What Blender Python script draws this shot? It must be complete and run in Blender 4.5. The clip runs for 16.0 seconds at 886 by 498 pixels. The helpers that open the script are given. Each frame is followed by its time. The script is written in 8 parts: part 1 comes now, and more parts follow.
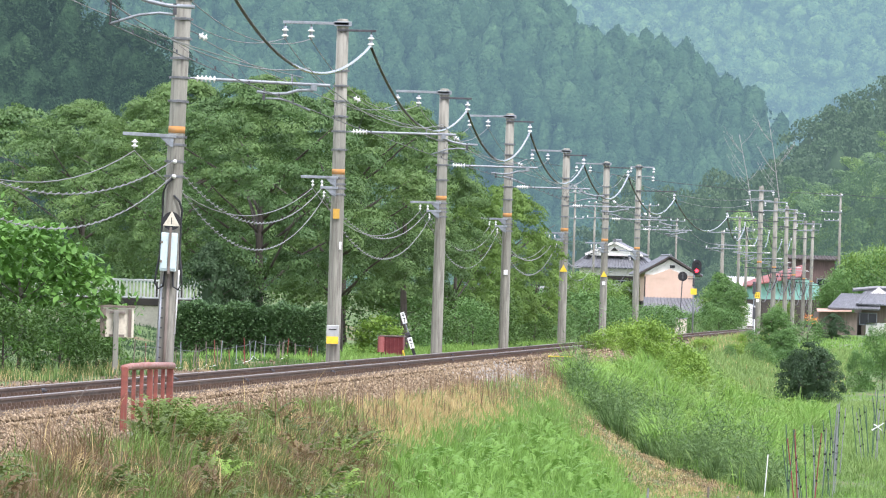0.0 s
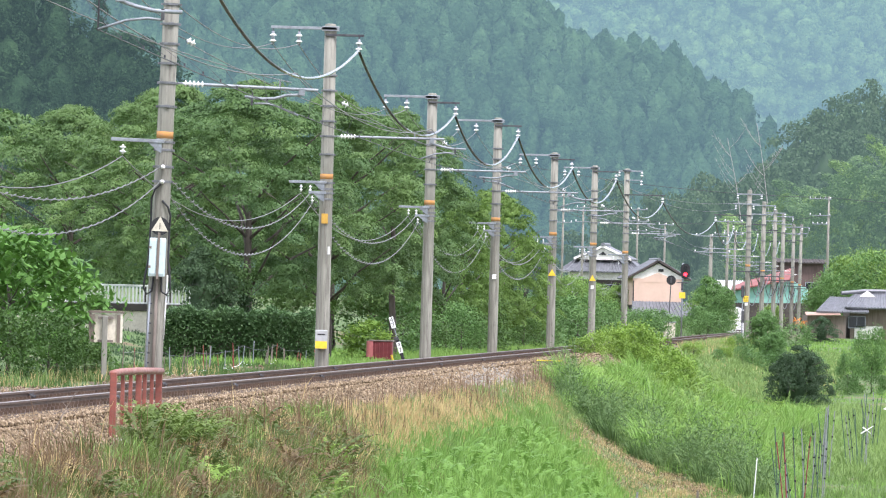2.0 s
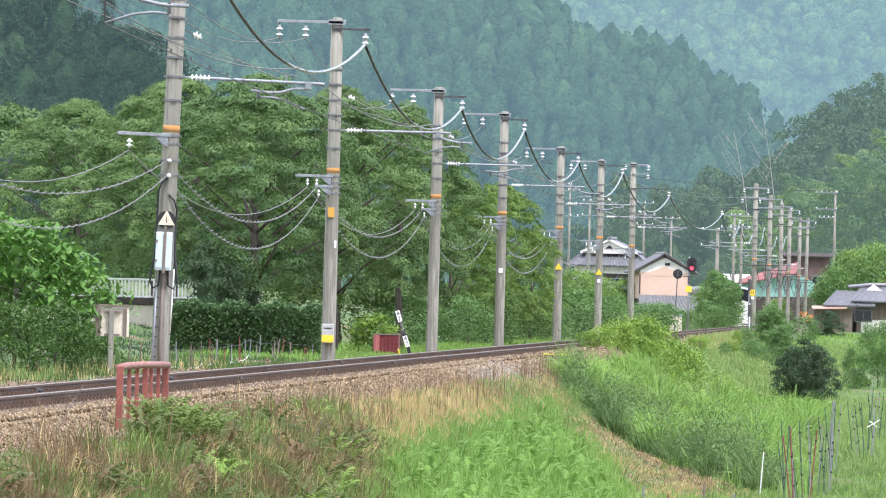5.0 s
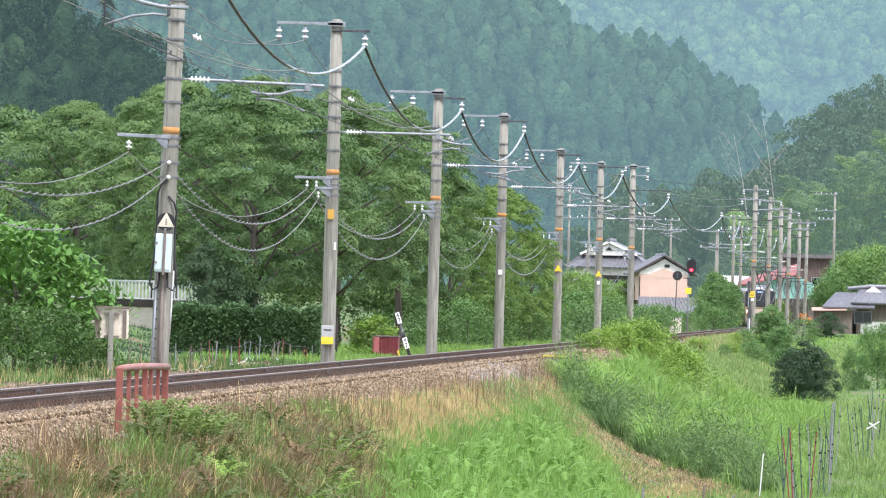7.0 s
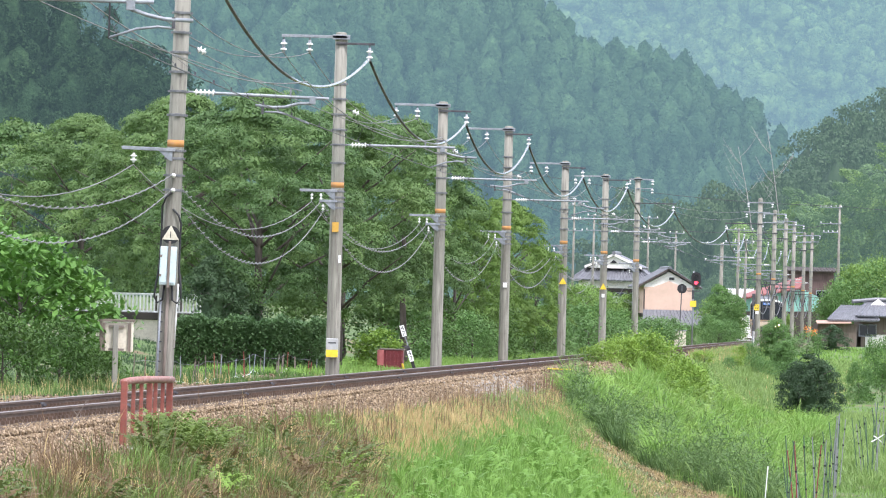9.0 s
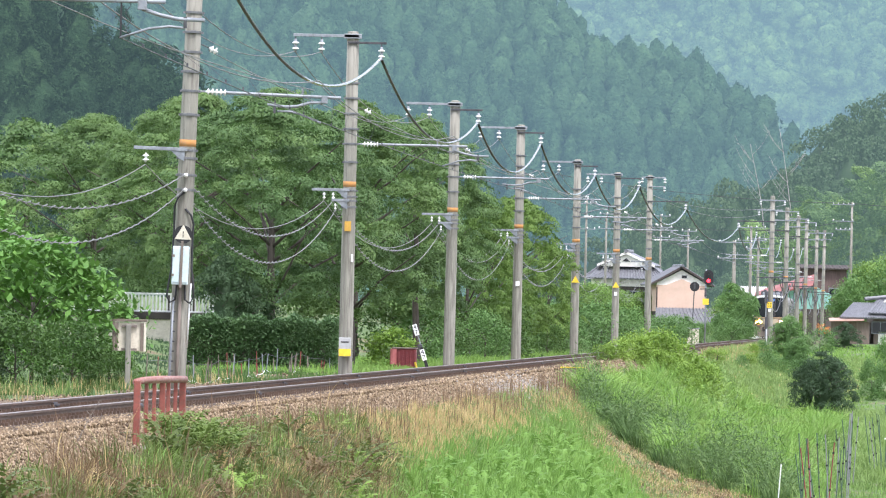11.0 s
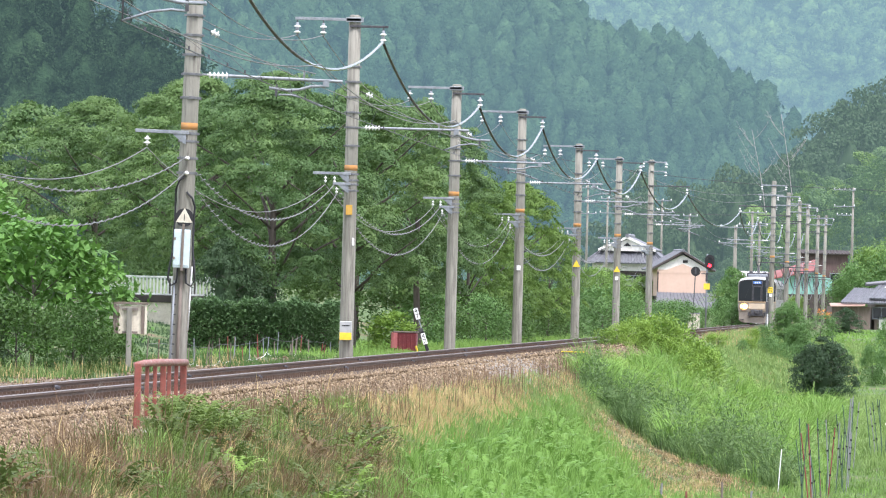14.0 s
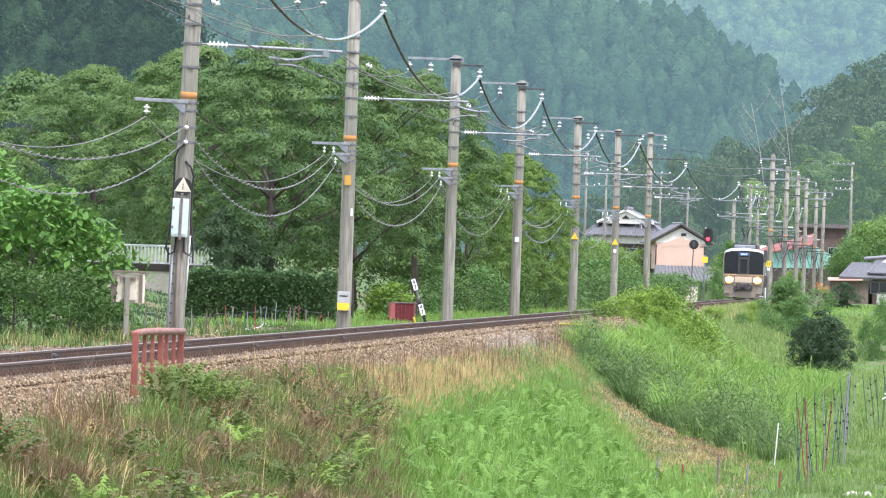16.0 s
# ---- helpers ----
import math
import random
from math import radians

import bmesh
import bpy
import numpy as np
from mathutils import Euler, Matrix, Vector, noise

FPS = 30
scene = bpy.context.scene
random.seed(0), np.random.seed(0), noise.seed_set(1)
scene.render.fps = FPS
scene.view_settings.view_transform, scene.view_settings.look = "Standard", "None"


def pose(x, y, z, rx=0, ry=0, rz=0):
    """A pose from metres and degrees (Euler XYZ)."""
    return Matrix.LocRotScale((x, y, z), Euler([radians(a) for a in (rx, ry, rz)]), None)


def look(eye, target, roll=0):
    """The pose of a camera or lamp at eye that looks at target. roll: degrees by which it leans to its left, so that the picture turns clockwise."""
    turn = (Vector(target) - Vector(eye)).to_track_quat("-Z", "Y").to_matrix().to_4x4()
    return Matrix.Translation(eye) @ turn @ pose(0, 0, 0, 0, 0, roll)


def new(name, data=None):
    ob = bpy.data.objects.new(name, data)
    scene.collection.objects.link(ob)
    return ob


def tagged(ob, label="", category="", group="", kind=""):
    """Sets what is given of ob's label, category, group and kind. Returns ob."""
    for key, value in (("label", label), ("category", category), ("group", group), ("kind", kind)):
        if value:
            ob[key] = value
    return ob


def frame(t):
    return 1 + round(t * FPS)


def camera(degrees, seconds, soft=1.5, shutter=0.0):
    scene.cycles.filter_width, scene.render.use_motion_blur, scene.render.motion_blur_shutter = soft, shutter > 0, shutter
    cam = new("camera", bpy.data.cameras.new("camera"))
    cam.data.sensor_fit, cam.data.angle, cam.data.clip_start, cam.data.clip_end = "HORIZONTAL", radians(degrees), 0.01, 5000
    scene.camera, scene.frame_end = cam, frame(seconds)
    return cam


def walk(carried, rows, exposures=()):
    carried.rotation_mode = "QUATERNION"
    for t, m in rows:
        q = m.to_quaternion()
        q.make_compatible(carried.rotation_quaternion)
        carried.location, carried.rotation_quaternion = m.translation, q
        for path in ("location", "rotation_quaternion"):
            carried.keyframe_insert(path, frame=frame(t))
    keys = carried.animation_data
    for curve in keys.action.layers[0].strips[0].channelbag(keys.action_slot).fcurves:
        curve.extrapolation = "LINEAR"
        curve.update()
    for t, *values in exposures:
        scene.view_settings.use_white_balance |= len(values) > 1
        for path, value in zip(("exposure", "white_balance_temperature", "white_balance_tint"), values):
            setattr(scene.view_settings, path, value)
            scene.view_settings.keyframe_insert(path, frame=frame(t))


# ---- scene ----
# ---------------------------------------------------------------- camera
EYE_HEIGHT = 1.395
cam = camera(5.457, 16.0, soft=1.15)
TURNS = [
    (0, -0.0000, 0.3298, 1.700),
    (0.5, -0.0371, 0.3352, 1.672),
    (1, -0.0473, 0.3673, 1.665),
    (1.5, -0.0679, 0.3865, 1.703),
    (2, -0.0702, 0.3594, 1.535),
    (2.5, -0.0615, 0.3102, 1.556),
    (3, -0.0599, 0.3011, 1.724),
    (3.5, -0.0482, 0.3162, 1.668),
    (4, -0.0296, 0.3290, 1.526),
    (6.5, -0.0333, 0.3040, 1.525),
    (7, -0.0332, 0.3310, 1.517),
    (7.5, -0.0156, 0.3872, 1.590),
    (8, -0.0037, 0.4133, 1.579),
    (8.5, -0.0079, 0.4273, 1.595),
    (9, -0.0025, 0.4098, 1.521),
    (11.5, 0.0791, 0.3949, 1.320),
    (12, 0.0620, 0.3525, 1.432),
    (12.5, 0.0427, 0.3213, 1.454),
    (13, 0.0481, 0.3039, 1.587),
    (13.5, 0.0745, 0.2984, 1.462),
    (14, 0.0786, 0.3013, 1.514),
    (14.5, 0.0843, 0.3024, 1.601),
    (15, 0.0985, 0.2417, 1.685),
    (15.5, 0.0996, 0.1598, 1.776),
    (16, 0.0628, 0.1240, 1.971),
]
walk(cam, [(t, pose(0, 0, EYE_HEIGHT, 90 + pitch, 0, yaw) @ pose(0, 0, 0, 0, 0, roll)) for t, yaw, pitch, roll in TURNS],
     exposures=[(0.0, 0.98, 6010, 20), (16.0, 0.98, 6010, 20)])

# ---------------------------------------------------------------- sky and sun
SUN_ELEVATION, SUN_AZIMUTH = 60.0, 152.0
world = bpy.data.worlds.new("sky")
scene.world = world
world.use_nodes = True
wn, wl = world.node_tree.nodes, world.node_tree.links
wn.clear()
sky = wn.new("ShaderNodeTexSky")
sky.sky_type, sky.sun_disc = "NISHITA", False
sky.sun_elevation, sky.sun_rotation = radians(SUN_ELEVATION), radians(SUN_AZIMUTH)
sky.air_density, sky.dust_density, sky.ozone_density = 1.0, 4.0, 1.0
cloud = wn.new("ShaderNodeMix")
cloud.data_type = "RGBA"
cloud.inputs[0].default_value = 0.72
cloud.inputs[7].default_value = (10.0, 10.6, 11.0, 1)
bg = wn.new("ShaderNodeBackground")
bg.inputs[1].default_value = 0.105
wout = wn.new("ShaderNodeOutputWorld")
wl.new(sky.outputs[0], cloud.inputs[6])
wl.new(cloud.outputs[2], bg.inputs[0])
wl.new(bg.outputs[0], wout.inputs[0])
sun = new("sun", bpy.data.lights.new("sun", "SUN"))
sun.data.energy, sun.data.angle, sun.data.color = 2.0, radians(12), (1.0, 0.96, 0.88)
sa, se = radians(SUN_AZIMUTH), radians(SUN_ELEVATION)
sun.matrix_world = look((0, 0, 0), (-math.sin(sa) * math.cos(se), -math.cos(sa) * math.cos(se), -math.sin(se)))


# ---------------------------------------------------------------- materials
def node_material(name):
    m = bpy.data.materials.new(name)
    m.use_nodes = True
    nt = m.node_tree
    return m, nt, nt.nodes["Principled BSDF"]


def ramp(nt, fac, stops):
    r = nt.nodes.new("ShaderNodeValToRGB")
    while len(r.color_ramp.elements) < len(stops):
        r.color_ramp.elements.new(0.5)
    for e, (p, c) in zip(r.color_ramp.elements, stops):
        e.position, e.color = p, (*c, 1)
    nt.links.new(fac, r.inputs[0])
    return r.outputs[0]


def noise_of(nt, scale, detail=4.0, rough=0.55, stretch=None, coord="Object"):
    tc = nt.nodes.new("ShaderNodeTexCoord")
    n = nt.nodes.new("ShaderNodeTexNoise")
    n.inputs["Scale"].default_value, n.inputs["Detail"].default_value, n.inputs["Roughness"].default_value = scale, detail, rough
    src = tc.outputs[coord]
    if stretch:
        mp = nt.nodes.new("ShaderNodeMapping")
        mp.inputs["Scale"].default_value = stretch
        nt.links.new(src, mp.inputs[0])
        src = mp.outputs[0]
    nt.links.new(src, n.inputs["Vector"])
    return n.outputs["Fac"]


def mixed(nt, fac, a, b, mode="MIX"):
    x = nt.nodes.new("ShaderNodeMix")
    x.data_type, x.blend_type = "RGBA", mode
    for sock, val in ((x.inputs[0], fac), (x.inputs[6], a), (x.inputs[7], b)):
        if hasattr(val, "links") or hasattr(val, "is_linked"):
            nt.links.new(val, sock)
        elif isinstance(val, (int, float)):
            sock.default_value = val
        else:
            sock.default_value = (*val, 1)
    return x.outputs[2]


def bumped(nt, bsdf, fac, strength, distance=0.01):
    b = nt.nodes.new("ShaderNodeBump")
    b.inputs["Strength"].default_value, b.inputs["Distance"].default_value = strength, distance
    nt.links.new(fac, b.inputs["Height"])
    nt.links.new(b.outputs[0], bsdf.inputs["Normal"])


def surface(name, dark, light, scale=3.0, rough=0.7, metal=0.0, stain=None, stain_amount=0.5, stretch=None, bump=0.25, grain=40.0):
    """A worn surface: two colours over broad noise, a stain over a second one, fine grain as relief."""
    m, nt, b = node_material(name)
    broad = noise_of(nt, scale, 5, 0.6, stretch)
    col = ramp(nt, broad, [(0.3, dark), (0.7, light)])
    if stain:
        s = noise_of(nt, scale * 2.7, 6, 0.7, stretch)
        r = ramp(nt, s, [(0.48, (0, 0, 0)), (0.72, (stain_amount,) * 3)])
        col = mixed(nt, r, col, stain)
    nt.links.new(col, b.inputs["Base Color"])
    b.inputs["Roughness"].default_value, b.inputs["Metallic"].default_value = rough, metal
    bumped(nt, b, noise_of(nt, grain, 4, 0.6, stretch), bump, 0.01)
    return m


def haze_glow(nt, shader, distance):
    """Haze over the far hills, put into their leaves as emission: its colour and share."""
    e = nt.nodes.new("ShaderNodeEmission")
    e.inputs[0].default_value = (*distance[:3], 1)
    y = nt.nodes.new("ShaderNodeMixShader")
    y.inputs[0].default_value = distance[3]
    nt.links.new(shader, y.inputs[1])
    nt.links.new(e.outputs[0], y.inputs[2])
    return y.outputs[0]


def foliage(name, dark, mid, light, rough=0.55, through_light=0.28, patch=0.25, broad_mix=0.5, wide=0.0, island=0.55, distance=None):
    """Leaves: every island its own tone, patches over metres, light through the blade."""
    m, nt, b = node_material(name)
    g = nt.nodes.new("ShaderNodeNewGeometry")
    tone = ramp(nt, g.outputs["Random Per Island"], [(0.0, dark), (0.5, mid), (1.0, light)])
    tone = mixed(nt, island, mid, tone)
    broad = noise_of(nt, patch, 4, 0.6)
    col = mixed(nt, broad_mix, tone, ramp(nt, broad, [(0.32, dark), (0.5, mid), (0.68, light)]))
    if wide:
        col = mixed(nt, 0.4, col, ramp(nt, noise_of(nt, wide, 3, 0.5), [(0.36, dark), (0.5, mid), (0.64, light)]))
    oi = nt.nodes.new("ShaderNodeObjectInfo")
    col = mixed(nt, 0.22, col, ramp(nt, oi.outputs["Random"], [(0, dark), (1, light)]))
    nt.links.new(col, b.inputs["Base Color"])
    b.inputs["Roughness"].default_value = rough
    b.inputs["Specular IOR Level"].default_value = 0.3
    t = nt.nodes.new("ShaderNodeBsdfTranslucent")
    nt.links.new(col, t.inputs[0])
    x = nt.nodes.new("ShaderNodeMixShader")
    x.inputs[0].default_value = through_light
    nt.links.new(b.outputs[0], x.inputs[1])
    nt.links.new(t.outputs[0], x.inputs[2])
    end = x.outputs[0]
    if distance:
        end = haze_glow(nt, end, distance)
    nt.links.new(end, nt.nodes["Material Output"].inputs[0])
    return m


def hill_foliage(name, dark, mid, light, fine, bump=1.0, distance=None):
    """Foliage of far woods: tone by the tree and by the spray, relief of sprays. fine: sprays per metre. distance: haze
    put in as emission, colour and share.
    """
    m, nt, b = node_material(name)
    sprays = noise_of(nt, fine, 5, 0.65)
    col = mixed(nt, 0.35, ramp(nt, sprays, [(0.35, dark), (0.52, mid), (0.68, light)]), ramp(nt, noise_of(nt, 0.12, 3, 0.5), [(0.38, dark), (0.5, mid), (0.62, light)]))
    col = mixed(nt, 0.22, col, ramp(nt, noise_of(nt, 0.02, 3, 0.5), [(0.36, dark), (0.5, mid), (0.64, light)]))
    g = nt.nodes.new("ShaderNodeNewGeometry")
    col = mixed(nt, 0.24, col, ramp(nt, g.outputs["Random Per Island"], [(0.0, dark), (0.5, mid), (1.0, light)]))
    nt.links.new(col, b.inputs["Base Color"])
    b.inputs["Roughness"].default_value = 0.85
    b.inputs["Specular IOR Level"].default_value = 0.15
    bumped(nt, b, noise_of(nt, fine * 1.3, 4, 0.7), bump, 1.2 / fine)
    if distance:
        nt.links.new(haze_glow(nt, b.outputs[0], distance), nt.nodes["Material Output"].inputs[0])
    return m


def glowing(name, colour, strength):
    m, nt, b = node_material(name)
    b.inputs["Base Color"].default_value = (*colour, 1)
    b.inputs["Emission Color"].default_value = (*colour, 1)
    b.inputs["Emission Strength"].default_value = strength
    return m


def plain(name, colour, rough=0.5, metal=0.0, spread=0.12, scale=9.0):
    d = tuple(max(0.0, c * (1 - spread)) for c in colour)
    l = tuple(min(1.0, c * (1 + spread)) for c in colour)
    return surface(name, d, l, scale, rough, metal, bump=0.08)


CONCRETE = surface("weathered concrete", (0.165, 0.158, 0.128), (0.36, 0.35, 0.292), 1.1, 0.85, stain=(0.085, 0.076, 0.062), stain_amount=0.85, stretch=(5, 5, 0.35), bump=0.3)
STEEL = surface("galvanised steel", (0.20, 0.22, 0.24), (0.33, 0.355, 0.375), 6, 0.5, 0.25, stain=(0.14, 0.13, 0.12))
BAND_STEEL = surface("tarnished clamp steel", (0.12, 0.125, 0.13), (0.22, 0.225, 0.23), 8, 0.55, 0.3)
DARK_STEEL = surface("dark tarnished steel", (0.05, 0.05, 0.055), (0.11, 0.11, 0.115), 6, 0.55, 0.5)
RAIL_RUST = surface("rusted rail steel", (0.075, 0.048, 0.032), (0.15, 0.098, 0.066), 2.5, 0.75, 0.15, stain=(0.045, 0.032, 0.024))
RAIL_HEAD = surface("worn rail head", (0.19, 0.155, 0.125), (0.31, 0.265, 0.225), 3, 0.42, 0.7)
PORCELAIN = plain("white porcelain", (0.80, 0.80, 0.78), 0.2)
CABLE_BLACK = plain("black cable sheath", (0.02, 0.02, 0.022), 0.5)
CABLE_GREY = surface("grey stranded cable", (0.12, 0.12, 0.115), (0.23, 0.23, 0.22), 12, 0.55, 0.2)
ORANGE_BAND = surface("faded orange paint band", (0.42, 0.19, 0.045), (0.53, 0.27, 0.085), 4, 0.8, stain=(0.34, 0.26, 0.18))
YELLOW = plain("yellow sign paint", (0.78, 0.56, 0.035), 0.5)
WHITE = plain("white sign paint", (0.80, 0.80, 0.78), 0.5, spread=0.06)
BLACK = plain("black paint", (0.015, 0.015, 0.016), 0.6)
RED_RUST = surface("faded red oxide paint", (0.19, 0.05, 0.035), (0.33, 0.10, 0.072), 5, 0.75, stain=(0.13, 0.07, 0.05), stain_amount=0.8)
RED_FLAKED = surface("flaking red paint", (0.24, 0.085, 0.065), (0.36, 0.16, 0.13), 7, 0.75, stain=(0.46, 0.40, 0.37), stain_amount=0.9)
MAROON = surface("dull maroon paint", (0.16, 0.025, 0.028), (0.25, 0.045, 0.045), 4, 0.6, stain=(0.1, 0.03, 0.03))
PINK_CAP = plain("faded red paint", (0.42, 0.13, 0.12), 0.6)
CABINET_BLUE = surface("pale blue enamel", (0.50, 0.62, 0.63), (0.62, 0.73, 0.73), 5, 0.45, stain=(0.4, 0.47, 0.46), stain_amount=0.5)
CREAM = surface("cream painted board", (0.58, 0.53, 0.41), (0.72, 0.67, 0.54), 4, 0.7, stain=(0.35, 0.30, 0.22), stain_amount=0.6)
BARK = surface("grey-brown tree bark", (0.06, 0.05, 0.042), (0.14, 0.118, 0.098), 3, 0.9, stretch=(4, 4, 0.6), bump=0.5)
WOOD_GREY = surface("weathered grey timber", (0.13, 0.105, 0.085), (0.25, 0.21, 0.175), 3, 0.85, stretch=(4, 4, 0.5))
SLEEPER_WOOD = surface("creosoted timber", (0.05, 0.038, 0.03), (0.12, 0.09, 0.07), 3, 0.9)
TILE_GREY = surface("grey glazed roof tile", (0.09, 0.095, 0.105), (0.20, 0.205, 0.22), 3, 0.45, stain=(0.26, 0.26, 0.27), stain_amount=0.5)
PLASTER = surface("white plaster", (0.70, 0.68, 0.62), (0.82, 0.80, 0.75), 0.8, 0.85, stain=(0.5, 0.47, 0.4))
PEACH = surface("peach siding", (0.58, 0.41, 0.315), (0.67, 0.485, 0.38), 0.7, 0.8, stain=(0.52, 0.39, 0.3))
DARK_WOOD = surface("dark house timber", (0.035, 0.028, 0.025), (0.08, 0.066, 0.055), 2, 0.8)
BROWN_WALL = surface("brown boarding", (0.12, 0.095, 0.075), (0.21, 0.17, 0.135), 2, 0.85, stretch=(3, 3, 0.4))
GREY_CASE = plain("pale grey case paint", (0.40, 0.41, 0.40), 0.5)
RED_BOARDS = surface("dark red-brown boarding", (0.085, 0.055, 0.05), (0.15, 0.10, 0.088), 2, 0.85, stretch=(3, 3, 0.4))
RUST_ROOF = surface("rust red sheet roof", (0.20, 0.06, 0.052), (0.31, 0.105, 0.09), 1.2, 0.6, stain=(0.28, 0.12, 0.09))
GREEN_SHEET = surface("pale green sheet wall", (0.20, 0.42, 0.36), (0.30, 0.55, 0.47), 1.0, 0.6, stain=(0.3, 0.42, 0.36))
PALE_SHEET = surface("pale weathered sheet metal", (0.50, 0.50, 0.49), (0.66, 0.66, 0.65), 1.0, 0.6, stain=(0.42, 0.40, 0.37))
COPPER_SHEET = surface("salmon sheet awning", (0.40, 0.25, 0.19), (0.53, 0.35, 0.275), 2, 0.6)
GLASS_DARK, _gt, _gb = node_material("dark window glass")
_gb.inputs["Base Color"].default_value, _gb.inputs["Roughness"].default_value = (0.02, 0.024, 0.028, 1), 0.08
TRAIN_STEEL = surface("stainless train steel", (0.16, 0.15, 0.135), (0.24, 0.225, 0.205), 1.2, 0.4, 0.4, stain=(0.14, 0.12, 0.095), bump=0.05)
TRAIN_WHITE = plain("white train paint", (0.78, 0.79, 0.78), 0.35, spread=0.04)
TRAIN_BEIGE = plain("beige train band", (0.42, 0.31, 0.19), 0.4, spread=0.06)
HEADLAMP = glowing("lit warm headlamp", (1.0, 0.64, 0.25), 20.0)
RED_LAMP = glowing("lit red signal lamp", (1.0, 0.02, 0.03), 6.0)
ROUTE_BLUE = glowing("blue destination display", (0.06, 0.16, 0.42), 0.25)

# blue raised in the cherry base colours to stand for thin haze
LEAF_CHERRY = foliage("cherry leaves", (0.05, 0.108, 0.042), (0.112, 0.2, 0.062), (0.235, 0.345, 0.096), patch=0.4, through_light=0.22, island=0.25)
LEAF_LIME = foliage("light yellow-green leaves", (0.075, 0.14, 0.03), (0.125, 0.215, 0.044), (0.20, 0.315, 0.066), patch=0.4, through_light=0.28, island=0.3)
LEAF_FERN = foliage("olive fern leaves", (0.052, 0.085, 0.02), (0.106, 0.15, 0.038), (0.195, 0.245, 0.07), patch=2.0, broad_mix=0.7, island=0.35)
LEAF_KUDZU = foliage("broad creeper leaves", (0.105, 0.19, 0.03), (0.205, 0.335, 0.052), (0.34, 0.49, 0.09), patch=1.0, island=0.5)
GRASS_BLUE = foliage("dark pampas grass", (0.042, 0.09, 0.03), (0.1, 0.18, 0.053), (0.27, 0.38, 0.135), patch=1.5, broad_mix=0.6)
LEAF_FRESH = foliage("fresh broad leaves", (0.06, 0.145, 0.028), (0.105, 0.235, 0.042), (0.185, 0.35, 0.07), patch=1.2, island=0.5, through_light=0.24)
LEAF_DARK = foliage("dark evergreen leaves", (0.034, 0.062, 0.03), (0.052, 0.098, 0.044), (0.086, 0.148, 0.06), patch=1.5, island=0.45)
LEAF_HEDGE = foliage("clipped hedge leaves", (0.05, 0.1, 0.036), (0.085, 0.165, 0.058), (0.14, 0.24, 0.085), patch=1.2, island=0.3)
LEAF_RAILING = foliage("fresh weed leaves", (0.06, 0.105, 0.022), (0.125, 0.195, 0.04), (0.23, 0.32, 0.076), patch=2.0, island=0.4)
LEAF_LAWN = foliage("fresh feathery weed leaves", (0.085, 0.185, 0.03), (0.155, 0.30, 0.05), (0.25, 0.42, 0.09), patch=1.2, island=0.4)
LEAF_BUSH = foliage("weedy bush leaves", (0.10, 0.18, 0.028), (0.19, 0.32, 0.05), (0.31, 0.46, 0.09), patch=1.2)
LEAF_MID = foliage("mid-green leaves", (0.042, 0.088, 0.022), (0.075, 0.15, 0.034), (0.13, 0.225, 0.052), patch=1.0)
# garden leaves lifted towards grey-blue, thin haze put into the base colour
LEAF_VILLAGE = foliage("village garden leaves", (0.065, 0.14, 0.044), (0.118, 0.228, 0.064), (0.195, 0.34, 0.098), patch=0.8, island=0.45)
LEAF_GARDEN = foliage("bright yellow-green garden leaves", (0.10, 0.18, 0.042), (0.18, 0.30, 0.066), (0.28, 0.43, 0.10), patch=0.8, island=0.45)
# distance: haze painted into the leaves of the hills as emission
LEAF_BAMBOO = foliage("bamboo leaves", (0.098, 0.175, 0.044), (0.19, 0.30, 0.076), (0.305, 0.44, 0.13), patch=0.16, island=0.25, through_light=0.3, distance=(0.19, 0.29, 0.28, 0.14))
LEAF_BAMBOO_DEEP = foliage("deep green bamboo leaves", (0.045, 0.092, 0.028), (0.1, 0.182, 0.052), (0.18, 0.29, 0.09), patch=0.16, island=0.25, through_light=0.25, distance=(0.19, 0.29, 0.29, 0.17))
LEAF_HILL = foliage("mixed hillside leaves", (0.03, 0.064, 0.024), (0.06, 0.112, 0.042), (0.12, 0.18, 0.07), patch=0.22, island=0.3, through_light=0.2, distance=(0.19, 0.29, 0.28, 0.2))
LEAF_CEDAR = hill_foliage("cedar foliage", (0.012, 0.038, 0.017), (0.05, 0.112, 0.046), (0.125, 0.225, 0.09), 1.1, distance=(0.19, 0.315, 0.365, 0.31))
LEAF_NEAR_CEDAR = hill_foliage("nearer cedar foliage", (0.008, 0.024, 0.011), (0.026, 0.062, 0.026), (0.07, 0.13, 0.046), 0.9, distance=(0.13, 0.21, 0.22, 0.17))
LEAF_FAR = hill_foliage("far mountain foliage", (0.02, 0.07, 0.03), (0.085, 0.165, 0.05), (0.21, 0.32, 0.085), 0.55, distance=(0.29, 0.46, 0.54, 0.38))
GRASS_GREEN = foliage("fresh grass", (0.10, 0.20, 0.04), (0.185, 0.34, 0.066), (0.32, 0.50, 0.12), patch=0.9, broad_mix=0.65)
GRASS_DRY = foliage("dry straw grass", (0.33, 0.235, 0.10), (0.55, 0.415, 0.19), (0.70, 0.57, 0.29), patch=0.9, through_light=0.22, broad_mix=0.6)
GRASS_TALL = foliage("tall pampas grass", (0.085, 0.15, 0.04), (0.19, 0.295, 0.08), (0.36, 0.48, 0.165), patch=0.8, broad_mix=0.6)
LITTER = foliage("pale dry cuttings", (0.32, 0.20, 0.10), (0.54, 0.385, 0.21), (0.70, 0.56, 0.36), patch=1.2, through_light=0.2, broad_mix=0.6)
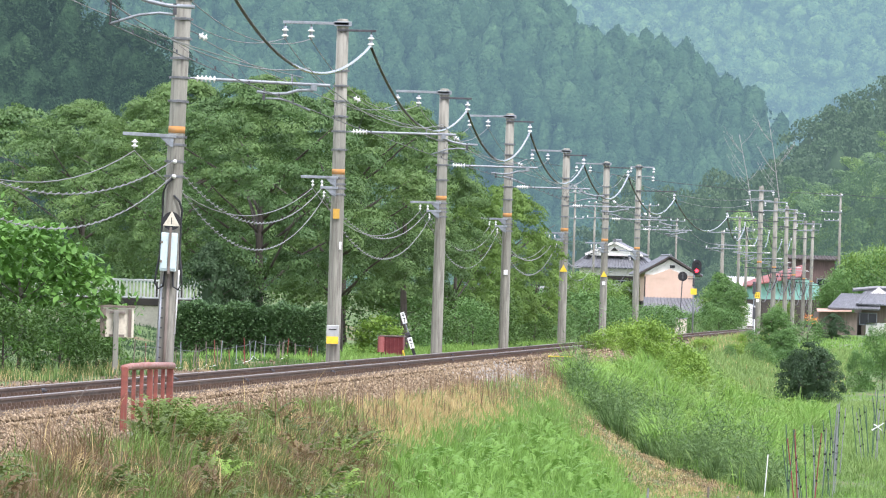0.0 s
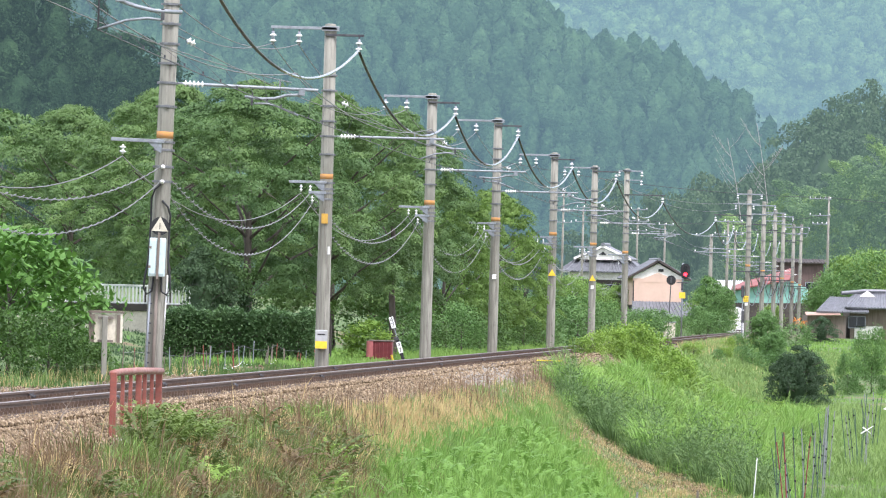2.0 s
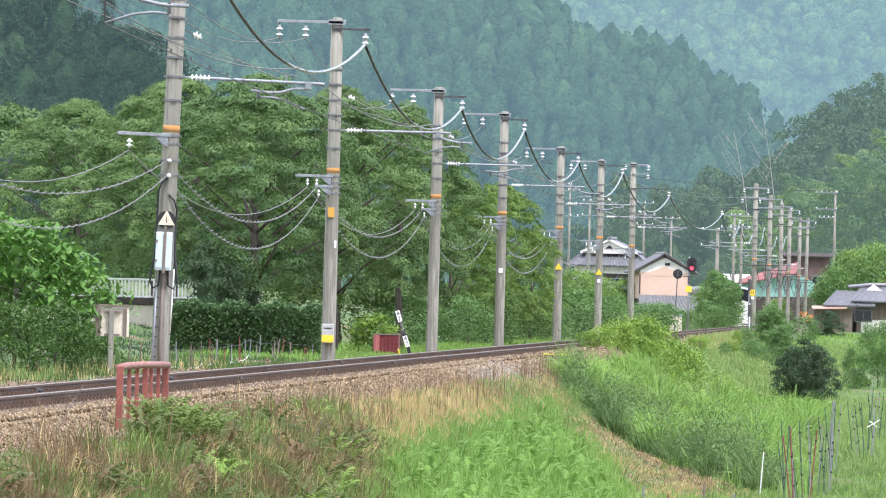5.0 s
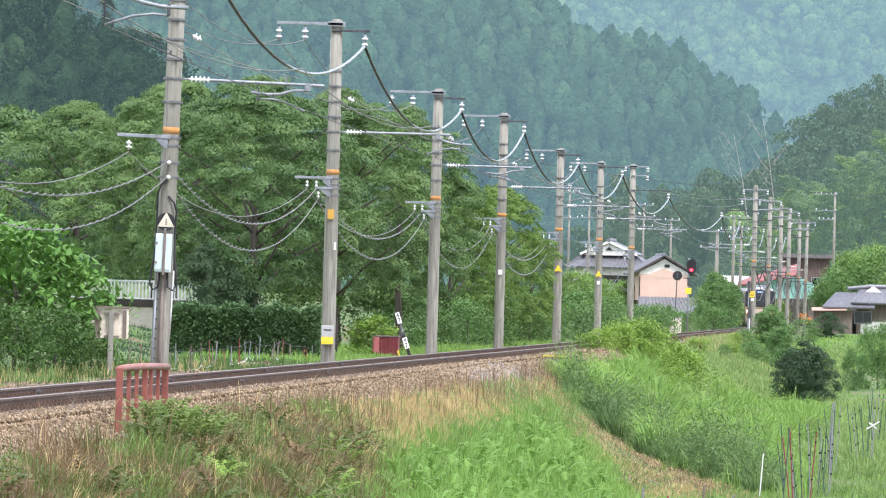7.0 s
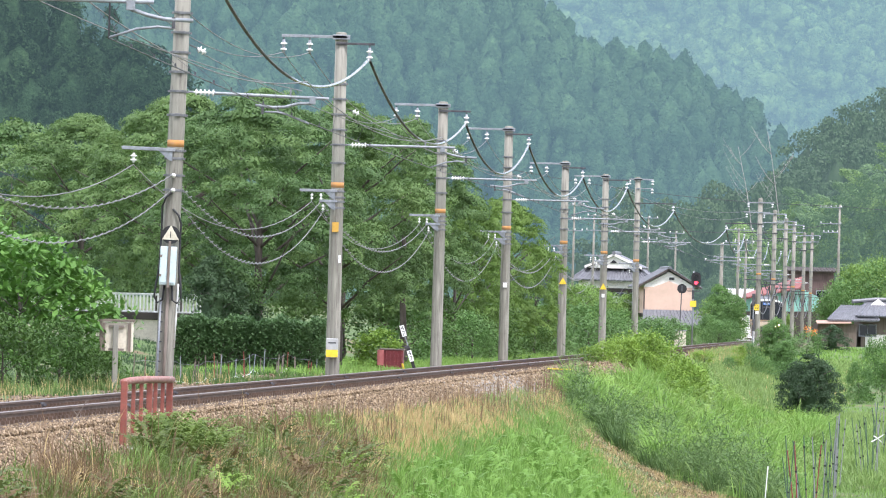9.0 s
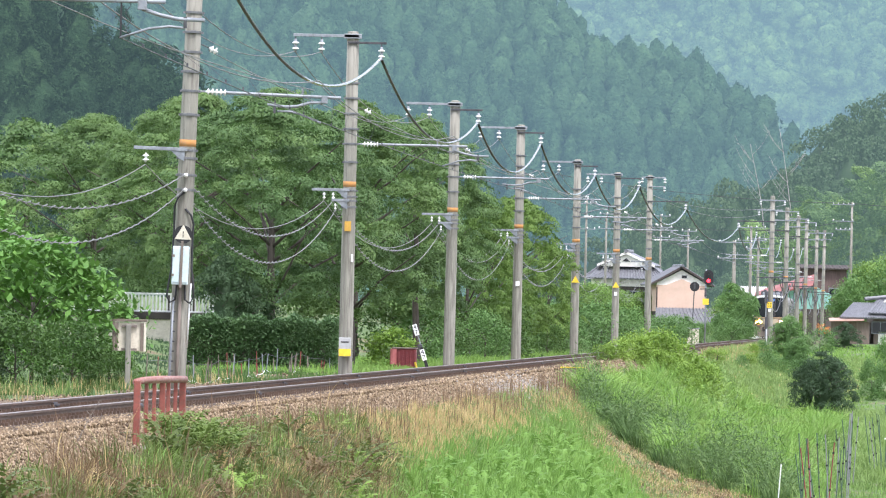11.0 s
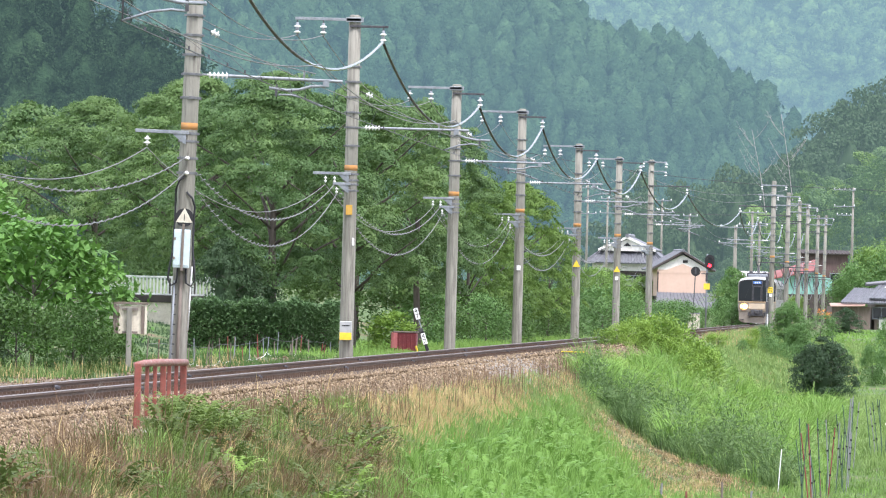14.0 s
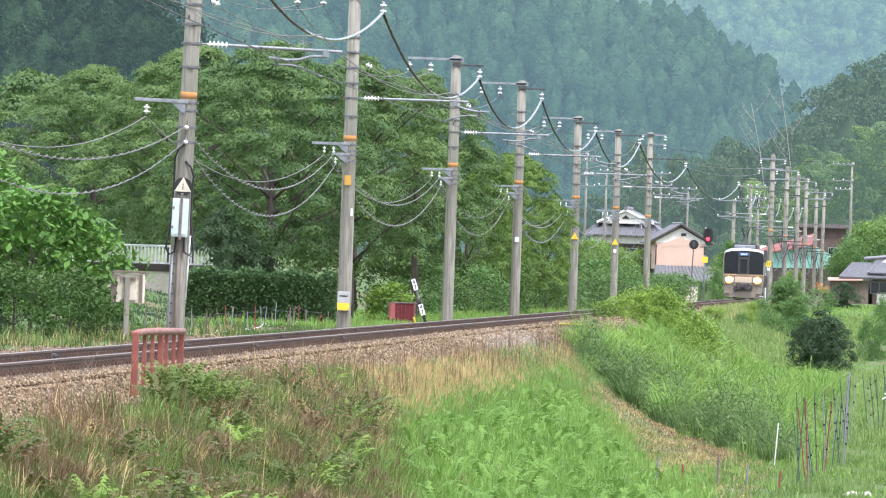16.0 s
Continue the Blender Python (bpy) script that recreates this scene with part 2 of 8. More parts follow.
FERN_RUSSET = foliage("withered russet fronds", (0.088, 0.06, 0.027), (0.165, 0.112, 0.05), (0.27, 0.20, 0.09), patch=1.6, through_light=0.25, broad_mix=0.6, island=0.4)
WEED_BROWN = foliage("dead brown weeds", (0.11, 0.066, 0.037), (0.175, 0.11, 0.063), (0.29, 0.20, 0.12), patch=1.8, through_light=0.15, broad_mix=0.7, island=0.7)


# ---------------------------------------------------------------- building helpers
def mesh_of(name, verts, faces, mats, smooth=False, index=None):
    me = bpy.data.meshes.new(name)
    me.from_pydata([tuple(v) for v in verts], [], [tuple(f) for f in faces])
    for m in (mats if isinstance(mats, (list, tuple)) else [mats]):
        me.materials.append(m)
    if smooth:
        me.polygons.foreach_set("use_smooth", [True] * len(me.polygons))
    if index is not None:
        me.polygons.foreach_set("material_index", index)
    me.update()
    return me


def quick_mesh(name, verts, faces, mat, smooth=False):
    """A large mesh from arrays: verts (n, 3), faces (m, k)."""
    me = bpy.data.meshes.new(name)
    n, (m, k) = len(verts), faces.shape
    me.vertices.add(n)
    me.vertices.foreach_set("co", np.ascontiguousarray(verts, dtype=np.float32).ravel())
    me.loops.add(m * k)
    me.loops.foreach_set("vertex_index", np.ascontiguousarray(faces, dtype=np.int32).ravel())
    me.polygons.add(m)
    me.polygons.foreach_set("loop_start", np.arange(m, dtype=np.int32) * k)
    me.polygons.foreach_set("loop_total", np.full(m, k, dtype=np.int32))
    if smooth:
        me.polygons.foreach_set("use_smooth", np.ones(m, dtype=bool))
    me.materials.append(mat)
    me.update(calc_edges=True)
    return me


class Shape:
    """Collects boxes, tubes and turned forms into one mesh."""

    def __init__(self):
        self.v, self.f = [], []

    def add(self, verts, faces):
        o = len(self.v)
        self.v += [tuple(p) for p in verts]
        self.f += [tuple(i + o for i in q) for q in faces]
        return self

    def box(self, sx, sy, sz, m=None, bevel=0.0):
        """A box with its base centre at the origin of m, edges chamfered."""
        m = m or Matrix()
        b = min(bevel, sx * 0.4, sy * 0.4, sz * 0.4)
        hx, hy = sx / 2, sy / 2
        ring = ([(-hx + b, -hy), (hx - b, -hy), (hx, -hy + b), (hx, hy - b), (hx - b, hy), (-hx + b, hy), (-hx, hy - b), (-hx, -hy + b)]
                if b > 0 else [(-hx, -hy), (hx, -hy), (hx, hy), (-hx, hy)])
        levels = [(0, b), (b, 0), (sz - b, 0), (sz, b)] if b > 0 else [(0, 0), (sz, 0)]
        n, vs, fs = len(ring), [], []
        for z, cut in levels:
            kx, ky = (hx - cut) / hx, (hy - cut) / hy
            vs += [m @ Vector((x * kx, y * ky, z)) for x, y in ring]
        for l in range(len(levels) - 1):
            fs += [(l * n + i, l * n + (i + 1) % n, (l + 1) * n + (i + 1) % n, (l + 1) * n + i) for i in range(n)]
        fs += [tuple(range(n))[::-1], tuple(range((len(levels) - 1) * n, len(levels) * n))]
        return self.add(vs, fs)

    def tube(self, points, r, sides=8, r_end=None, caps=True):
        """A round bar along points; r may taper to r_end."""
        pts = [Vector(p) for p in points]
        vs, fs, k = [], [], len(pts)
        up = Vector((0.31, 0.17, 0.93))
        for i, p in enumerate(pts):
            d = (pts[min(i + 1, k - 1)] - pts[max(i - 1, 0)]).normalized()
            a = d.cross(up)
            a = a.normalized() if a.length > 1e-4 else d.cross(Vector((1, 0, 0))).normalized()
            b = d.cross(a)
            rr = r if r_end is None else r + (r_end - r) * i / max(1, k - 1)
            vs += [p + a * (rr * math.cos(t)) + b * (rr * math.sin(t)) for t in (2 * math.pi * j / sides for j in range(sides))]
        for i in range(k - 1):
            fs += [(i * sides + j, i * sides + (j + 1) % sides, (i + 1) * sides + (j + 1) % sides, (i + 1) * sides + j) for j in range(sides)]
        if caps:
            fs += [tuple(range(sides))[::-1], tuple(range((k - 1) * sides, k * sides))]
        return self.add(vs, fs)

    def turned(self, profile, m=None, sides=12):
        """A turned form from (radius, height) pairs, about m's z."""
        m = m or Matrix()
        vs = [m @ Vector((r * math.cos(2 * math.pi * j / sides), r * math.sin(2 * math.pi * j / sides), z)) for r, z in profile for j in range(sides)]
        fs = [(i * sides + j, i * sides + (j + 1) % sides, (i + 1) * sides + (j + 1) % sides, (i + 1) * sides + j)
              for i in range(len(profile) - 1) for j in range(sides)]
        fs += [tuple(range(sides))[::-1], tuple(range((len(profile) - 1) * sides, len(profile) * sides))]
        return self.add(vs, fs)

    def prism(self, outline, depth, m=None):
        """A flat outline in x, z drawn out along y by depth."""
        m = m or Matrix()
        n = len(outline)
        vs = [m @ Vector((x, 0, z)) for x, z in outline] + [m @ Vector((x, depth, z)) for x, z in outline]
        fs = [tuple(range(n)), tuple(range(n, 2 * n))[::-1]] + [(i, i + n, (i + 1) % n + n, (i + 1) % n) for i in range(n)]
        return self.add(vs, fs)

    def mesh(self, name, mat, smooth=False):
        return mesh_of(name, self.v, self.f, mat, smooth)


def empty(name, m=None, label="", category="", group="", kind=""):
    ob = new(name)
    ob.empty_display_size = 0.2
    if m:
        ob.matrix_basis = m
    return tagged(ob, label, category, group, kind)


def part(name, shape, material, parent, label="", smooth=False):
    """One mesh under a thing or a part; coordinates are the thing's."""
    me = shape.mesh(name, material, smooth) if isinstance(shape, Shape) else shape
    ob = new(name, me)
    ob.parent = parent
    return tagged(ob, label) if label else ob


def lerp_smooth(v, a, b):
    t = np.clip((v - a) / (b - a), 0, 1)
    return t * t * (3 - 2 * t)


# ---------------------------------------------------------------- lie of the land
def track_x(y):
    """The track's centre line, dead straight."""
    return -12.15 + 0.0496 * y


def rail_x(y):
    """The rails' centre line: straight past the village, then bending away to the left."""
    return track_x(y) - np.maximum(0.0, y - 840) ** 2 / 1880


def wobble(x, y, scale, seed=0.0):
    return (np.sin(x / scale + 1.3 + seed) * np.cos(y / scale * 0.83 + 2.1 * seed) + 0.5 * np.sin(x / scale * 2.3 + y / scale * 1.9 + seed)) / 1.5


def field_level(y):
    return np.interp(y, [0, 160, 240, 430, 480, 620, 860, 1000, 1400, 5000], [-0.2, -2.9, -2.85, -2.9, -2.5, -1.7, -0.8, 0.5, 3.0, 3.0])


def ground_z(x, y):
    """Height of the ground: the ballasted track, its bank down to the fields, level verge on the other side."""
    w = x - track_x(y)
    f = field_level(y)
    toe = 2.7 + np.maximum(0.6, (-0.75 - f) * 1.8)
    bank = np.interp(w, [0, 1.5, 2.5], [-0.24, -0.26, -0.75])
    t = np.clip((w - 2.5) / (toe - 2.5), 0, 1)
    right = np.where(w < 2.5, bank, -0.75 + (np.minimum(f, -0.76) + 0.75) * (t + 0.10 * np.sin(t * np.pi)))
    left = np.interp(-w, [0, 1.55, 2.3, 8, 12, 30, 60, 200], [-0.24, -0.26, -0.45, -0.45, 0.25, 0.6, 1.2, 8.0])
    z = np.where(w >= 0, right, left)
    rough = lerp_smooth(np.abs(w), 2.6, 5) * (0.07 * wobble(x, y, 1.7) + 0.10 * wobble(x, y, 5.3, 2.0))
    far = lerp_smooth(y, 800, 1300)
    return z * (1 - far) + np.maximum(z, field_level(y)) * far + rough


def gz(x, y):
    return float(ground_z(np.float64(x), np.float64(y)))


def ground_material():
    m, nt, b = node_material("bank of grass, straw and soil")
    fine, broad = noise_of(nt, 6.0, 6, 0.7), noise_of(nt, 0.35, 5, 0.6)
    green = ramp(nt, fine, [(0.3, (0.05, 0.082, 0.02)), (0.7, (0.11, 0.185, 0.045))])
    straw = ramp(nt, fine, [(0.3, (0.09, 0.058, 0.034)), (0.7, (0.24, 0.17, 0.095))])
    col = mixed(nt, ramp(nt, broad, [(0.54, (0, 0, 0)), (0.68, (1, 1, 1))]), green, straw)
    nt.links.new(col, b.inputs["Base Color"])
    b.inputs["Roughness"].default_value = 0.95
    bumped(nt, b, fine, 0.6, 0.05)
    return m


def build_ground():
    ys = np.concatenate([np.arange(-60, 90, 6), np.arange(90, 300, 1.2), np.arange(300, 700, 4), np.arange(700, 1500, 20), np.arange(1500, 5001, 250)])
    ws = np.concatenate([[-2500, -900, -400, -200, -120, -80, -60, -45, -30, -22], np.arange(-16, -3, 1.0), np.arange(-3, 14, 0.35), np.arange(14, 30, 1.2), [34, 40, 50, 65, 90, 130, 200, 400, 900, 2500]])
    W, Y = np.meshgrid(ws, ys)
    X = track_x(Y) + W
    Z = ground_z(X, Y)
    v = np.stack([X, Y, Z], -1).reshape(-1, 3)
    a = (np.arange(len(ys) - 1)[:, None] * len(ws) + np.arange(len(ws) - 1)[None]).ravel()
    me = quick_mesh("ground", v, np.stack([a, a + 1, a + 1 + len(ws), a + len(ws)], -1), ground_material(), True)
    tagged(new("ground", me), "grassy railway bank, verge and fields with straw and soil", "ground", kind="structure")


build_ground()


# ---------------------------------------------------------------- leaves and blades
def leaf_quads(rng, centres, size, flat=0.6, droop=0.2, narrow=0.55):
    """Diamond leaves at the centres: (verts, faces). flat: how level the blades lie."""
    n = len(centres)
    az = rng.uniform(0, 2 * np.pi, n)
    el = rng.normal(-droop, (1 - flat) * 1.0 + 0.08, n)
    d = np.stack([np.cos(az) * np.cos(el), np.sin(az) * np.cos(el), np.sin(el)], -1)
    side = np.stack([-np.sin(az), np.cos(az), rng.normal(0, (1 - flat) * 0.9 + 0.05, n)], -1)
    side /= np.linalg.norm(side, axis=1, keepdims=True)
    l = (size * rng.uniform(0.6, 1.35, n))[:, None]
    v = np.stack([centres - d * l * 0.5, centres + side * l * narrow * 0.5, centres + d * l * 0.5, centres - side * l * narrow * 0.5], 1)
    return v.reshape(-1, 3), np.arange(4 * n).reshape(n, 4)


def spray_crown(seed, radius, height, clusters, leaves, size, spread=0.9, flat=0.7, thin=0.22, inner=0.35, lean=(0, 0), pads=False, droop=0.2, narrow=0.55):
    """Leaf centres of a broad crown of level sprays, hollow inside, ragged outside. Base of the crown at z 0."""
    rng = np.random.default_rng(seed)
    az = rng.uniform(0, 2 * np.pi, clusters)
    h = rng.uniform(0, 1, clusters) ** 0.8
    prof = np.sqrt(np.clip(1 - (np.abs(h - 0.38) / 0.66) ** 2.3, 0.02, 1))
    rr = radius * prof * np.sqrt(rng.uniform(inner, 1.0, clusters)) * rng.uniform(0.82, 1.12, clusters)
    c = np.stack([np.cos(az) * rr + lean[0] * h, np.sin(az) * rr + lean[1] * h, h * height], -1)
    k = rng.integers(0, clusters, leaves)
    sz = rng.uniform(0.6, 1.3, clusters)[k][:, None]
    if pads:
        # level pads of leaves, domed and drooping at the rim, with gaps between the tiers
        r = spread * np.sqrt(rng.uniform(0, 1, leaves)) * sz[:, 0]
        a = rng.uniform(0, 2 * np.pi, leaves)
        rim = r * (1 + 0.3 * np.sin(3 * a + k))
        tilt = c[k][:, :2] / max(radius, 0.1) * 0.35
        off = np.stack([np.cos(a) * rim, np.sin(a) * rim, np.zeros(leaves)], -1)
        off[:, 2] = -0.28 * r * r / spread + rng.normal(0, thin, leaves) * spread - (off[:, :2] * tilt).sum(1)
        loose = rng.uniform(0, 1, leaves) < 0.12
        off[loose] += rng.normal(0, 0.25, (loose.sum(), 3))
    else:
        off = rng.normal(0, 1, (leaves, 3)) * np.array([spread, spread, spread * thin]) * sz
        off[:, 2] -= 0.12 * (off[:, 0] ** 2 + off[:, 1] ** 2) / max(spread, 0.1)
    return leaf_quads(rng, c[k] + off, size, flat, droop, narrow), c


def trunk_shape(rng, height, r, limbs, spread, base=0.0, tips=None):
    s = Shape()
    pts = [(0, 0, base - 0.2)]
    x = y = 0.0
    for i in range(1, 6):
        x += rng.uniform(-0.12, 0.12) * height / 6
        y += rng.uniform(-0.12, 0.12) * height / 6
        pts.append((x, y, base + height * i / 5))
    s.tube(pts, r, 9, r * 0.45)
    for i in range(limbs):
        t = rng.uniform(0.25, 0.95)
        j = min(int(t * 5), 4)
        p = Vector(pts[j]).lerp(Vector(pts[j + 1]), t * 5 - j)
        a = rng.uniform(0, 2 * math.pi)
        l = spread * rng.uniform(0.5, 0.95)
        q = [p]
        for k in range(1, 5):
            u = k / 4
            q.append(p + Vector((math.cos(a) * l * u + rng.uniform(-0.1, 0.1), math.sin(a) * l * u + rng.uniform(-0.1, 0.1), l * (0.75 * u - 0.15 * u * u) + rng.uniform(-0.05, 0.05))))
        s.tube(q, r * 0.32, 6, r * 0.07)
    return s


def tiered_crown(seed, profile, pads, per, leaf, size):
    """A crown of unit height in level tiers: flat domed sprays of small leaves with fingered rims, drooping outwards, gaps between."""
    rng = np.random.default_rng(seed)
    pr, ph = np.array(profile).T
    h = ph[0] + (ph[-1] - ph[0]) * rng.uniform(0, 1, pads) ** 0.85
    az = rng.uniform(0, 2 * np.pi, pads)
    r = np.interp(h, ph, pr) * np.sqrt(rng.uniform(0.15, 1.0, pads)) * rng.uniform(0.85, 1.12, pads)
    c = np.stack([np.cos(az) * r, np.sin(az) * r, h], -1)
    k = np.repeat(np.arange(pads), per)
    m = len(k)
    a = rng.uniform(0, 2 * np.pi, m)
    fingers = rng.integers(4, 8, pads)[k]
    u = np.sqrt(rng.uniform(0, 1, m))
    rim = 0.6 + 0.4 * np.abs(np.cos(fingers * 0.5 * a + k)) ** 0.7
    rad = (size * rng.uniform(0.5, 1.3, pads))[k] * u * rim
    tilt = np.stack([np.cos(az), np.sin(az)], -1) * rng.uniform(-0.5, 0.1, pads)[:, None] + rng.normal(0, 0.15, (pads, 2))
    off = np.stack([np.cos(a) * rad, np.sin(a) * rad, np.zeros(m)], -1)
    dome = 0.30 * size * np.sqrt(np.clip(1 - u * u, 0, 1))
    off[:, 2] = (off[:, :2] * tilt[k]).sum(1) + dome * rng.choice([1.0, 1.0, 1.0, -0.25], m) + rng.normal(0, 0.05, m) * size
    face = np.stack([np.cos(a) * u * 1.1, np.sin(a) * u * 1.1, 0.35 + 0.6 * (1 - u)], -1)
    t = facing_quads(rng, c[k] + off, face, leaf, 0.28, 0.72)
    return t, np.arange(4 * m).reshape(-1, 4)


class Woods:
    """Trees of one kind: a few built crowns, then things that share them."""

    def __init__(self, name, label, category, group, leaf, variants, seed):
        self.made = []
        for i in range(variants["n"]):
            rng = np.random.default_rng(seed + i)
            v = variants
            if v.get("tiers"):
                lv, lf = tiered_crown(seed * 7 + i, v["profile"], v["clusters"], v["leaves"], v["size"], v["spread"])
                lv = lv * v["crown"]
            elif "profile" in v:
                lv, lf = billows(seed * 7 + i, v["profile"], v["clusters"], v["leaves"], v["size"], v["spread"], v["squash"], narrow=v["narrow"], core_size=v.get("core", 0.01))
                lv = lv * v["crown"]
            else:
                (lv, lf), c = spray_crown(seed * 7 + i, v["radius"], v["crown"], v["clusters"], v["leaves"], v["size"], v.get("spread", 0.9), v.get("flat", 0.7), v.get("thin", 0.22), v.get("inner", 0.35), pads=v.get("pads", False), droop=v.get("droop", 0.2), narrow=v.get("narrow", 0.55))
            lv = lv + np.array([0, 0, v["stem"]])
            crown = quick_mesh("crown", lv, lf, leaf)
            tr = trunk_shape(rng, v["stem"] + v["crown"] * 0.55, v["trunk"], v["limbs"], v["radius"]).mesh("trunk", BARK, True)
            self.made.append((crown, tr))
        self.name, self.label, self.category, self.group, self.k = name, label, category, group, 0

    def plant(self, x, y, scale=1.0, wide=1.0, turn=None, z=None, label=""):
        crown, tr = self.made[self.k % len(self.made)]
        self.k += 1
        turn = (self.k * 137.5) % 360 if turn is None else turn
        e = empty(self.name, pose(x, y, gz(x, y) if z is None else z, 0, 0, turn), label or self.label, self.category, self.group)
        e.scale = (scale * wide, scale * wide, scale)
        part("crown", crown, None, e)
        part("trunk", tr, None, e)
        return e


# far forest: many trees in one sheet of foliage
def facing_quads(rng, c, normal, size, jitter=0.35, narrow=0.85):
    """Leaf tufts at c that face outwards along normal."""
    n = len(c)
    nn = normal + rng.normal(0, jitter, (n, 3))
    nn /= np.linalg.norm(nn, axis=1, keepdims=True)
    a = np.cross(nn, rng.normal(0, 1, (n, 3)))
    a /= np.linalg.norm(a, axis=1, keepdims=True)
    b = np.cross(nn, a)
    l = (size * rng.uniform(0.6, 1.3, n))[:, None] * 0.5
    return np.stack([c - a * l, c + b * l * narrow, c + a * l, c - b * l * narrow], 1).reshape(-1, 3)


def tree_form(seed, profile, tufts_n, leaf, rings=9, sides=10, rag=0.16, jitter=0.45):
    """A crown of unit height: a lumpy closed shell, with leaf tufts over it. profile: (radius, height) pairs from low to high."""
    rng = np.random.default_rng(seed)
    pr, ph = np.array(profile).T
    hs = np.linspace(ph[0], ph[-1], rings)
    a = np.linspace(0, 2 * np.pi, sides, endpoint=False)
    H, A = np.meshgrid(hs, a, indexing="ij")
    lump = 1 + rag * (np.sin(3 * A + seed + 5 * H) + np.cos(2 * A - 9 * H + seed * 1.7)) * 0.6 + rng.normal(0, rag * 0.9, H.shape)
    R = np.interp(H, ph, pr) * lump * 0.94
    v = np.stack([np.cos(A) * R, np.sin(A) * R, H + rng.normal(0, 0.02, H.shape)], -1).reshape(-1, 3)
    i, j = np.meshgrid(np.arange(rings - 1), np.arange(sides), indexing="ij")
    f = np.stack([i * sides + j, i * sides + (j + 1) % sides, (i + 1) * sides + (j + 1) % sides, (i + 1) * sides + j], -1).reshape(-1, 4)
    h = ph[0] + (ph[-1] - ph[0]) * rng.uniform(0, 1, tufts_n) ** 0.85
    az = rng.uniform(0, 2 * np.pi, tufts_n)
    r = np.interp(h, ph, pr) * (1 + rag * (np.sin(3 * az + seed + 5 * h) + np.cos(2 * az - 9 * h + seed * 1.7)) * 0.6) * rng.uniform(0.92, 1.14, tufts_n)
    slope = -np.gradient(np.interp(hs, ph, pr), hs)
    up = np.interp(h, hs, slope)
    out = np.stack([np.cos(az), np.sin(az), up], -1)
    out /= np.linalg.norm(out, axis=1, keepdims=True)
    t = facing_quads(rng, np.stack([np.cos(az) * r, np.sin(az) * r, h], -1), out, leaf, jitter, 0.7)
    return np.concatenate([v, t]), np.concatenate([f, len(v) + np.arange(4 * tufts_n).reshape(-1, 4)])


CEDAR_PROFILE = [(0.17, 0.2), (0.195, 0.42), (0.18, 0.62), (0.14, 0.8), (0.085, 0.92), (0.035, 0.98), (0.006, 1.0)]
ROUND_PROFILE = [(0.26, 0.05), (0.40, 0.25), (0.43, 0.5), (0.37, 0.72), (0.25, 0.88), (0.12, 0.97), (0.01, 1.0)]


def set_back(v, away):
    """Moves a hill and its woods out to their distance, growing in proportion."""
    eye = np.array([0, 0, EYE_HEIGHT])
    return eye + (v - eye) * away


def forest_sheet(name, label, leaf, places, heights, kinds, wide=1.0, seed=3, away=1.0):
    """All trees at places (n, 3) with their heights, as one sheet of foliage."""
    rng = np.random.default_rng(seed)
    vs, fs, o = [], [], 0
    for p, h in zip(places, heights):
        v, f = kinds[rng.integers(0, len(kinds))]
        a = rng.uniform(0, 2 * np.pi)
        c, s = np.cos(a), np.sin(a)
        ww = h * wide * rng.uniform(0.8, 1.25)
        vs.append((v @ np.array([[c, s, 0], [-s, c, 0], [0, 0, 1]])) * np.array([ww, ww, h]) + p)
        fs.append(f + o)
        o += len(v)
    me = quick_mesh(name, set_back(np.concatenate(vs), away), np.concatenate(fs), leaf, True)
    return tagged(new(name, me), label, "forest", kind="stuff")


def billows(seed, profile, clumps, per, leaf, size, squash=0.7, bend=0.0, hang=0.0, narrow=0.6, core_size=0.5):
    """A crown of unit height made of billowing clumps of leaf tufts round a small dark core."""
    rng = np.random.default_rng(seed)
    pr, ph = np.array(profile).T
    h = ph[0] + (ph[-1] - ph[0]) * rng.uniform(0, 1, clumps) ** 0.75
    az = rng.uniform(0, 2 * np.pi, clumps)
    r = np.interp(h, ph, pr) * np.sqrt(rng.uniform(0.2, 1.0, clumps)) * rng.uniform(0.8, 1.15, clumps)
    c = np.stack([np.cos(az) * r, np.sin(az) * r, h], -1)
    k = np.repeat(np.arange(clumps), per)
    m = len(k)
    d = rng.normal(0, 1, (m, 3))
    d /= np.linalg.norm(d, axis=1, keepdims=True)
    d[:, 2] = np.abs(d[:, 2]) - 0.35
    rim = np.arctan2(d[:, 1], d[:, 0])
    rad = (size * rng.uniform(0.6, 1.35, clumps))[k] * rng.uniform(0.5, 1.0, m) ** 0.4 * (1 + 0.28 * np.sin(3 * rim + k) + 0.15 * np.sin(5 * rim + 2 * k))
    flat = squash * rng.uniform(0.7, 1.4, clumps)[k]
    p = c[k] + np.stack([d[:, 0] * rad, d[:, 1] * rad, d[:, 2] * rad * flat - 0.25 * rad * rad / size], -1)
    p[:, 2] -= hang * rng.uniform(0, 1, m) * size
    t = facing_quads(rng, p, d + np.array([0, 0, 0.3]), leaf, 0.5, narrow)
    core, cf = tree_form(seed + 500, [(a * core_size, 0.1 + 0.75 * b) for a, b in profile], 1, 0.01, 7, 8, 0.2)
    v = np.concatenate([core, t])
    if bend:
        q = np.clip(v[:, 2], 0, 1.1)
        v = v + np.stack([bend * q ** 3, 0.2 * bend * q ** 2, -0.35 * bend * q ** 4], -1)
    return v, np.concatenate([cf, len(core) + np.arange(4 * m).reshape(-1, 4)])


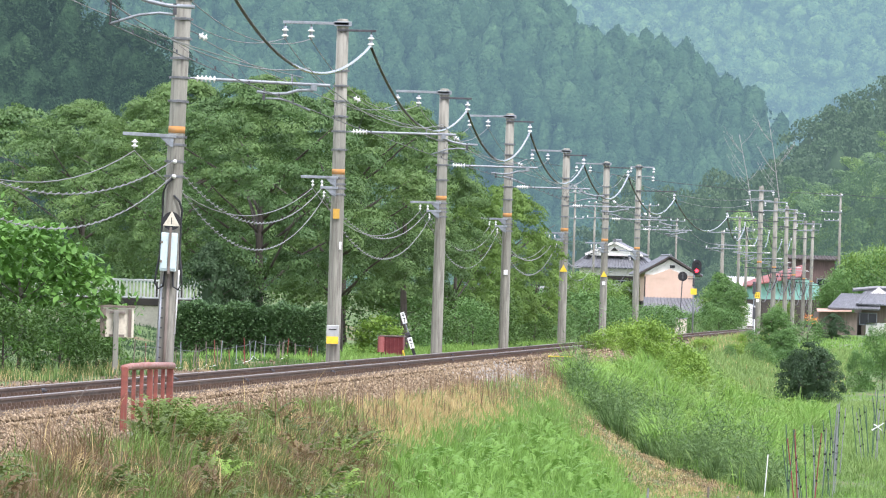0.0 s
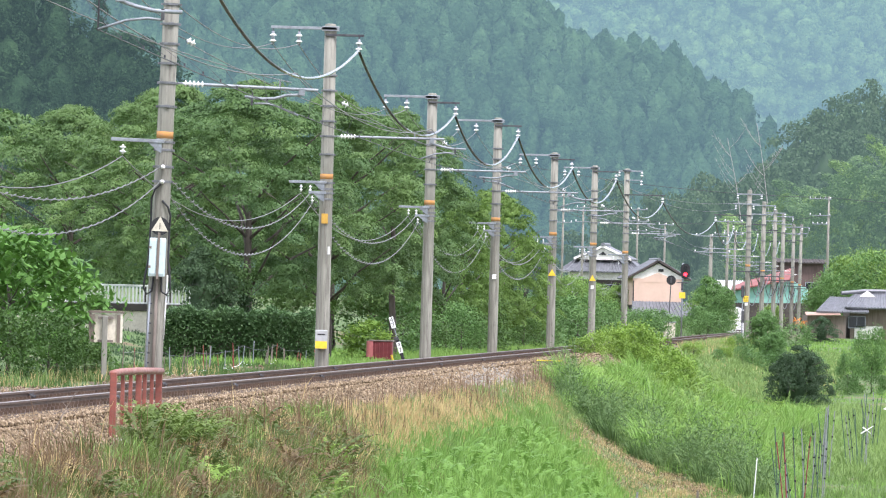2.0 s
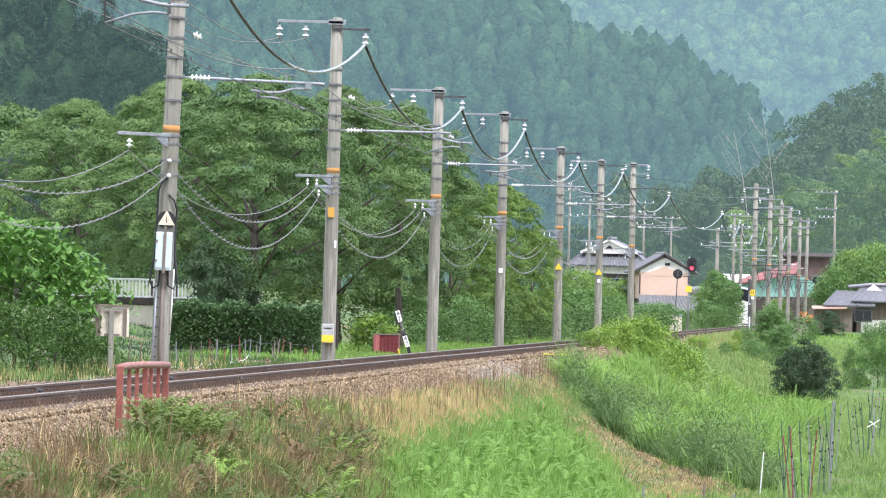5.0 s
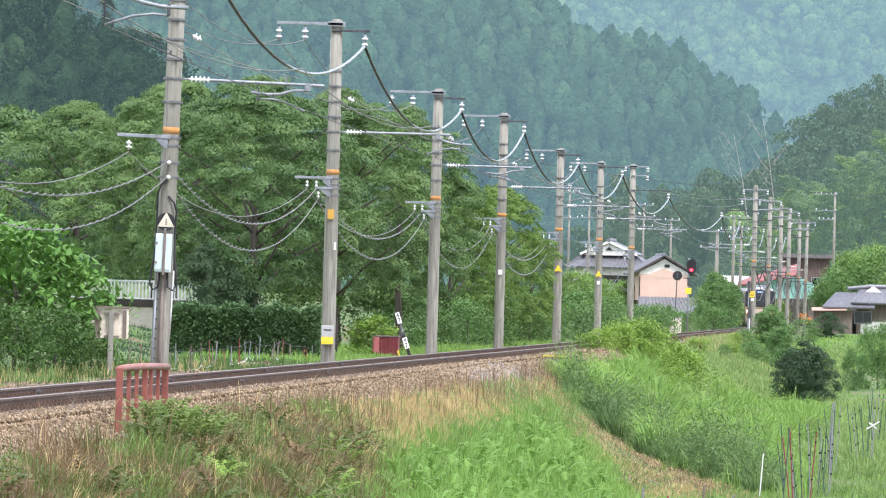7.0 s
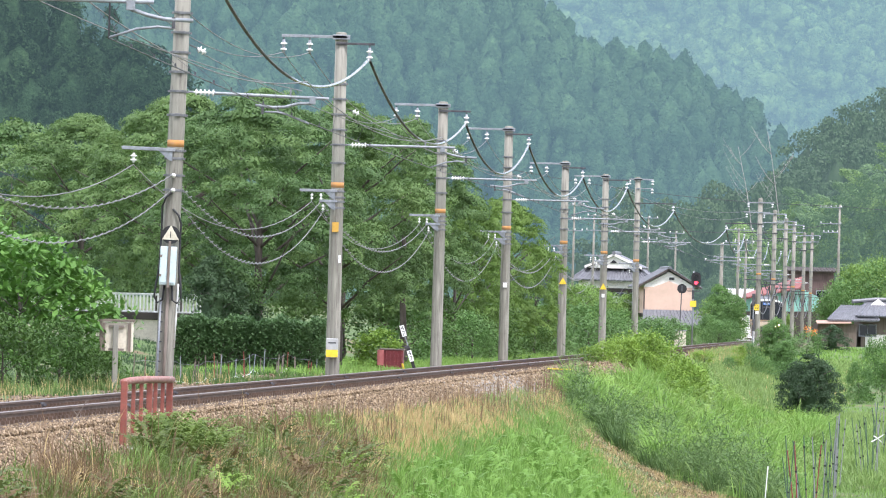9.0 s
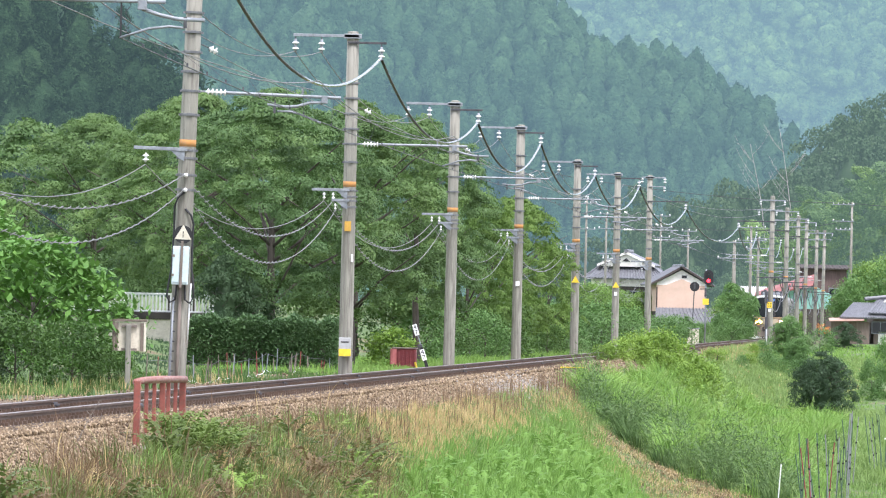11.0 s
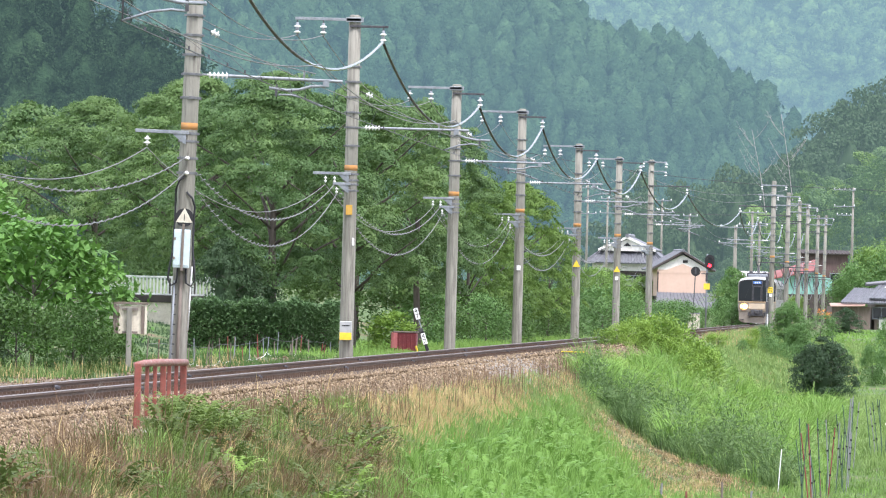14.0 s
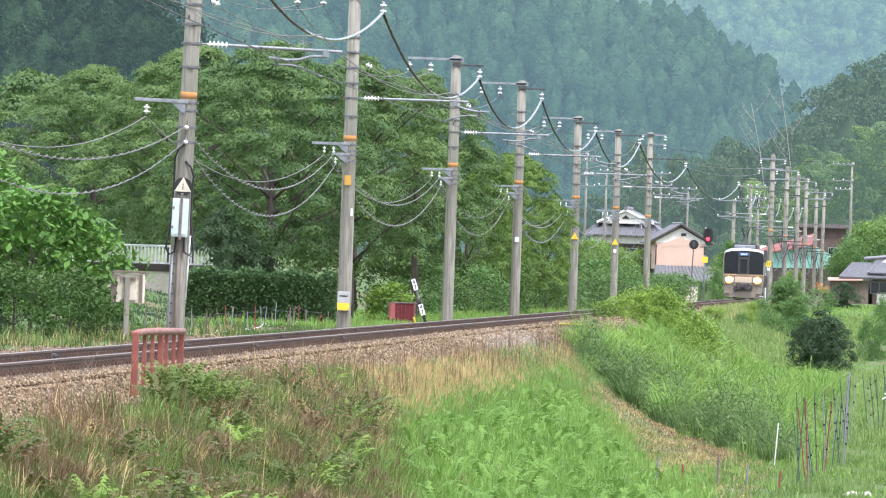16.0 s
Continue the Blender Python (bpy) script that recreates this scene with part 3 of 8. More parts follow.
ROUNDS = [billows(330 + i, ROUND_PROFILE, 26, 11, 0.085, 0.16, 0.75, core_size=0.85) for i in range(8)]
PLUME_PROFILE = [(0.05, 0.1), (0.10, 0.3), (0.145, 0.5), (0.16, 0.7), (0.13, 0.87), (0.07, 0.96), (0.004, 1.0)]


FINE_ROUNDS = [billows(80 + i, ROUND_PROFILE, 60, 46, 0.04, 0.12, 0.8, core_size=0.4) for i in range(6)]
MOUNTAIN_PROFILE = [(0.20, 0.1), (0.25, 0.3), (0.235, 0.5), (0.19, 0.7), (0.125, 0.86), (0.06, 0.95), (0.012, 1.0)]
CONIFERS = [tree_form(300 + i, MOUNTAIN_PROFILE, 150, 0.05, 9, 9, 0.2, 0.6) for i in range(8)]
FINE_CONIFERS = [billows(60 + i, [(a * 0.9, b) for a, b in CEDAR_PROFILE], 50, 26, 0.036, 0.07, 0.7, 0.0, 0.6, 0.5, 0.95) for i in range(5)]
PLUMES = [billows(40 + i, PLUME_PROFILE, 26, 80, 0.027, 0.062, 1.0, 0.34, 0.7, 0.45, core_size=0.01) for i in range(7)]


# ---------------------------------------------------------------- mountains


AWAY = 1.38  # how far the side hills stand back behind the village


def hillside(name, label, mat, height, x0, x1, y0, y1, step, away=1.0):
    xs, ys = np.arange(x0, x1 + step, step), np.arange(y0, y1 + step, step)
    X, Y = np.meshgrid(xs, ys)
    v = np.stack([X, Y, height(X, Y)], -1).reshape(-1, 3)
    a = (np.arange(len(ys) - 1)[:, None] * len(xs) + np.arange(len(xs) - 1)[None]).ravel()
    me = quick_mesh(name, set_back(v, away), np.stack([a, a + 1, a + 1 + len(xs), a + len(xs)], -1), mat, True)
    tagged(new(name, me), label, "mountain", kind="structure")


def scatter(height, x0, x1, y0, y1, gap_x, gap_y, seed, keep=None):
    rng = np.random.default_rng(seed)
    X, Y = np.meshgrid(np.arange(x0, x1, gap_x), np.arange(y0, y1, gap_y))
    X = (X + rng.uniform(-0.45, 0.45, X.shape) * gap_x).ravel()
    Y = (Y + rng.uniform(-0.45, 0.45, Y.shape) * gap_y).ravel()
    if keep is not None:
        k = keep(X, Y)
        X, Y = X[k], Y[k]
    return np.stack([X, Y, height(X, Y) - 0.4], -1), rng


def mid_ridge(x):
    return np.interp(x, [-300, -120, -40, 0, 18, 21, 30, 38, 46, 54, 58, 75, 110, 200], [190, 120, 86, 62, 45.5, 42, 38.5, 36.5, 33.5, 26, 20, 13, 8, 6])


def mid_mountain(x, y):
    slope = 3 + 0.55 * (y - 1500) + 3 * wobble(x, y, 26) + 1.2 * wobble(x, y, 9, 4)
    top = mid_ridge(x) + 1.5 * wobble(x, y, 7, 1)
    return np.minimum(np.maximum(slope, 1.0), top - np.maximum(0, y - 1500 - mid_ridge(x) / 0.55) * 0.25)


def far_mountain(x, y):
    return 5 + 0.48 * (y - 3000) + 9 * wobble(x, y, 45) + 2.5 * wobble(x, y, 18, 3)


def left_hill(x, y):
    top = np.interp(x, [-120, -60, -40, -37, -34, -29, -24, -15], [70, 50, 30, 24, 18, 14, 8, 2])
    return np.minimum(2 + 0.7 * (y - 940), top) + 1.2 * wobble(x, y, 8)


def right_hill(x, y):
    top = np.interp(x, [33, 39, 43, 49, 60, 90], [2, 8, 13.5, 17.5, 20, 21])
    return np.minimum(1 + 0.42 * (y - 1040), top) + 0.8 * wobble(x, y, 7)


# the haze on these hills and woods is emission in their leaf materials
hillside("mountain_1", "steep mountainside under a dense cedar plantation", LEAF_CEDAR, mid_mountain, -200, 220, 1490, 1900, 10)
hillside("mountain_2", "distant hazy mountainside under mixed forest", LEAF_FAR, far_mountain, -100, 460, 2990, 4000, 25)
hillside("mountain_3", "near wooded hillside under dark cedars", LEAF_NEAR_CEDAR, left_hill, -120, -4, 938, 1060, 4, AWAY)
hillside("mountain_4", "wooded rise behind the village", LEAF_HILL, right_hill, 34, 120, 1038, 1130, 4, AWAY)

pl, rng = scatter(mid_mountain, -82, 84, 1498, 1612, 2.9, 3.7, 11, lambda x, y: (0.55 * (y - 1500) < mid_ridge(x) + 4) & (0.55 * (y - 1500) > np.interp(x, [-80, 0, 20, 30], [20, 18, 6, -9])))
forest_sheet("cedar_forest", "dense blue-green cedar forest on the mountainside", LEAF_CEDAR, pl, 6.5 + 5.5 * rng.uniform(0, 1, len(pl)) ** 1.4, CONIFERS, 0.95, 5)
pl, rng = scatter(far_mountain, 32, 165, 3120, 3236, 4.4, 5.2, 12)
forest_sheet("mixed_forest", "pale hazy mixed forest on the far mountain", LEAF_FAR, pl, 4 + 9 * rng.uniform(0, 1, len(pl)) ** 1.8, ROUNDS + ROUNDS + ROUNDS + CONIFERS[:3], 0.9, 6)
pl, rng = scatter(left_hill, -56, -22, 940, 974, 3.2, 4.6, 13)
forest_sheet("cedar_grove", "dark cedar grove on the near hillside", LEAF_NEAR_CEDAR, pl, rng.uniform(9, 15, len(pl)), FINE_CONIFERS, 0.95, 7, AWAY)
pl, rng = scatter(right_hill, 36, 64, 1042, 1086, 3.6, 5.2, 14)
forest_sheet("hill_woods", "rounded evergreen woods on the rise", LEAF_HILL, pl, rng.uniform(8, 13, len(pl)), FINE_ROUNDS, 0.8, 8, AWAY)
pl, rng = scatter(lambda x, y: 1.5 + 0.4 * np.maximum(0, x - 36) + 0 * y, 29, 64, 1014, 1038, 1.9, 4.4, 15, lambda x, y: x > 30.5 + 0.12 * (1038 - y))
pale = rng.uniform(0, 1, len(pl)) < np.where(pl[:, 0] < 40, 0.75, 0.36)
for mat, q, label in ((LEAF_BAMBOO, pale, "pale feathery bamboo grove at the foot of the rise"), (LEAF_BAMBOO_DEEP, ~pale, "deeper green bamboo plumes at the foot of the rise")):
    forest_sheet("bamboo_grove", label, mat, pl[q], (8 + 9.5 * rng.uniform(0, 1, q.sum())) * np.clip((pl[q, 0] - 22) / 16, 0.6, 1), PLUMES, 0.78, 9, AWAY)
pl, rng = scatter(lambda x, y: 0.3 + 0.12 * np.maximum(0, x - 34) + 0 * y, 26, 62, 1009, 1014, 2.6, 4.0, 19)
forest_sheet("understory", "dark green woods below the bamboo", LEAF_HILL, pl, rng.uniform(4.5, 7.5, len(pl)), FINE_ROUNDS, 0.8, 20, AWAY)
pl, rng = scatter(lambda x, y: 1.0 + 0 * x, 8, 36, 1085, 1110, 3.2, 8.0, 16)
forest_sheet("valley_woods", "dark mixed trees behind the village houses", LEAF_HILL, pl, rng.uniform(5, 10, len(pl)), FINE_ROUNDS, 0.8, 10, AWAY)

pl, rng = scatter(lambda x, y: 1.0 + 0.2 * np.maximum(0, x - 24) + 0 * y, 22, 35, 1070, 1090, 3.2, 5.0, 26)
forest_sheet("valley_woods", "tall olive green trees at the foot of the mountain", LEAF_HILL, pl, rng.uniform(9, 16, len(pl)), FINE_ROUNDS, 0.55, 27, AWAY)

# ---------------------------------------------------------------- trees by the track
CHERRY_PROFILE = [(0.30, 0.02), (0.52, 0.16), (0.60, 0.38), (0.56, 0.6), (0.42, 0.8), (0.24, 0.93), (0.05, 1.0)]
cherries = Woods("cherry_tree", "spreading leafy cherry tree beside the railway", "tree", "trees along the line", LEAF_CHERRY,
                 dict(n=3, radius=4.2, crown=6.2, stem=1.9, clusters=250, leaves=400, size=0.0118, spread=0.10, tiers=True, trunk=0.17, limbs=14, profile=CHERRY_PROFILE), 101)
for x, y, s, w in ((-8.7, 310, 1.0, 1.0), (-5.9, 300, 1.06, 1.0), (-3.4, 308, 1.07, 0.95), (-1.2, 322, 1.03, 0.8), (-12.7, 326, 0.93, 1.0)):
    cherries.plant(x, y, s, w)
lighter = Woods("roadside_tree", "light yellow-green broadleaf tree beside the railway", "tree", "trees along the line", LEAF_LIME,
                dict(n=2, radius=4.2, crown=6.9, stem=1.0, clusters=210, leaves=230, size=0.016, spread=0.095, tiers=True, trunk=0.16, limbs=10, profile=CHERRY_PROFILE), 121)
for x, y, s, w in ((0.6, 376, 0.86, 0.75), (2.6, 400, 0.86, 0.78), (4.3, 426, 0.64, 0.68), (1.4, 390, 0.8, 0.7)):
    lighter.plant(x, y, s, w)
rear_cherries = Woods("cherry_tree", "leafy cherry tree in the row behind", "tree", "trees along the line", LEAF_CHERRY,
                      dict(n=2, radius=4.2, crown=6.9, stem=1.2, clusters=170, leaves=150, size=0.02, spread=0.12, tiers=True, trunk=0.17, limbs=9, profile=CHERRY_PROFILE), 111)
for x, y, s, w in ((-15.6, 338, 0.92, 1.0), (-7.4, 334, 0.98, 1.0), (-10.6, 348, 1.0, 1.0), (-18.0, 330, 0.85, 1.0), (-3.6, 345, 0.98, 1.0)):
    rear_cherries.plant(x, y, s, w)
fresh = Woods("young_tree", "low bright green broadleaf tree by the fence", "tree", "", LEAF_FRESH,
              dict(n=3, radius=1.6, crown=2.7, stem=0.5, clusters=85, leaves=2900, size=0.25, spread=0.30, flat=0.72, thin=0.35, droop=0.45, narrow=0.5, trunk=0.06, limbs=9, inner=0.5), 131)
for x, y, s, w in ((-9.3, 206, 1.0, 1.0), (-10.9, 209, 1.12, 1.0), (-8.5, 212, 0.8, 0.9), (-12.0, 215, 1.2, 1.0)):
    fresh.plant(x, y, s, w)
shrubs = Woods("shrub", "dense leafy green shrub on the verge", "shrub", "shrubs", LEAF_BUSH,
               dict(n=4, radius=1.15, crown=2.1, stem=0.0, clusters=70, leaves=2600, size=0.19, spread=0.26, flat=0.6, thin=0.4, trunk=0.05, limbs=6, inner=0.45), 151)
darks = Woods("evergreen_shrub", "dark rounded evergreen shrub in the grass", "shrub", "shrubs", LEAF_DARK,
              dict(n=3, radius=1.25, crown=2.6, stem=0.0, clusters=70, leaves=150, size=0.038, spread=0.125, squash=0.9, narrow=0.45, core=0.3, trunk=0.07, limbs=9,
                   profile=[(0.28, 0.02), (0.42, 0.15), (0.46, 0.4), (0.42, 0.62), (0.30, 0.82), (0.12, 0.95), (0.02, 1.0)]), 161)
mids = Woods("shrub", "mid-green bushy shrub beside the railway", "shrub", "shrubs", LEAF_MID,
             dict(n=3, radius=1.2, crown=2.2, stem=0.0, clusters=80, leaves=4200, size=0.13, spread=0.3, flat=0.45, thin=0.6, trunk=0.05, limbs=6, inner=0.45), 171)
# field side
darks.plant(17.1, 430, 1.12, 0.95)
darks.plant(17.8, 431, 0.95, 0.85)
darks.plant(16.5, 432, 0.85, 0.85)
airy = Woods("feathery_shrub", "airy olive green shrub with fine upright branches", "shrub", "shrubs", LEAF_VILLAGE,
             dict(n=2, radius=1.3, crown=3.4, stem=-0.1, clusters=120, leaves=12000, size=0.13, spread=0.2, flat=0.3, thin=1.0, droop=-0.4, narrow=0.34, trunk=0.04, limbs=12, inner=0.15), 165)
airy.plant(22.9, 480, 1.02, 0.85)
airy.plant(21.5, 476, 0.62, 0.85)
# undergrowth beneath the young trees
for x, y, s, w in ((-9.4, 200, 0.75, 1.0), (-8.3, 203, 0.62, 1.0), (-10.6, 200, 0.8, 1.0), (-7.6, 206, 0.4, 1.1)):
    (mids if s < 0.78 else darks).plant(x, y, s, w)
# village end
village = Woods("garden_shrub", "rounded light green garden shrub near the line", "shrub", "shrubs", LEAF_VILLAGE,
                dict(n=3, radius=1.3, crown=2.4, stem=0.0, clusters=90, leaves=4200, size=0.13, spread=0.28, flat=0.45, thin=0.6, trunk=0.05, limbs=5, inner=0.45), 191)
columns = Woods("garden_tree", "dense tall green garden tree beside the line", "tree", "", LEAF_VILLAGE,
                dict(n=2, radius=1.3, crown=4.3, stem=0.1, clusters=80, leaves=130, size=0.035, spread=0.12, squash=0.9, narrow=0.5, trunk=0.08, limbs=6, core=0.3,
                     profile=[(0.22, 0.0), (0.30, 0.15), (0.33, 0.45), (0.29, 0.7), (0.2, 0.88), (0.05, 1.0)]), 211)
columns.plant(23.4, 780, 1.12, 0.95)
columns.plant(24.6, 776, 0.9, 0.85)
columns.plant(22.4, 772, 0.55, 1.2)
village.plant(9.7, 516, 0.95, 1.0, label="rounded light green bush beside the line")
village.plant(21.4, 716, 0.8, 1.1)
village.plant(22.4, 718, 0.7, 1.1)
columns.plant(21.75, 606, 0.74, 1.05, label="rounded dense green bush beside a pole")
columns.plant(22.3, 600, 0.5, 1.3, label="rounded dense green bush beside a pole")
village.plant(27.6, 740, 0.6, 1.2)
village.plant(30.0, 760, 0.85, 1.2)
for x, y, s in ((19.2, 552, 0.42), (20.6, 556, 0.5), (21.4, 548, 0.45), (22.6, 560, 0.5), (18.2, 540, 0.4), (23.6, 572, 0.5)):
    village.plant(x, y, s, 1.25, label="low light green bush on the far bank")
ORANGE_PETAL = plain("orange petals", (0.75, 0.26, 0.03), 0.6)
flowers = Woods("flowering_shrub", "small garden shrub covered in orange flowers", "shrub", "", ORANGE_PETAL,
                dict(n=1, radius=0.5, crown=0.9, stem=0.2, clusters=14, leaves=170, size=0.12, spread=0.12, flat=0.4, thin=0.6, trunk=0.03, limbs=5, inner=0.3), 221)
flowers.plant(31.7, 800, 1.0, 1.0, z=0.15)
flowers.plant(32.3, 803, 0.7, 1.0, z=0.25)
darks.plant(35.0, 830, 0.85, 1.5, label="dark feathery bush by the shed")
# leafy mound over the bank
creeper = Woods("creeper_mound", "bright yellow-green mound of broad-leaved creeper", "shrub", "shrubs", LEAF_KUDZU,
                dict(n=3, radius=1.2, crown=2.0, stem=0.0, clusters=60, leaves=3600, size=0.13, spread=0.26, flat=0.5, thin=0.5, trunk=0.04, limbs=6, inner=0.45, droop=0.5, narrow=0.7), 181)
for x, y, s, w in ((6.9, 352, 0.56, 0.95), (7.9, 358, 0.80, 1.0), (8.8, 360, 0.86, 0.95), (9.6, 362, 0.70, 1.0), (6.2, 346, 0.42, 1.0), (7.9, 352, 0.5, 1.2), (5.5, 338, 0.34, 1.1), (8.6, 354, 0.5, 1.2)):
    creeper.plant(x, y, s, w)
# thicket behind the poles
for i in range(26):
    r = random.Random(500 + i)
    y = 345 + i * 7.2
    x = track_x(y) - r.uniform(4.2, 7.5)
    (mids if i % 3 else village).plant(x, y, r.uniform(0.6, 1.15), r.uniform(0.9, 1.3), label="soft green bush in the thicket behind the poles")
for i in range(8):
    r = random.Random(1900 + i)
    y = 400 + i * 30
    (creeper if i % 3 else village).plant(track_x(y) + r.uniform(2.4, 3.4), y, r.uniform(0.25, 0.45), r.uniform(1.0, 1.5), label="low leafy bush on the far bank")
shrubs.plant(-2.0, 303, 0.62, 1.0)
darks.plant(-7.3, 297, 1.2, 0.85, label="dark evergreen tree below the cherry trees")
darks.plant(-6.6, 299, 1.0, 0.9, label="dark evergreen tree below the cherry trees")


def hedge():
    rng = np.random.default_rng(31)
    n = 34000
    t = rng.uniform(0, 1, n)
    x = -8.2 + 4.8 * t
    y = 274 + 2.0 * t + rng.uniform(-0.5, 0.5, n)
    top = 1.16 + 0.08 * np.sin(x * 5) + 0.05 * np.sin(x * 13)
    z = -0.4 + (top + 0.4) * rng.uniform(0, 1, n) ** 0.7 + rng.normal(0, 0.04, n)
    v, f = leaf_quads(rng, np.stack([x, y, z], -1), 0.09, 0.4, 0.2, 0.6)
    e = empty("hedge", label="dark clipped evergreen hedge below the railing", category="hedge")
    part("leaves", quick_mesh("leaves", v, f, LEAF_HEDGE), None, e)
    part("stem_mass", Shape().box(4.4, 0.2, 1.0, pose(-5.8, 275.1, -0.5, 0, 0, 23)), BARK, e)


hedge()


DEAD_WOOD = surface("bleached dead wood", (0.27, 0.26, 0.24), (0.42, 0.405, 0.38), 2, 0.9)


def dead_tree(x, y, h, lean, seed):
    """A bare forked tree: a tall leaning trunk, long rising limbs high up, fine twigs."""
    rng = np.random.default_rng(seed)
    s = Shape()
    trunk = [(lean * h * max(0.0, k / 8 - 0.4) ** 1.3 + rng.uniform(-0.1, 0.1), 0, h * k / 8) for k in range(9)]
    s.tube(trunk, 0.13, 7, 0.03)
    for k in range(9):
        u = rng.uniform(0.58, 0.94)
        i = int(u * 8)
        p = Vector(trunk[i]).lerp(Vector(trunk[i + 1]), u * 8 - i)
        side = -1 if k % 3 else 1
        l = h * rng.uniform(0.16, 0.26) * (1.4 - 0.7 * u)
        q = [p + Vector((side * l * 0.62 * v, rng.uniform(-0.3, 0.3), l * (0.45 * v + 0.4 * v * v))) for v in (0, 0.25, 0.5, 0.75, 1)]
        s.tube(q, 0.032, 5, 0.014)
        for b in q[1:4]:
            s.tube([b, b + Vector((rng.uniform(-0.9, 0.9), 0, rng.uniform(0.5, 1.4)))], 0.02, 4, 0.012)
    e = empty("dead_tree", pose(x, y, gz(x, y) - 0.3), "bare grey forked dead tree among the bamboo", "tree")
    part("trunk", s, DEAD_WOOD, e, smooth=True)


dead_tree(47.2, 1412, 25.5, -0.2, 5)
dead_tree(51.4, 1416, 28.0, -0.16, 8)

# leafy weeds and saplings through the tall growth
for i in range(14):
    r = random.Random(1600 + i)
    y = r.uniform(275, 395)
    x = track_x(y) + r.uniform(3.4, 8.6)
    (creeper if i % 2 else shrubs).plant(x, y, r.uniform(0.2, 0.4), r.uniform(1.0, 1.6), label="low leafy weed bush in the tall grass")

# ---------------------------------------------------------------- railway
track = empty("railway_track", label="single railway track on stone ballast with rusty rails", category="railway track", kind="structure")


def rail_run(y0, y1, offset):
    prof = [(-0.064, -0.153), (0.064, -0.153), (0.064, -0.143), (0.010, -0.125), (0.008, -0.046), (0.033, -0.036), (0.033, -0.006), (0.026, 0.0),
            (-0.026, 0.0), (-0.033, -0.006), (-0.033, -0.036), (-0.008, -0.046), (-0.010, -0.125), (-0.064, -0.143)]
    n = len(prof)
    ys = [y0 + 0.008, y1 - 0.008]
    v = [(float(rail_x(y)) + offset + px, y, pz) for y in ys for px, pz in prof]
    f = [(i, (i + 1) % n, (i + 1) % n + n, i + n) for i in range(n)] + [tuple(range(n)), tuple(range(n, 2 * n))[::-1]]
    idx = [1 if i in (6, 7, 8) else 0 for i in range(n)] + [0, 0]
    part("rail", mesh_of("rail", v, f, [RAIL_RUST, RAIL_HEAD], index=idx), None, track)


plate = Shape().box(0.03, 0.56, 0.08, pose(0, 0, -0.125), 0.008)
for k in range(4):
    plate.turned([(0.02, 0), (0.02, 0.05), (0.012, 0.055)], pose(0.0, -0.2 + 0.133 * k, -0.085, 0, 90, 0), 6)
plate_mesh = plate.mesh("fishplate", DARK_STEEL)
for side in (-0.566, 0.566):
    start = 62.5 if side < 0 else 64.0
    for k in range(36):
        rail_run(start + 25 * k, start + 25 * k + 25, side)
        if k < 18:
            p = part("fishplate", plate_mesh, None, track)
            p.matrix_basis = pose(track_x(start + 25 * k) + side + 0.035, start + 25 * k, 0, 0, 0, -2.84)
sleeper_mesh = Shape().box(2.1, 0.2, 0.14, pose(0, 0, -0.295), 0.012).mesh("sleeper", SLEEPER_WOOD)
for i in range(300):
    y = 96 + 0.61 * i
    part("sleeper", sleeper_mesh, None, track).matrix_basis = pose(track_x(y), y, 0, 0, 0, -2.84)
rest, clips = Shape(), Shape()
for i in range(300, 1250):
    rest.box(2.1, 0.2, 0.14, pose(float(rail_x(96 + 0.61 * i)), 96 + 0.61 * i, -0.295))
for i in range(900):
    y = 96 + 0.61 * i
    for o in (-0.566, 0.566):
        clips.box(0.10, 0.11, 0.05, pose(track_x(y) + o + 0.075, y, -0.16, 0, 0, -2.84))
        clips.box(0.05, 0.05, 0.04, pose(track_x(y) + o + 0.06, y, -0.115, 0, 0, -2.84))
tagged(part("sleeper_row", rest, SLEEPER_WOOD, track), kind="stuff")
tagged(part("rail_clips", clips, RAIL_RUST, track), kind="stuff")


def stone_material():
    m, nt, b = node_material("rusty ballast stone")
    g = nt.nodes.new("ShaderNodeNewGeometry")
    col = ramp(nt, g.outputs["Random Per Island"], [(0.0, (0.08, 0.055, 0.032)), (0.4, (0.185, 0.13, 0.072)), (0.75, (0.275, 0.2, 0.115)), (1.0, (0.44, 0.345, 0.23))])
    nt.links.new(col, b.inputs["Base Color"])
    b.inputs["Roughness"].default_value = 0.9
    bumped(nt, b, noise_of(nt, 60), 0.3)
    return m


STONE = stone_material()


def trackbed():
    """Brown dirt and grit under the stones."""
    ys = np.concatenate([np.arange(60, 320, 1.5), np.arange(320, 960, 8)])
    ws = np.array([-4.9, -4.0, -3.6, -3.0, -2.3, -1.9, -1.55, -1.0, -0.5, 0.0, 0.5, 1.0, 1.5, 1.85, 2.2, 2.5])
    W, Y = np.meshgrid(ws, ys)
    W = W + np.where((W < -4) | (W > 2.4), 0.22 * np.sin(Y * 0.9) + 0.13 * np.sin(Y * 2.3), 0)
    X = track_x(Y) + W
    v = np.stack([X, Y, ground_z(X, Y) + 0.012], -1).reshape(-1, 3)
    a = (np.arange(len(ys) - 1)[:, None] * len(ws) + np.arange(len(ws) - 1)[None]).ravel()
    mat = surface("brown trackside grit", (0.085, 0.06, 0.034), (0.20, 0.145, 0.085), 9, 0.95, stain=(0.06, 0.055, 0.03), bump=0.6, grain=30)
    tagged(part("grit", quick_mesh("grit", v, np.stack([a, a + 1, a + 1 + len(ws), a + len(ws)], -1), mat, True), None, track, "brown grit bed"), kind="stuff")


trackbed()


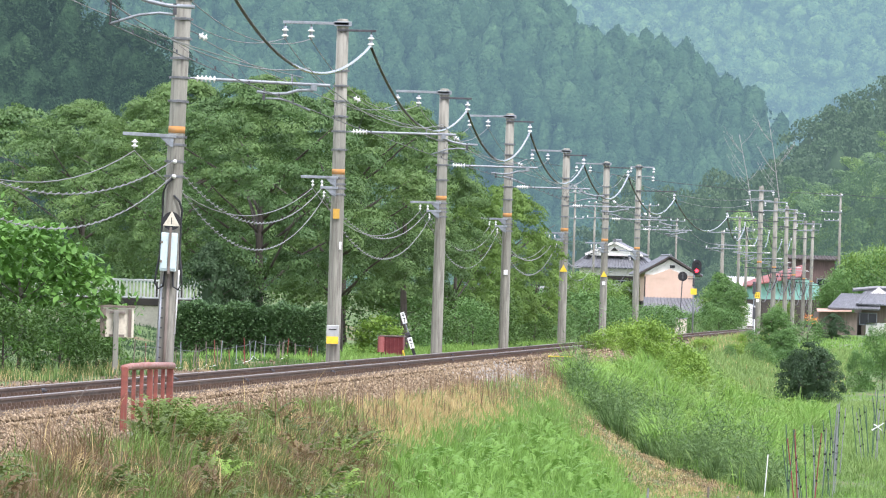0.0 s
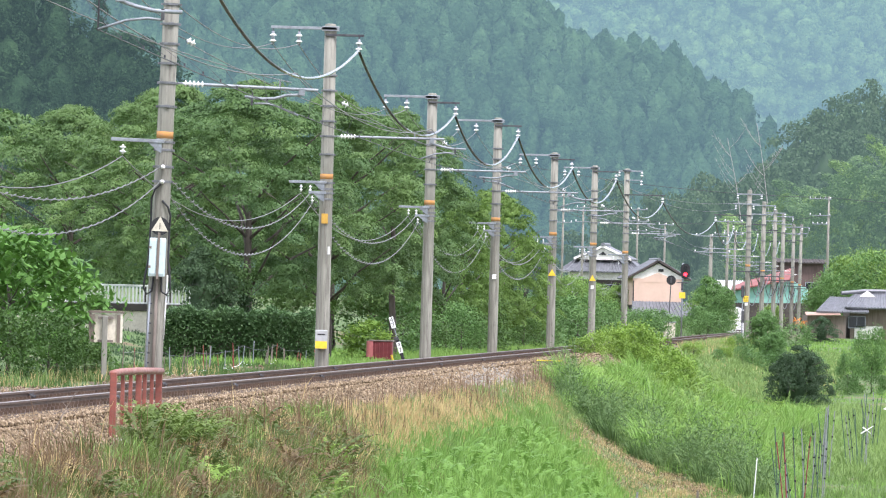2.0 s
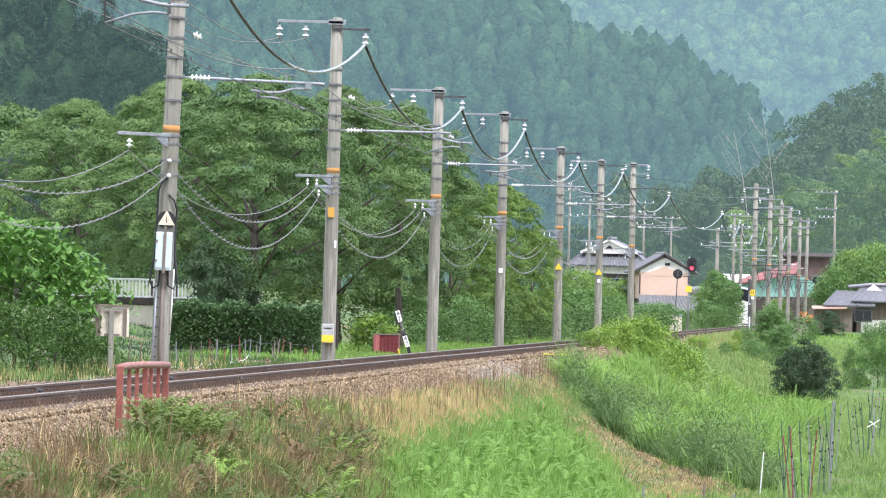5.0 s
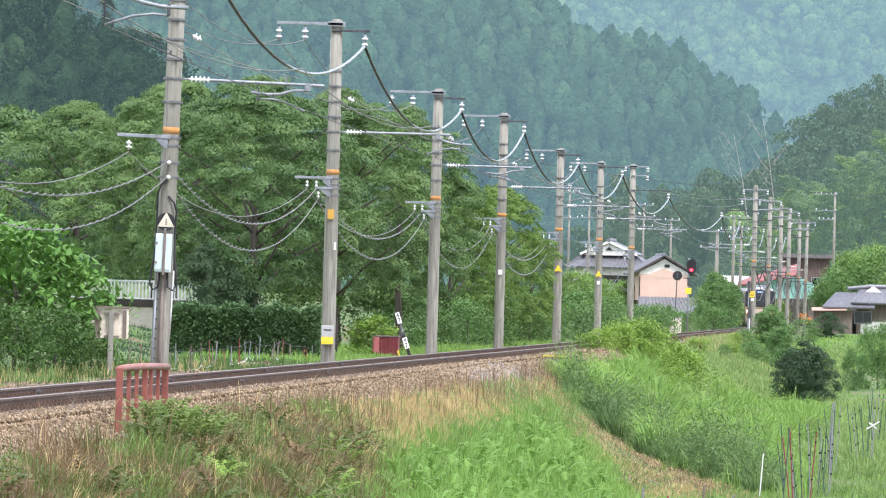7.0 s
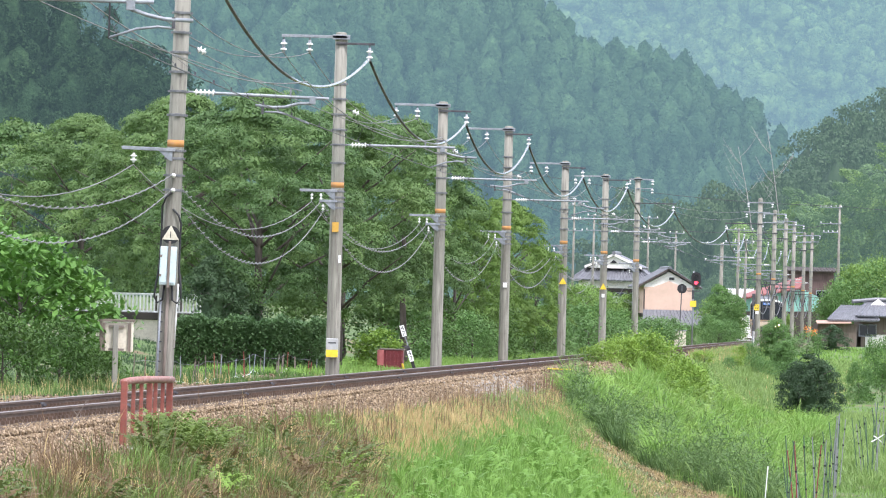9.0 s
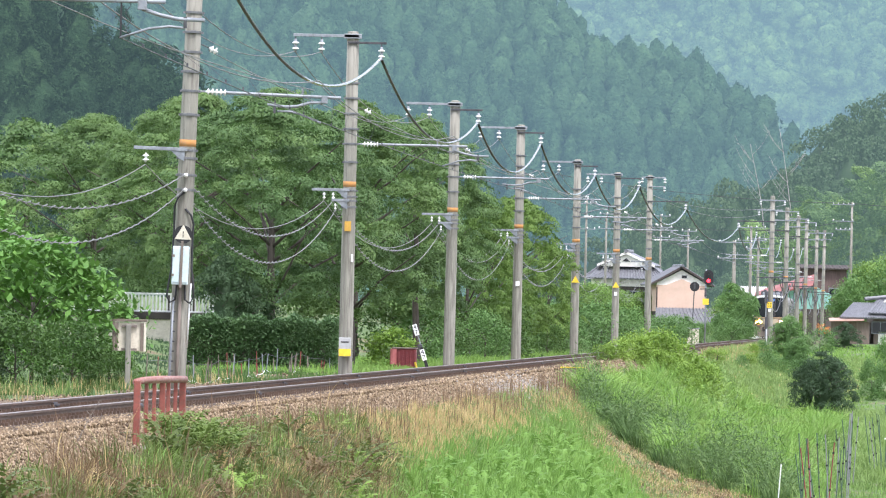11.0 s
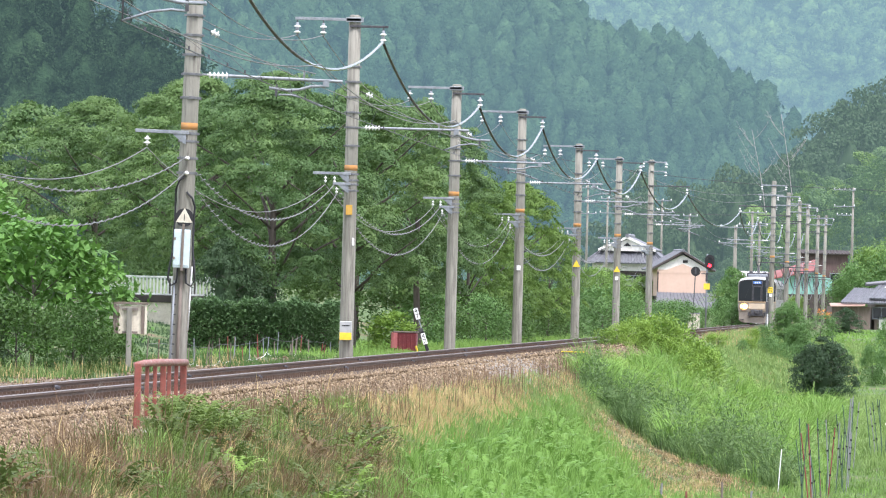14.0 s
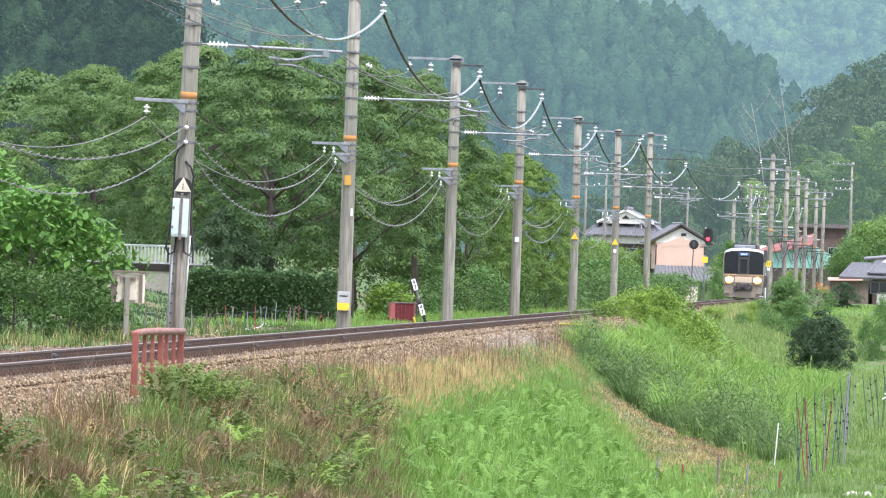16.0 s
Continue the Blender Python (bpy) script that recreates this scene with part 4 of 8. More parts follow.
def ballast(name, label, mat, n, seed, spread):
    rng = np.random.default_rng(seed)
    unit = np.array([(1, 0, 0), (-1, 0, 0), (0, 1, 0), (0, -1, 0), (0, 0, 1), (0, 0, -1)], float)
    tri = np.array([(0, 2, 4), (2, 1, 4), (1, 3, 4), (3, 0, 4), (2, 0, 5), (1, 2, 5), (3, 1, 5), (0, 3, 5)])
    y, w = spread(rng, n)
    thin = (w > 2.5) & (rng.uniform(0, 1, n) < (w - 2.5) * 1.5)
    y, w = y[~thin], w[~thin]
    n = len(y)
    x = track_x(y) + w
    z = ground_z(x, y) + np.where(np.abs(w) < 1.35, 0.06, 0.005) + rng.uniform(-0.02, 0.03, n)
    s = rng.uniform(0.014, 0.032, (n, 1, 1)) * (1 + (y > 220))[:, None, None] ** 0.6
    v = unit[None] * s * rng.uniform(0.55, 1.25, (n, 6, 1))
    a = rng.uniform(0, 6.28, n)
    c, sn = np.cos(a)[:, None], np.sin(a)[:, None]
    vx, vy, vz = v[..., 0] * c - v[..., 1] * sn, v[..., 0] * sn + v[..., 1] * c, v[..., 2]
    vz = vz + vx * rng.normal(0, 0.5, (n, 1))
    v = np.stack([vx + x[:, None], vy + y[:, None], vz + z[:, None]], -1).reshape(-1, 3)
    f = (tri[None] + 6 * np.arange(n)[:, None, None]).reshape(-1, 3)
    tagged(part(name, quick_mesh(name, v, f, mat), None, track, label), kind="stuff")


def bed(rng, n):
    y = 94 + 300 * rng.uniform(0, 1, n) ** 1.7
    side = rng.uniform(0, 1, n)
    return y, np.where(side < 0.72, rng.uniform(0.55, 3.0, n), np.where(side < 0.86, rng.uniform(-0.55, 0.55, n), rng.uniform(-6.0, -0.6, n)))


def near_shoulder(rng, n):
    return 96 + 150 * rng.uniform(0, 1, n) ** 1.7, rng.uniform(0.8, 2.75, n)


def far_side(rng, n):
    return 100 + 200 * rng.uniform(0, 1, n) ** 1.4, -0.6 - 4.2 * rng.uniform(0, 1, n) ** 0.8


def fresh_patch(rng, n):
    return rng.normal(236, 9, n), rng.normal(1.9, 0.35, n)


ballast("ballast", "rusty brown crushed stone ballast", STONE, 58000, 5, bed)
ballast("ballast", "rusty brown crushed stones down the near shoulder", STONE, 78000, 9, near_shoulder)
ballast("ballast", "rusty brown stones on the far side of the track", STONE, 10000, 8, far_side)
NEW_STONE = surface("fresh grey gravel", (0.20, 0.185, 0.16), (0.36, 0.34, 0.30), 30, 0.9)
ballast("fresh_gravel", "patch of fresh pale grey gravel", NEW_STONE, 2600, 6, fresh_patch)


# ---------------------------------------------------------------- overhead line poles
POLES = [  # along the line, side, top, kind
    (133, -1, 9.0, "plain"), (188, -1, 9.0, "box"), (243, -1, 8.68, "case"), (297, -1, 8.18, "plain"), (347, -1, 8.48, "mark"), (406, -1, 8.24, "triangle"),
    (461, -1, 8.58, "triangle mark"), (517, -1, 9.34, "plain"), (621, 1, 9.75, "station"), (691, 1, 9.85, "far"), (761, 1, 10.1, "far"),
    (815, 1, 10.4, "far"), (899, 1, 10.3, "far"), (968, 1, 11.0, "far")]


FEEDER_REACH = {1: 0.63, 6: 1.05, 7: 2.0}  # where the feeder hangs off the usual arm


def pole_x(y, side):
    return track_x(y) + (-2.7 if side < 0 else 2.5)


def insulator(discs, r, m, sides=10):
    prof = [(r * 0.3, 0)]
    for i in range(discs):
        z = 0.03 + i * 0.085
        prof += [(r * 0.35, z), (r, z + 0.02), (r * 0.9, z + 0.035), (r * 0.35, z + 0.05)]
    prof += [(r * 0.3, prof[-1][1] + 0.03)]
    return Shape().turned(prof, m, sides)


def disc_insulator(name, e, discs, r, m, gap=0.15):
    """Grey capped insulator with thin white discs."""
    h = 0.06 + gap * discs
    body = part(name, Shape().turned([(r * 0.3, 0), (r * 0.45, 0.02), (r * 0.5, h * 0.5), (r * 0.45, h - 0.02), (r * 0.2, h)], m, 8), STEEL, e, smooth=True)
    for i in range(discs):
        z = 0.05 + gap * (i + 0.15)
        part("disc", Shape().turned([(r * 0.45, z), (r, z + 0.012), (r * 0.96, z + 0.035), (r * 0.5, z + 0.06)], m, 12), PORCELAIN, body, "white porcelain disc", True)


def hoop(e, z, r, kind):
    s = Shape().turned([(r, z), (r * 1.1, z + 0.004), (r * 1.1, z + 0.05), (r, z + 0.054)], sides=14)
    s.box(0.05, 0.06, 0.045, pose(-r - 0.02, -0.02, z))
    s.box(0.05, 0.06, 0.045, pose(r + 0.02, -0.02, z))
    if kind:
        s.box(0.11, 0.05, 0.06, pose(0.02, -r - 0.02, z), 0.006)
    part("clamp_band", s, BAND_STEEL, e)


def gusset_arm(name, e, d, z, length, r):
    """A steel arm on the rear with a sloping gusset plate, held by two clamps."""
    s = Shape().box(length, 0.06, 0.07, pose(d * (length / 2), -r - 0.02, z), 0.006)
    s.prism([(d * 0.05, z), (d * 0.36, z + 0.03), (d * 0.14, z - 0.16), (d * 0.05, z - 0.2)], 0.03, pose(0, -r - 0.03, 0))
    part(name, s, STEEL, e)
    hoop(e, z + 0.0, r, False)
    hoop(e, z - 0.16, r, False)


def make_pole(i, y, side, top, kind):
    x = pole_x(y, side) - (0.043 if kind == "box" else 0)
    g = gz(x, y)
    lean = (0.3, 1.4, 0.05, 0.15, 0.0, -0.1, -0.1, -0.2, 0.0, 0.1, -0.2, 0.1, 0.2, 0.5)[i]
    e = empty("catenary_pole", pose(x, y, 0, 0, lean, 0), "tall round weathered concrete railway pole with steel arms and insulators", "utility pole", "poles along the line")
    r = 0.168
    d = -side
    part("mast", Shape().turned([(r * 1.1, g - 0.4), (r * 1.1, g + 0.3), (r * 1.06, 2.5), (r, 5), (r * 0.93, top - 0.2)], sides=24), CONCRETE, e, smooth=True)
    part("cap", Shape().turned([(r * 0.98, top - 0.2), (r * 0.98, top - 0.05), (r * 0.9, top - 0.02), (r * 0.84, top + 0.03), (r * 0.5, top + 0.05)], sides=16), CONCRETE, e)
    if i != 10:
        part("paint_band", Shape().turned([(r * 1.012, 4.66), (r * 1.012, 4.80)], sides=24), ORANGE_BAND, e, "faded orange painted band", True)
    for k, z in enumerate((5.28, 5.76, 6.15, 6.55, 6.95, 7.35)):
        if z < top - 0.9 and not (kind == "far" and k % 2):
            hoop(e, z, r, k % 2 == 0)
    # arms at the head
    reach = FEEDER_REACH.get(i, 0.75)
    if i == 7:
        part("wire_arm", Shape().box(1.3, 0.06, 0.075, pose(0.2, -r - 0.01, top - 0.13), 0.006).box(0.46, 0.08, 0.13, pose(0, -r, top - 0.16), 0.01), STEEL, e)
        part("wire_arm", Shape().box(0.9, 0.05, 0.05, pose(0.38, -r - 0.01, top - 0.62), 0.006), STEEL, e)
        part("feeder_arm", Shape().box(reach + 0.3, 0.07, 0.06, pose(reach / 2, -r + 0.01, top - 1.44), 0.006), DARK_STEEL, e)
        ins = [("insulator", -0.45, top - 0.02), ("insulator", 0.82, top - 0.02), ("insulator", 0.8, top - 0.5), ("feeder_insulator", reach, top - 1.44)]
    elif side < 0:
        part("wire_arm", Shape().box(1.72, 0.06, 0.075, pose(-0.70, -r - 0.01, top - 0.12), 0.006).box(0.46, 0.08, 0.13, pose(0, -r, top - 0.15), 0.01), STEEL, e)
        part("feeder_arm", Shape().box(reach + 0.26, 0.07, 0.06, pose(reach / 2, -r + 0.01, top - 0.28), 0.006), DARK_STEEL, e)
        ins = [("insulator", -0.82, top - 0.12), ("insulator", -1.5, top - 0.12), ("feeder_insulator", reach, top - 0.28)]
    else:
        part("wire_arm", Shape().box(1.75, 0.07, 0.08, pose(0, -r - 0.01, top - 0.3), 0.006), STEEL, e)
        part("wire_arm", Shape().box(1.75, 0.07, 0.08, pose(-0.2, -r - 0.01, top - 0.95), 0.006), STEEL, e)
        part("feeder_arm", Shape().box(2.6, 0.07, 0.07, pose(-1.05, -r + 0.01, top - 1.72), 0.006), DARK_STEEL, e)
        ins = [("insulator", -0.8, top - 0.2), ("insulator", 0.8, top - 0.2), ("insulator", -0.9, top - 0.9), ("feeder_insulator", -2.25, top - 1.72)]
    for name, ox, z in ins:
        part("hanger", Shape().box(0.03, 0.04, 0.14, pose(ox, -r - 0.01, z - 0.12)).box(0.012, 0.012, 0.4, pose(ox, -r - 0.01, z - 0.44)), DARK_STEEL, e)
        disc_insulator(name, e, 2, 0.09, pose(ox, -r - 0.01, z - 0.42))
    # cantilever over the track
    bx = 3.67 if i == 0 else 2.72
    part("cantilever_insulator", insulator(5, 0.072, pose(d * (r + 0.14), 0, 5.79, 0, d * 90, 0)), PORCELAIN, e, smooth=True)
    part("cantilever_tube", Shape().tube([(d * 0.17, 0, 5.79), (d * 0.32, 0, 5.79)], 0.02, 6).tube([(d * 0.7, 0, 5.79), (d * (bx + 0.33), 0, 5.79)], 0.032, 10), STEEL, e)
    flip = 1 if i % 2 else -1
    part("drop_bracket", Shape().box(0.13, 0.06, 0.16, pose(d * bx, -0.03, 5.66), 0.01), STEEL, e)
    part("wire_support", Shape().box(0.04, 0.04, 0.16, pose(d * (bx - 0.45), 0, 5.8)), STEEL, e)
    if flip > 0:
        reg = [(bx, 5.68), (bx - 0.3, 5.66), (bx - 0.55, 5.58), (bx - 0.8, 5.56), (bx - 1.15, 5.59)]
        arm = [(bx - 0.95, 5.46), (bx - 0.7, 5.47), (bx - 0.5, 5.43), (bx - 0.05, 5.26)]
        wire = bx - 0.05
    else:
        reg = [(bx, 5.68), (bx + 0.25, 5.6), (bx + 0.5, 5.55), (bx + 0.9, 5.54)]
        arm = [(bx + 0.62, 5.42), (bx + 0.4, 5.44), (bx + 0.1, 5.40), (bx - 0.3, 5.26)]
        wire = bx - 0.3
    part("registration_tube", Shape().tube([(d * a, 0, b) for a, b in reg], 0.03, 10), STEEL, e, smooth=True)
    hx = bx - 1.0 if flip > 0 else bx + 0.62
    part("arm_hinge", Shape().box(0.05, 0.05, 0.16, pose(d * hx, 0, 5.42)), DARK_STEEL, e)
    part("steady_arm", Shape().tube([(d * a, 0, b) for a, b in arm], 0.02, 8), STEEL, e, smooth=True)
    if i == 0:
        part("dropper_rod", Shape().tube([(d * wire, 0, 5.24), (d * wire, 0, 6.2)], 0.014, 6), CABLE_BLACK, e)
        part("jumper_loop", Shape().tube([(d * (wire + 0.1 + 0.035 * math.sin(k * 1.1)), 0.02 * math.cos(k), 5.22 + 0.04 * k) for k in range(26)], 0.007, 5), CABLE_BLACK, e)
    # strut wire with disc insulators
    if side < 0:
        part("stay_insulator", insulator(2, 0.08, pose(d * 0.34, 0.05, 6.68, 0, 116, 0)), PORCELAIN, e, smooth=True)
        part("stay_rod", Shape().tube([(d * 0.15, 0.03, 6.75), (d * 0.36, 0.05, 6.67)], 0.012, 6), DARK_STEEL, e)
    # communication cables on the rear side
    if kind == "box":
        gusset_arm("cable_arm", e, -d, 4.56, 1.08, r)
        part("cable_insulator", insulator(2, 0.07, pose(-d * 0.83, -r, 4.3)), PORCELAIN, e, smooth=True)
        for z in (4.06, 3.76):
            hoop(e, z, r, False)
            part("spool_insulator", Shape().turned([(0.03, 0), (0.045, 0.02), (0.045, 0.05), (0.03, 0.07), (0.018, 0.09)], pose(0.0, -r - 0.03, z + 0.02, 90, 0, 0), 14), PORCELAIN, e, smooth=True)
    elif side < 0:
        gusset_arm("cable_arm", e, -d, 4.54, 0.98, r)
        for ox in (0.66, 0.42):
            part("cable_insulator", insulator(2, 0.045, pose(-d * ox, -r, 4.31)), PORCELAIN, e, smooth=True)
        gusset_arm("cable_bracket", e, -d, 4.27, 0.46, r)
        part("cable_insulator", insulator(2, 0.042, pose(-d * 0.36, -r, 4.03)), PORCELAIN, e, smooth=True)
    else:
        part("cable_arm", Shape().box(2.3, 0.06, 0.07, pose(0.2, -r - 0.02, 4.3), 0.006), DARK_STEEL, e)
    fittings(e, kind, r, g)
    return wire


def triangle_plate(s, z, half, y):
    return s.prism([(-half, z), (half, z), (0, z + half * 1.75)], 0.012, pose(0, y, 0))


def fittings(e, kind, r, g):
    """What is fixed low on some of the masts: cabinets, plates, cables, conduits."""
    front = -r * 1.12
    if kind == "box":
        part("cabinet", Shape().box(0.33, 0.24, 0.78, pose(-0.02, front - 0.14, 1.86), 0.015), CABINET_BLUE, e, "pale blue steel relay cabinet")
        door = part("cabinet_door", Shape().box(0.135, 0.02, 0.68, pose(-0.105, front - 0.268, 1.91), 0.006).box(0.115, 0.02, 0.68, pose(0.068, front - 0.268, 1.91), 0.006), CABINET_BLUE, e)
        for z in (2.42, 2.03):
            part("hinge", Shape().box(0.05, 0.03, 0.05, pose(-0.165, front - 0.28, z)), WOOD_GREY, door)
        part("cabinet_rail", Shape().box(0.05, 0.03, 0.95, pose(0.0, front - 0.29, 1.8), 0.006), WOOD_GREY, e)
        part("sign_disc", Shape().turned([(0.185, 0), (0.185, 0.012)], pose(0, front - 0.02, 2.88, 90, 0, 0), 24), BLACK, e, "round black sign plate")
        part("sign_triangle", triangle_plate(Shape(), 2.78, 0.17, front - 0.05), CREAM, e, "cream warning triangle")
        part("sign_bar", Shape().box(0.015, 0.01, 0.13, pose(0, front - 0.056, 2.82)), BLACK, e)
        for sx, tz in ((-1, 3.74), (1, 3.4)):
            part("cable", Shape().tube([(sx * 0.02, front, tz), (sx * 0.14, front - 0.02, tz - 0.12), (sx * 0.2, front + 0.05, tz - 0.3), (sx * 0.19, front + 0.06, 2.9), (sx * 0.2, front, 2.2),
                                        (sx * 0.25, front - 0.05, 1.85), (sx * 0.27, front - 0.06, 1.62), (sx * 0.2, front - 0.06, 1.5), (sx * 0.1, front - 0.05, 1.56), (sx * 0.08, front - 0.05, 1.86)], 0.022, 8), CABLE_BLACK, e, "black power cable loop", True)
        part("conduit", Shape().tube([(-0.14, front - 0.03, g - 0.2), (-0.13, front - 0.03, 1.6)], 0.022, 8), STEEL, e, smooth=True)
        part("conduit", Shape().tube([(0.0, front - 0.03, g - 0.2), (0.0, front - 0.03, 1.85)], 0.035, 8), WOOD_GREY, e, smooth=True)
        part("conduit", Shape().tube([(0.18, front + 0.1, 0.6), (0.2, front + 0.1, 1.9)], 0.018, 8), WHITE, e, smooth=True)
        for k in range(8):
            part("pipe_clip", Shape().box(0.05, 0.05, 0.03, pose(-0.1, front - 0.02, -0.1 + 0.2 * k)), DARK_STEEL, e)
    if kind == "case":
        part("terminal_case", Shape().box(0.32, 0.18, 0.5, pose(-0.02, front - 0.1, 0.22), 0.015), GREY_CASE, e, "grey terminal case with a yellow label")
        part("case_label", Shape().box(0.31, 0.006, 0.19, pose(-0.02, front - 0.195, 0.235)), YELLOW, e)
        part("case_text", Shape().box(0.2, 0.006, 0.03, pose(-0.02, front - 0.195, 0.59)), BLACK, e)
        part("number_plate", Shape().box(0.17, 0.012, 0.26, pose(-0.02, front - 0.02, 3.5), 0.003), plain_ochre, e, "faded ochre plate")
        part("name_plate", Shape().box(0.06, 0.012, 0.2, pose(0.11, front - 0.0, 2.7)), WHITE, e)
    if "mark" in kind:
        part("mark_plate", Shape().box(0.15, 0.012, 0.18, pose(0.0, front - 0.02, 2.5), 0.003), WHITE, e, "small white plate")
    if "triangle" in kind:
        part("warning_triangle", triangle_plate(Shape(), 2.9, 0.17, front - 0.03), YELLOW, e, "yellow warning triangle")
    if kind == "station":
        part("stop_plate", Shape().box(0.34, 0.015, 0.4, pose(-0.08, front - 0.05, 2.3), 0.005), YELLOW, e, "yellow plate with black marks")
        bars = Shape()
        for k in range(2):
            for j in range(3):
                bars.box(0.09, 0.006, 0.035, pose(-0.15 + 0.14 * k, front - 0.06, 2.4 + 0.09 * j))
        part("plate_marks", bars, BLACK, e)
        part("cable_box", Shape().box(0.2, 0.2, 0.8, pose(-0.3, front, 2.6), 0.02), DARK_STEEL, e)
        part("cable_box", Shape().box(0.18, 0.2, 0.8, pose(-0.27, front, 0.9), 0.02), DARK_STEEL, e)
        part("conduit", Shape().tube([(-0.3, front, -0.6), (-0.3, front, 3.3)], 0.04, 8), STEEL, e)
        part("conduit", Shape().tube([(-0.2, front - 0.05, -0.9), (-0.22, front - 0.05, 1.2)], 0.03, 8), WHITE, e)
        part("name_plate", Shape().box(0.2, 0.012, 0.2, pose(-0.05, front - 0.03, 2.05)), WHITE, e)


plain_ochre = plain("faded ochre paint", (0.55, 0.32, 0.05), 0.6)
wire_at = [make_pole(i, *p) for i, p in enumerate(POLES)]


# ---------------------------------------------------------------- wires
def hung(a, b, sag, n=16):
    a, b = Vector(a), Vector(b)
    return [a.lerp(b, i / n) - Vector((0, 0, sag * 4 * (i / n) * (1 - i / n))) for i in range(n + 1)]


def run_wire(name, label, points, sag, r, mat, coil=0.0, sides=6):
    """A wire from pole to pole; each span is a part, near ones wrapped in a coil if coil is its pitch."""
    e = empty(name, label=label, category="cable", group="overhead wires")
    for k, (a, b) in enumerate(zip(points, points[1:])):
        s = sag[min(k, len(sag) - 1)] if isinstance(sag, (list, tuple)) else sag
        pts = hung(a, b, s)
        ob = part("span", Shape().tube(pts, r, sides, caps=False), mat, e, smooth=True)
        if coil and a[1] < 420:
            beads = Shape()
            run = (Vector(b) - Vector(a)).length
            m = int(run / coil)
            fine = hung(a, b, s, m)
            for p, q in zip(fine[::1], fine[1:]):
                d = (q - p).normalized()
                beads.tube([p + Vector((-0.022, 0, -0.02)) - d * 0.2, p + Vector((0.026, 0, 0.03)) + d * 0.2], 0.0125, 5)
            tagged(part("spiral_wrap", beads, mat, ob), kind="stuff")
    return e


def heads(ox, dz, sx=None, sdz=None):
    return [(pole_x(y, s) + (ox if s < 0 else sx), y - 0.17, top + (dz if s < 0 else sdz)) for y, s, top, _ in POLES]


CABLE_BRIGHT = surface("bright feeder metal", (0.34, 0.35, 0.37), (0.48, 0.49, 0.51), 3, 0.25, 1.0, bump=0.03)


def feeder_run(points, sag, r):
    """The feeder: each span is coloured black, then bright metal, to imitate its dark and sky reflections."""
    e = empty("feeder_cable", label="thick feeder cable sagging between arms, halves coloured dark then bright for its reflections", category="cable", group="overhead wires")
    for k, (a, b) in enumerate(zip(points, points[1:])):
        pts = hung(a, b, sag[min(k, len(sag) - 1)], 24)
        part("sleeved_span", Shape().tube(pts[:12], r * 1.02, 8), CABLE_BLACK, e, "cable half coloured black for its dark reflection", True)
        part("bare_span", Shape().tube(pts[11:], r, 8), CABLE_BRIGHT, e, "cable half in bright metal for its sky reflection", True)


feeder_points = [(pole_x(y, s) + (FEEDER_REACH.get(i, 0.75) if s < 0 else -2.25), y - 0.17, top - (2.1 if s > 0 else 1.8 if i == 7 else 0.64)) for i, (y, s, top, _) in enumerate(POLES)]
feeder_run(feeder_points, (1.33, 1.47, 1.33), 0.036)
run_wire("signal_wire", "thin wire on the poles' rear arms", heads(-0.82, -0.51, -0.9, -1.25), 0.8, 0.011, CABLE_GREY)
run_wire("signal_wire", "thin wire on the poles' rear arms", heads(-1.5, -0.51, 0.8, -0.55), 0.8, 0.011, CABLE_GREY)
over = [(track_x(y), y, 0) for y, *_ in POLES]
run_wire("messenger_wire", "catenary messenger wire above the track", [(x, y, 6.05) for x, y, _ in over], 0.5, 0.011, CABLE_GREY)
contact = run_wire("contact_wire", "contact wire above the track with dropper clips", [(pole_x(y, s) - s * wire_at[i], y, 5.25) for i, (y, s, _, _) in enumerate(POLES)], 0.02, 0.010, DARK_STEEL)
dropper_clip = Shape().box(0.03, 0.05, 0.06).mesh("dropper_clip", DARK_STEEL)
for i in range(7):
    (y0, s0, *_), (y1, s1, *_) = POLES[i], POLES[i + 1]
    xa, xb = pole_x(y0, s0) - s0 * wire_at[i], pole_x(y1, s1) - s1 * wire_at[i + 1]
    for k in range(1, 11):
        t = k / 11
        x, y = xa + (xb - xa) * t, y0 + (y1 - y0) * t
        part("dropper_clip", dropper_clip, None, contact).matrix_basis = pose(x, y, 5.235)
        part("dropper", Shape().tube([(x, y, 5.28), (track_x(y), y, 6.05 - 2.0 * t * (1 - t))], 0.004, 3), DARK_STEEL, contact)
cab = POLES[:8]
run_wire("telephone_cable", "smooth grey communication cable between the poles", [(pole_x(y, s) - (0.77 if k == "box" else 0.66) * (1 if s < 0 else -1), y - 0.17, 4.28) for y, s, _, k in cab], 1.0, 0.011, CABLE_GREY)
run_wire("telephone_cable", "spiral wrapped communication cable between the poles", [(pole_x(y, s) - (-0.01 if k == "box" else 0.42), y - 0.2, 4.08 if k == "box" else 4.28) for y, s, _, k in cab], 1.08, 0.008, CABLE_GREY, 1.35)
run_wire("telephone_cable", "spiral wrapped communication cable between the poles", [(pole_x(y, s) - (-0.01 if k == "box" else 0.36), y - 0.2, 3.78 if k == "box" else 4.02) for y, s, _, k in cab], 1.42, 0.008, CABLE_GREY, 1.35)
for (ya, *_), (yb, *_) in zip(POLES[:7], POLES[1:8]):
    run_wire("stay_wire", "thin wire from mast insulators to the next cantilever", [(pole_x(ya, -1) + 0.45, ya, 6.62), (pole_x(yb, -1) + 2.6, yb, 5.86)], 0.25, 0.010, CABLE_GREY)


